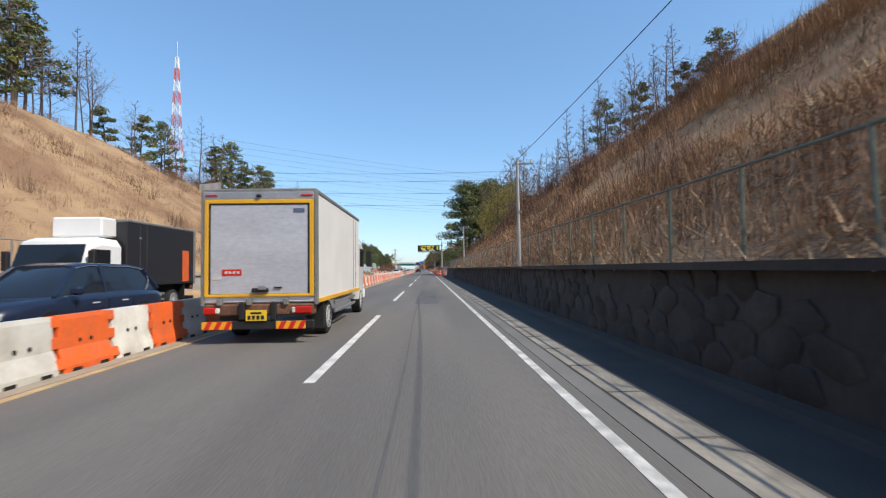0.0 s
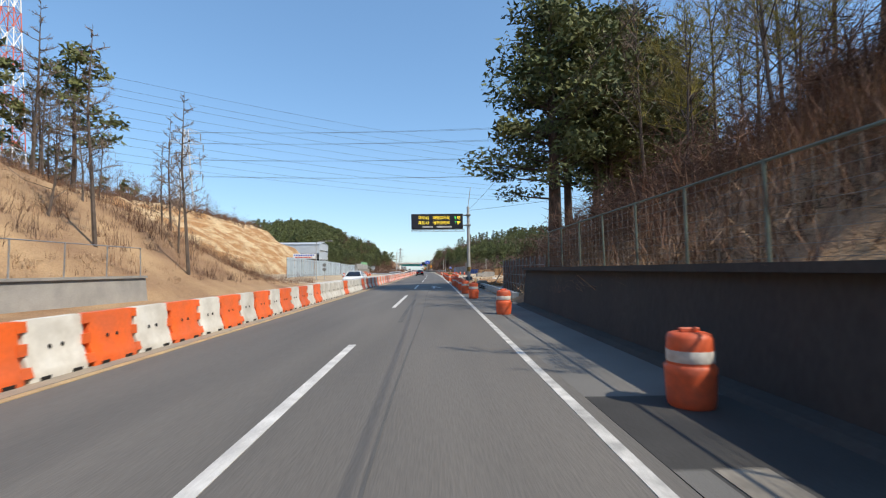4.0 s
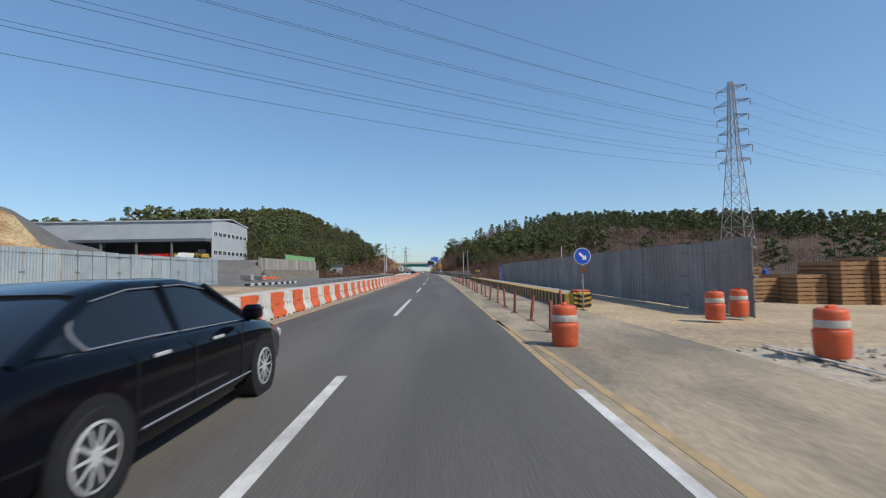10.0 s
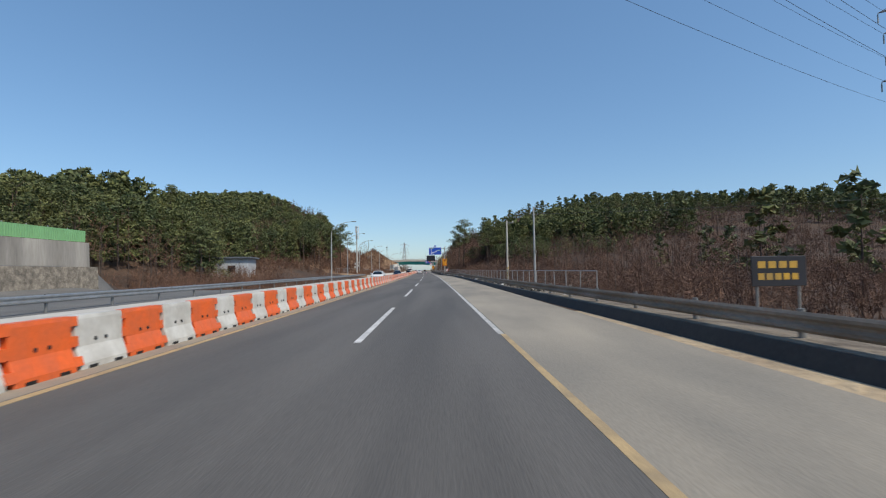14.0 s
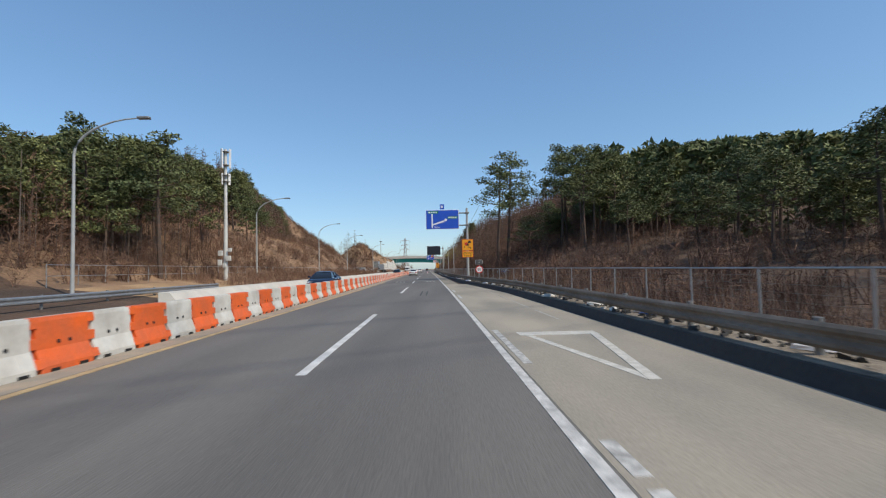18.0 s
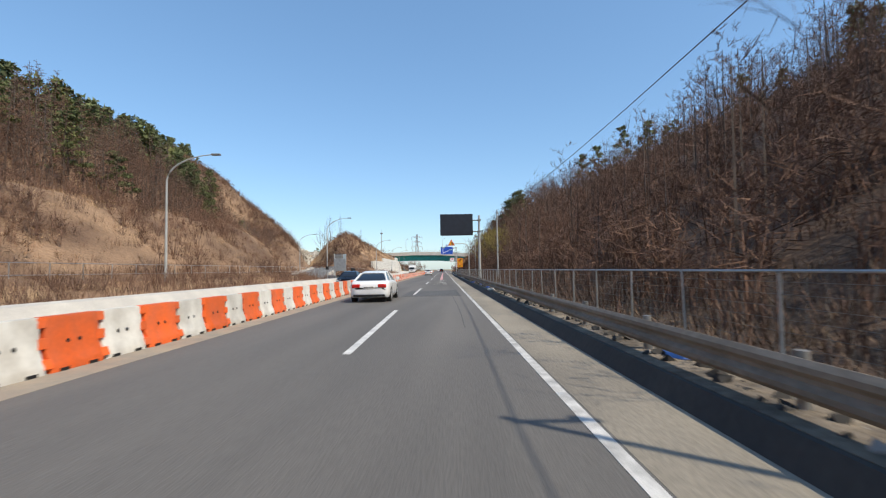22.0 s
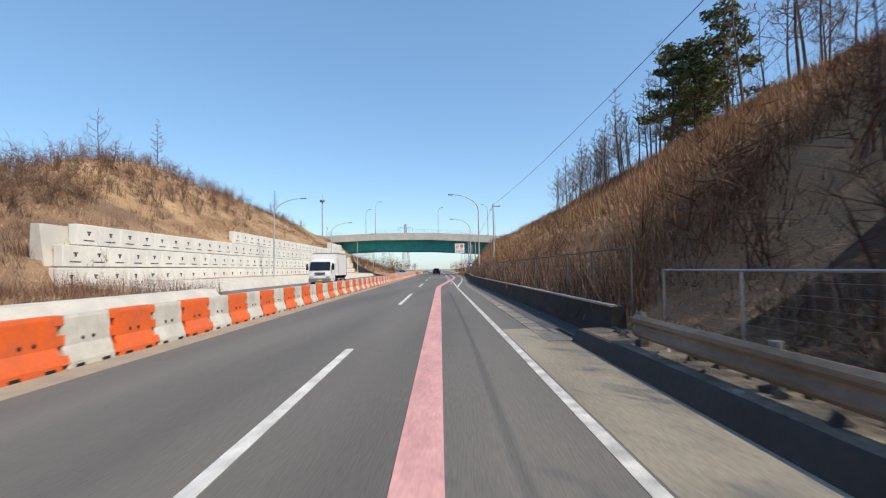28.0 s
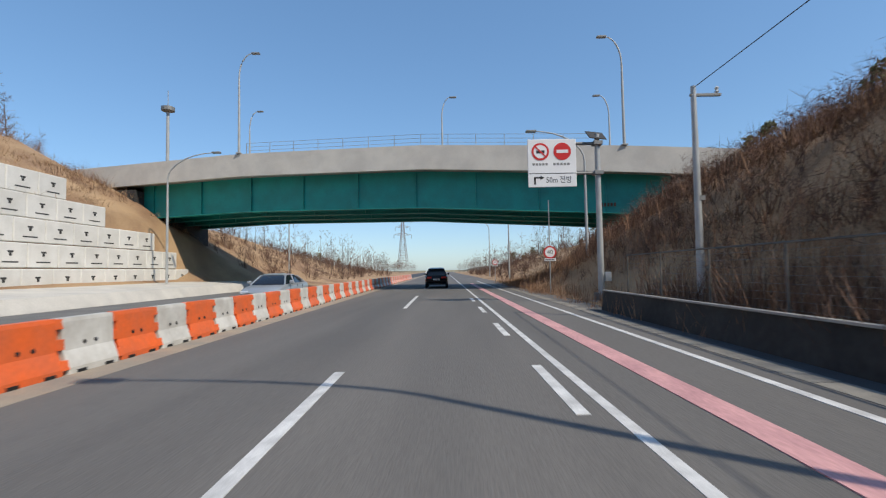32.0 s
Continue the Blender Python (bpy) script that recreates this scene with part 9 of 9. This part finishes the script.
cover("thicket", BUSH, field(634, 690, 8.4, 24, 1100, lambda s, d: 1 if d > 7.6 + max(0, s - 640) * .08 and s < 676 else 0) + field(650, 676, 9, 22, 500), "dense brown thicket beside the bridge", TWIG_DARK, .36, .72)
cover("thicket", BUSH, field(690, 800, -36, -15, 420) + field(690, 800, 9.5, 30, 380), "brown thicket on the banks beyond the bridge", TWIG_DARK, .7, 1.3)
cover("thicket", BUSH, field(128, 252, -73, -61, 300) + field(588, 628, -41, -27, 150) + field(592, 690, -54, -34, 420) + field(586, 612, -46, -28, 160), "brown thicket on the crests beside the oncoming road", TWIG, .7, 1.4)
cover("thicket", BUSH, field(30, 98, 12, 26, 420, clump) + field(84, 108, 7.5, 16, 260) + field(66, 120, -44, -28, 260), "brown thicket along the cutting", TWIG, .7, 1.5)

cover("thicket", BUSH, field(568, 650, 6.5, 9.4, 420, lambda s, d: 1 if 6.6 < d - shift_d(s) < 8.2 else 0), "brown thicket at the top of the steep bank", HEATH, .35, .65)

cover("thicket", BUSH, field(-2, 98, 6.2, 14, 620, lambda s, d: .25 + .75 * (d < 9)), "low brown scrub on the cutting slope", WEED, .25, .6)
cover("thicket", BUSH, field(286, 350, 12, 70, 900) + field(350, 400, 30, 140, 500), "dense leafless thicket below the embankment", TWIG_DARK, .9, 1.7)
cover("thicket", BUSH, field(126, 250, -67, -56, 520), "dark brown scrub along the edge of the soil cut", TWIG, .7, 1.3)

for s, d, k in ((335, -28.5, .5), (337, -30, .42), (333.5, -30.5, .46)):
    x, y, z = spot(s, d)
    sh = fast_mesh("shrub", spread(FPF, [(x, y, z, s, k, k * .8)]), None, NEEDLE)
    tagged(new("shrub", sh), "dark green evergreen shrub beside the small house", "shrub", "shrubs by the small house")

FAR_WOOD = mat("far_wooded_hill", (0.085, 0.1, 0.075), 0.98, var=0.2, scale=0.02, fine=0.25, bump=0.6, other=(0.11, 0.085, 0.065), deep=1.5)
for s, d, long, wide, high in ((1000, 820, 330, 260, 82), (820, 1080, 260, 300, 95), (1400, 900, 300, 500, 120), (1250, 300, 120, 260, 26), (1300, -420, 160, 300, 40)):
    g = Geo()
    n = 28
    g.loft([[(math.cos(a) * wide * r_ * (1 + .12 * math.sin(3 * a + s)), math.sin(a) * long * r_, high * (1 - r_ ** 1.7) * (1 + .14 * noise.noise(Vector((math.cos(a) * 2, math.sin(a) * 2, r_ * 3 + s))))) for a in (2 * math.pi * j / n for j in range(n))] for r_ in (1.0, .88, .75, .6, .45, .3, .15, .04)])
    put(solid("distant_hill", g, FAR_WOOD, "distant wooded hill beyond the fields", "hill", kind="structure", smooth=60), s, d, 0)

cover("brush", HEATHER, field(568, 650, 7.4, 21, 3600, lambda s, d: patch(s, d) if d > 7 + shift_d(s) else 0), "orange-brown stalks on the slope beside the exit lane", HEATH, .8, 1.4)
cover("dry_grass", TUFTS, field(568, 642, 8.8, 21, 4000, lambda s, d: patch(s, d) if d > 8 + shift_d(s) else 0), "golden dry straw on the slope beside the exit lane", STRAW, .8, 1.5)

# ---- clods, stones and litter ----
def lumps(name, places, r0, r1, material, label, category, least=-9.0):
    g = Geo()
    for s, d in places:
        r = random.uniform(r0, r1)
        x, y, z = road(s, d, max(least, land(s, d)))
        m = Matrix.Translation((x, y, z + r * .2)) @ Euler((random.uniform(0, 6), random.uniform(0, 6), random.uniform(0, 6))).to_matrix().to_4x4()
        p = [Vector(v) * r * random.uniform(.7, 1.2) for v in ((1, 0, 0), (-1, 0, 0), (0, 1, 0), (0, -1, 0), (0, 0, .7), (0, 0, -.7))]
        g.add(p, [(0, 2, 4), (2, 1, 4), (1, 3, 4), (3, 0, 4), (2, 0, 5), (1, 2, 5), (3, 1, 5), (0, 3, 5)], m)
    return solid(name, g, material, label, category, kind="stuff")


random.seed(21)
spread_of = lambda n, s0, s1, d0, d1: [(random.uniform(s0, s1), random.uniform(d0, d1)) for _ in range(n)]
lumps("soil_clods", spread_of(1500, 108, 172, 6.3, 26), .025, .12, SOIL, "clods of orange soil scattered on the site", "soil")
lumps("dark_clods", spread_of(200, 110, 150, 6.0, 14), .03, .1, SOIL, "dark damp clods beside the trench", "soil")
lumps("soil_clods", spread_of(160, 112, 172, 6.6, 30), .05, .17, SOIL, "large clods of orange soil on the site", "soil")
lumps("white_rock_blocks", [(s, d) for s, d in spread_of(1500, 600, 640, -84, -53) if kind_of(s, d) == 6], .35, 1.2, ROCK, "pale broken blocks of the rock face above the slip road", "rock")
lumps("soil_lumps", spread_of(420, 111, 137, 6.5, 18), .06, .2, SOIL, "heavy lumps of dug orange soil", "soil")
lumps("rubble", spread_of(260, 167, 173, 17.5, 24), .12, .34, GRAVEL, "broken stones of a rubble heap", "rubble")
lumps("gravel_stones", spread_of(1800, 158, 196, 6.9, 11), .03, .08, GRAVEL, "loose grey gravel stones", "gravel")
lumps("verge_stones", [(s, KERB_D(s) + random.uniform(.3, 1.6)) for s in (random.uniform(285, 566) for _ in range(900))], .03, .11, CONCRETE, "stones and rubble along the guardrail", "rubble", .23)
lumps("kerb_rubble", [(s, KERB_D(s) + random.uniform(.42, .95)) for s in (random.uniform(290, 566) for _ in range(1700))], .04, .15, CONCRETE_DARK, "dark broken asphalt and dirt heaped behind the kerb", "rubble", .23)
lumps("shoulder_grit", spread_of(1300, 196, 262, 3.6, 6.5), .012, .04, RUST, "grit on the dusty shoulder", "grit")
for i in range(46):
    s = random.uniform(300, 560)
    d = KERB_D(s) + random.uniform(.3, 1.2)
    g = Geo()
    n = 7
    w_, l_ = random.uniform(.08, .3), random.uniform(.1, .35)
    g.loft([[(w_ * math.cos(2 * math.pi * j / n) * k * random.uniform(.8, 1.2), l_ * math.sin(2 * math.pi * j / n) * k * random.uniform(.8, 1.2), z) for j in range(n)] for k, z in ((1, 0), (.9, .05), (.4, .1))])
    put(solid("litter", g, random.choice((WHITE, OFFWHITE, OFFWHITE, CONCRETE_PALE, BLUE_TARP)), "crumpled litter lying by the guardrail", "litter", "litter by the guardrail"), s, d, max(.25, land(s, d)) + .02, random.uniform(0, 360))
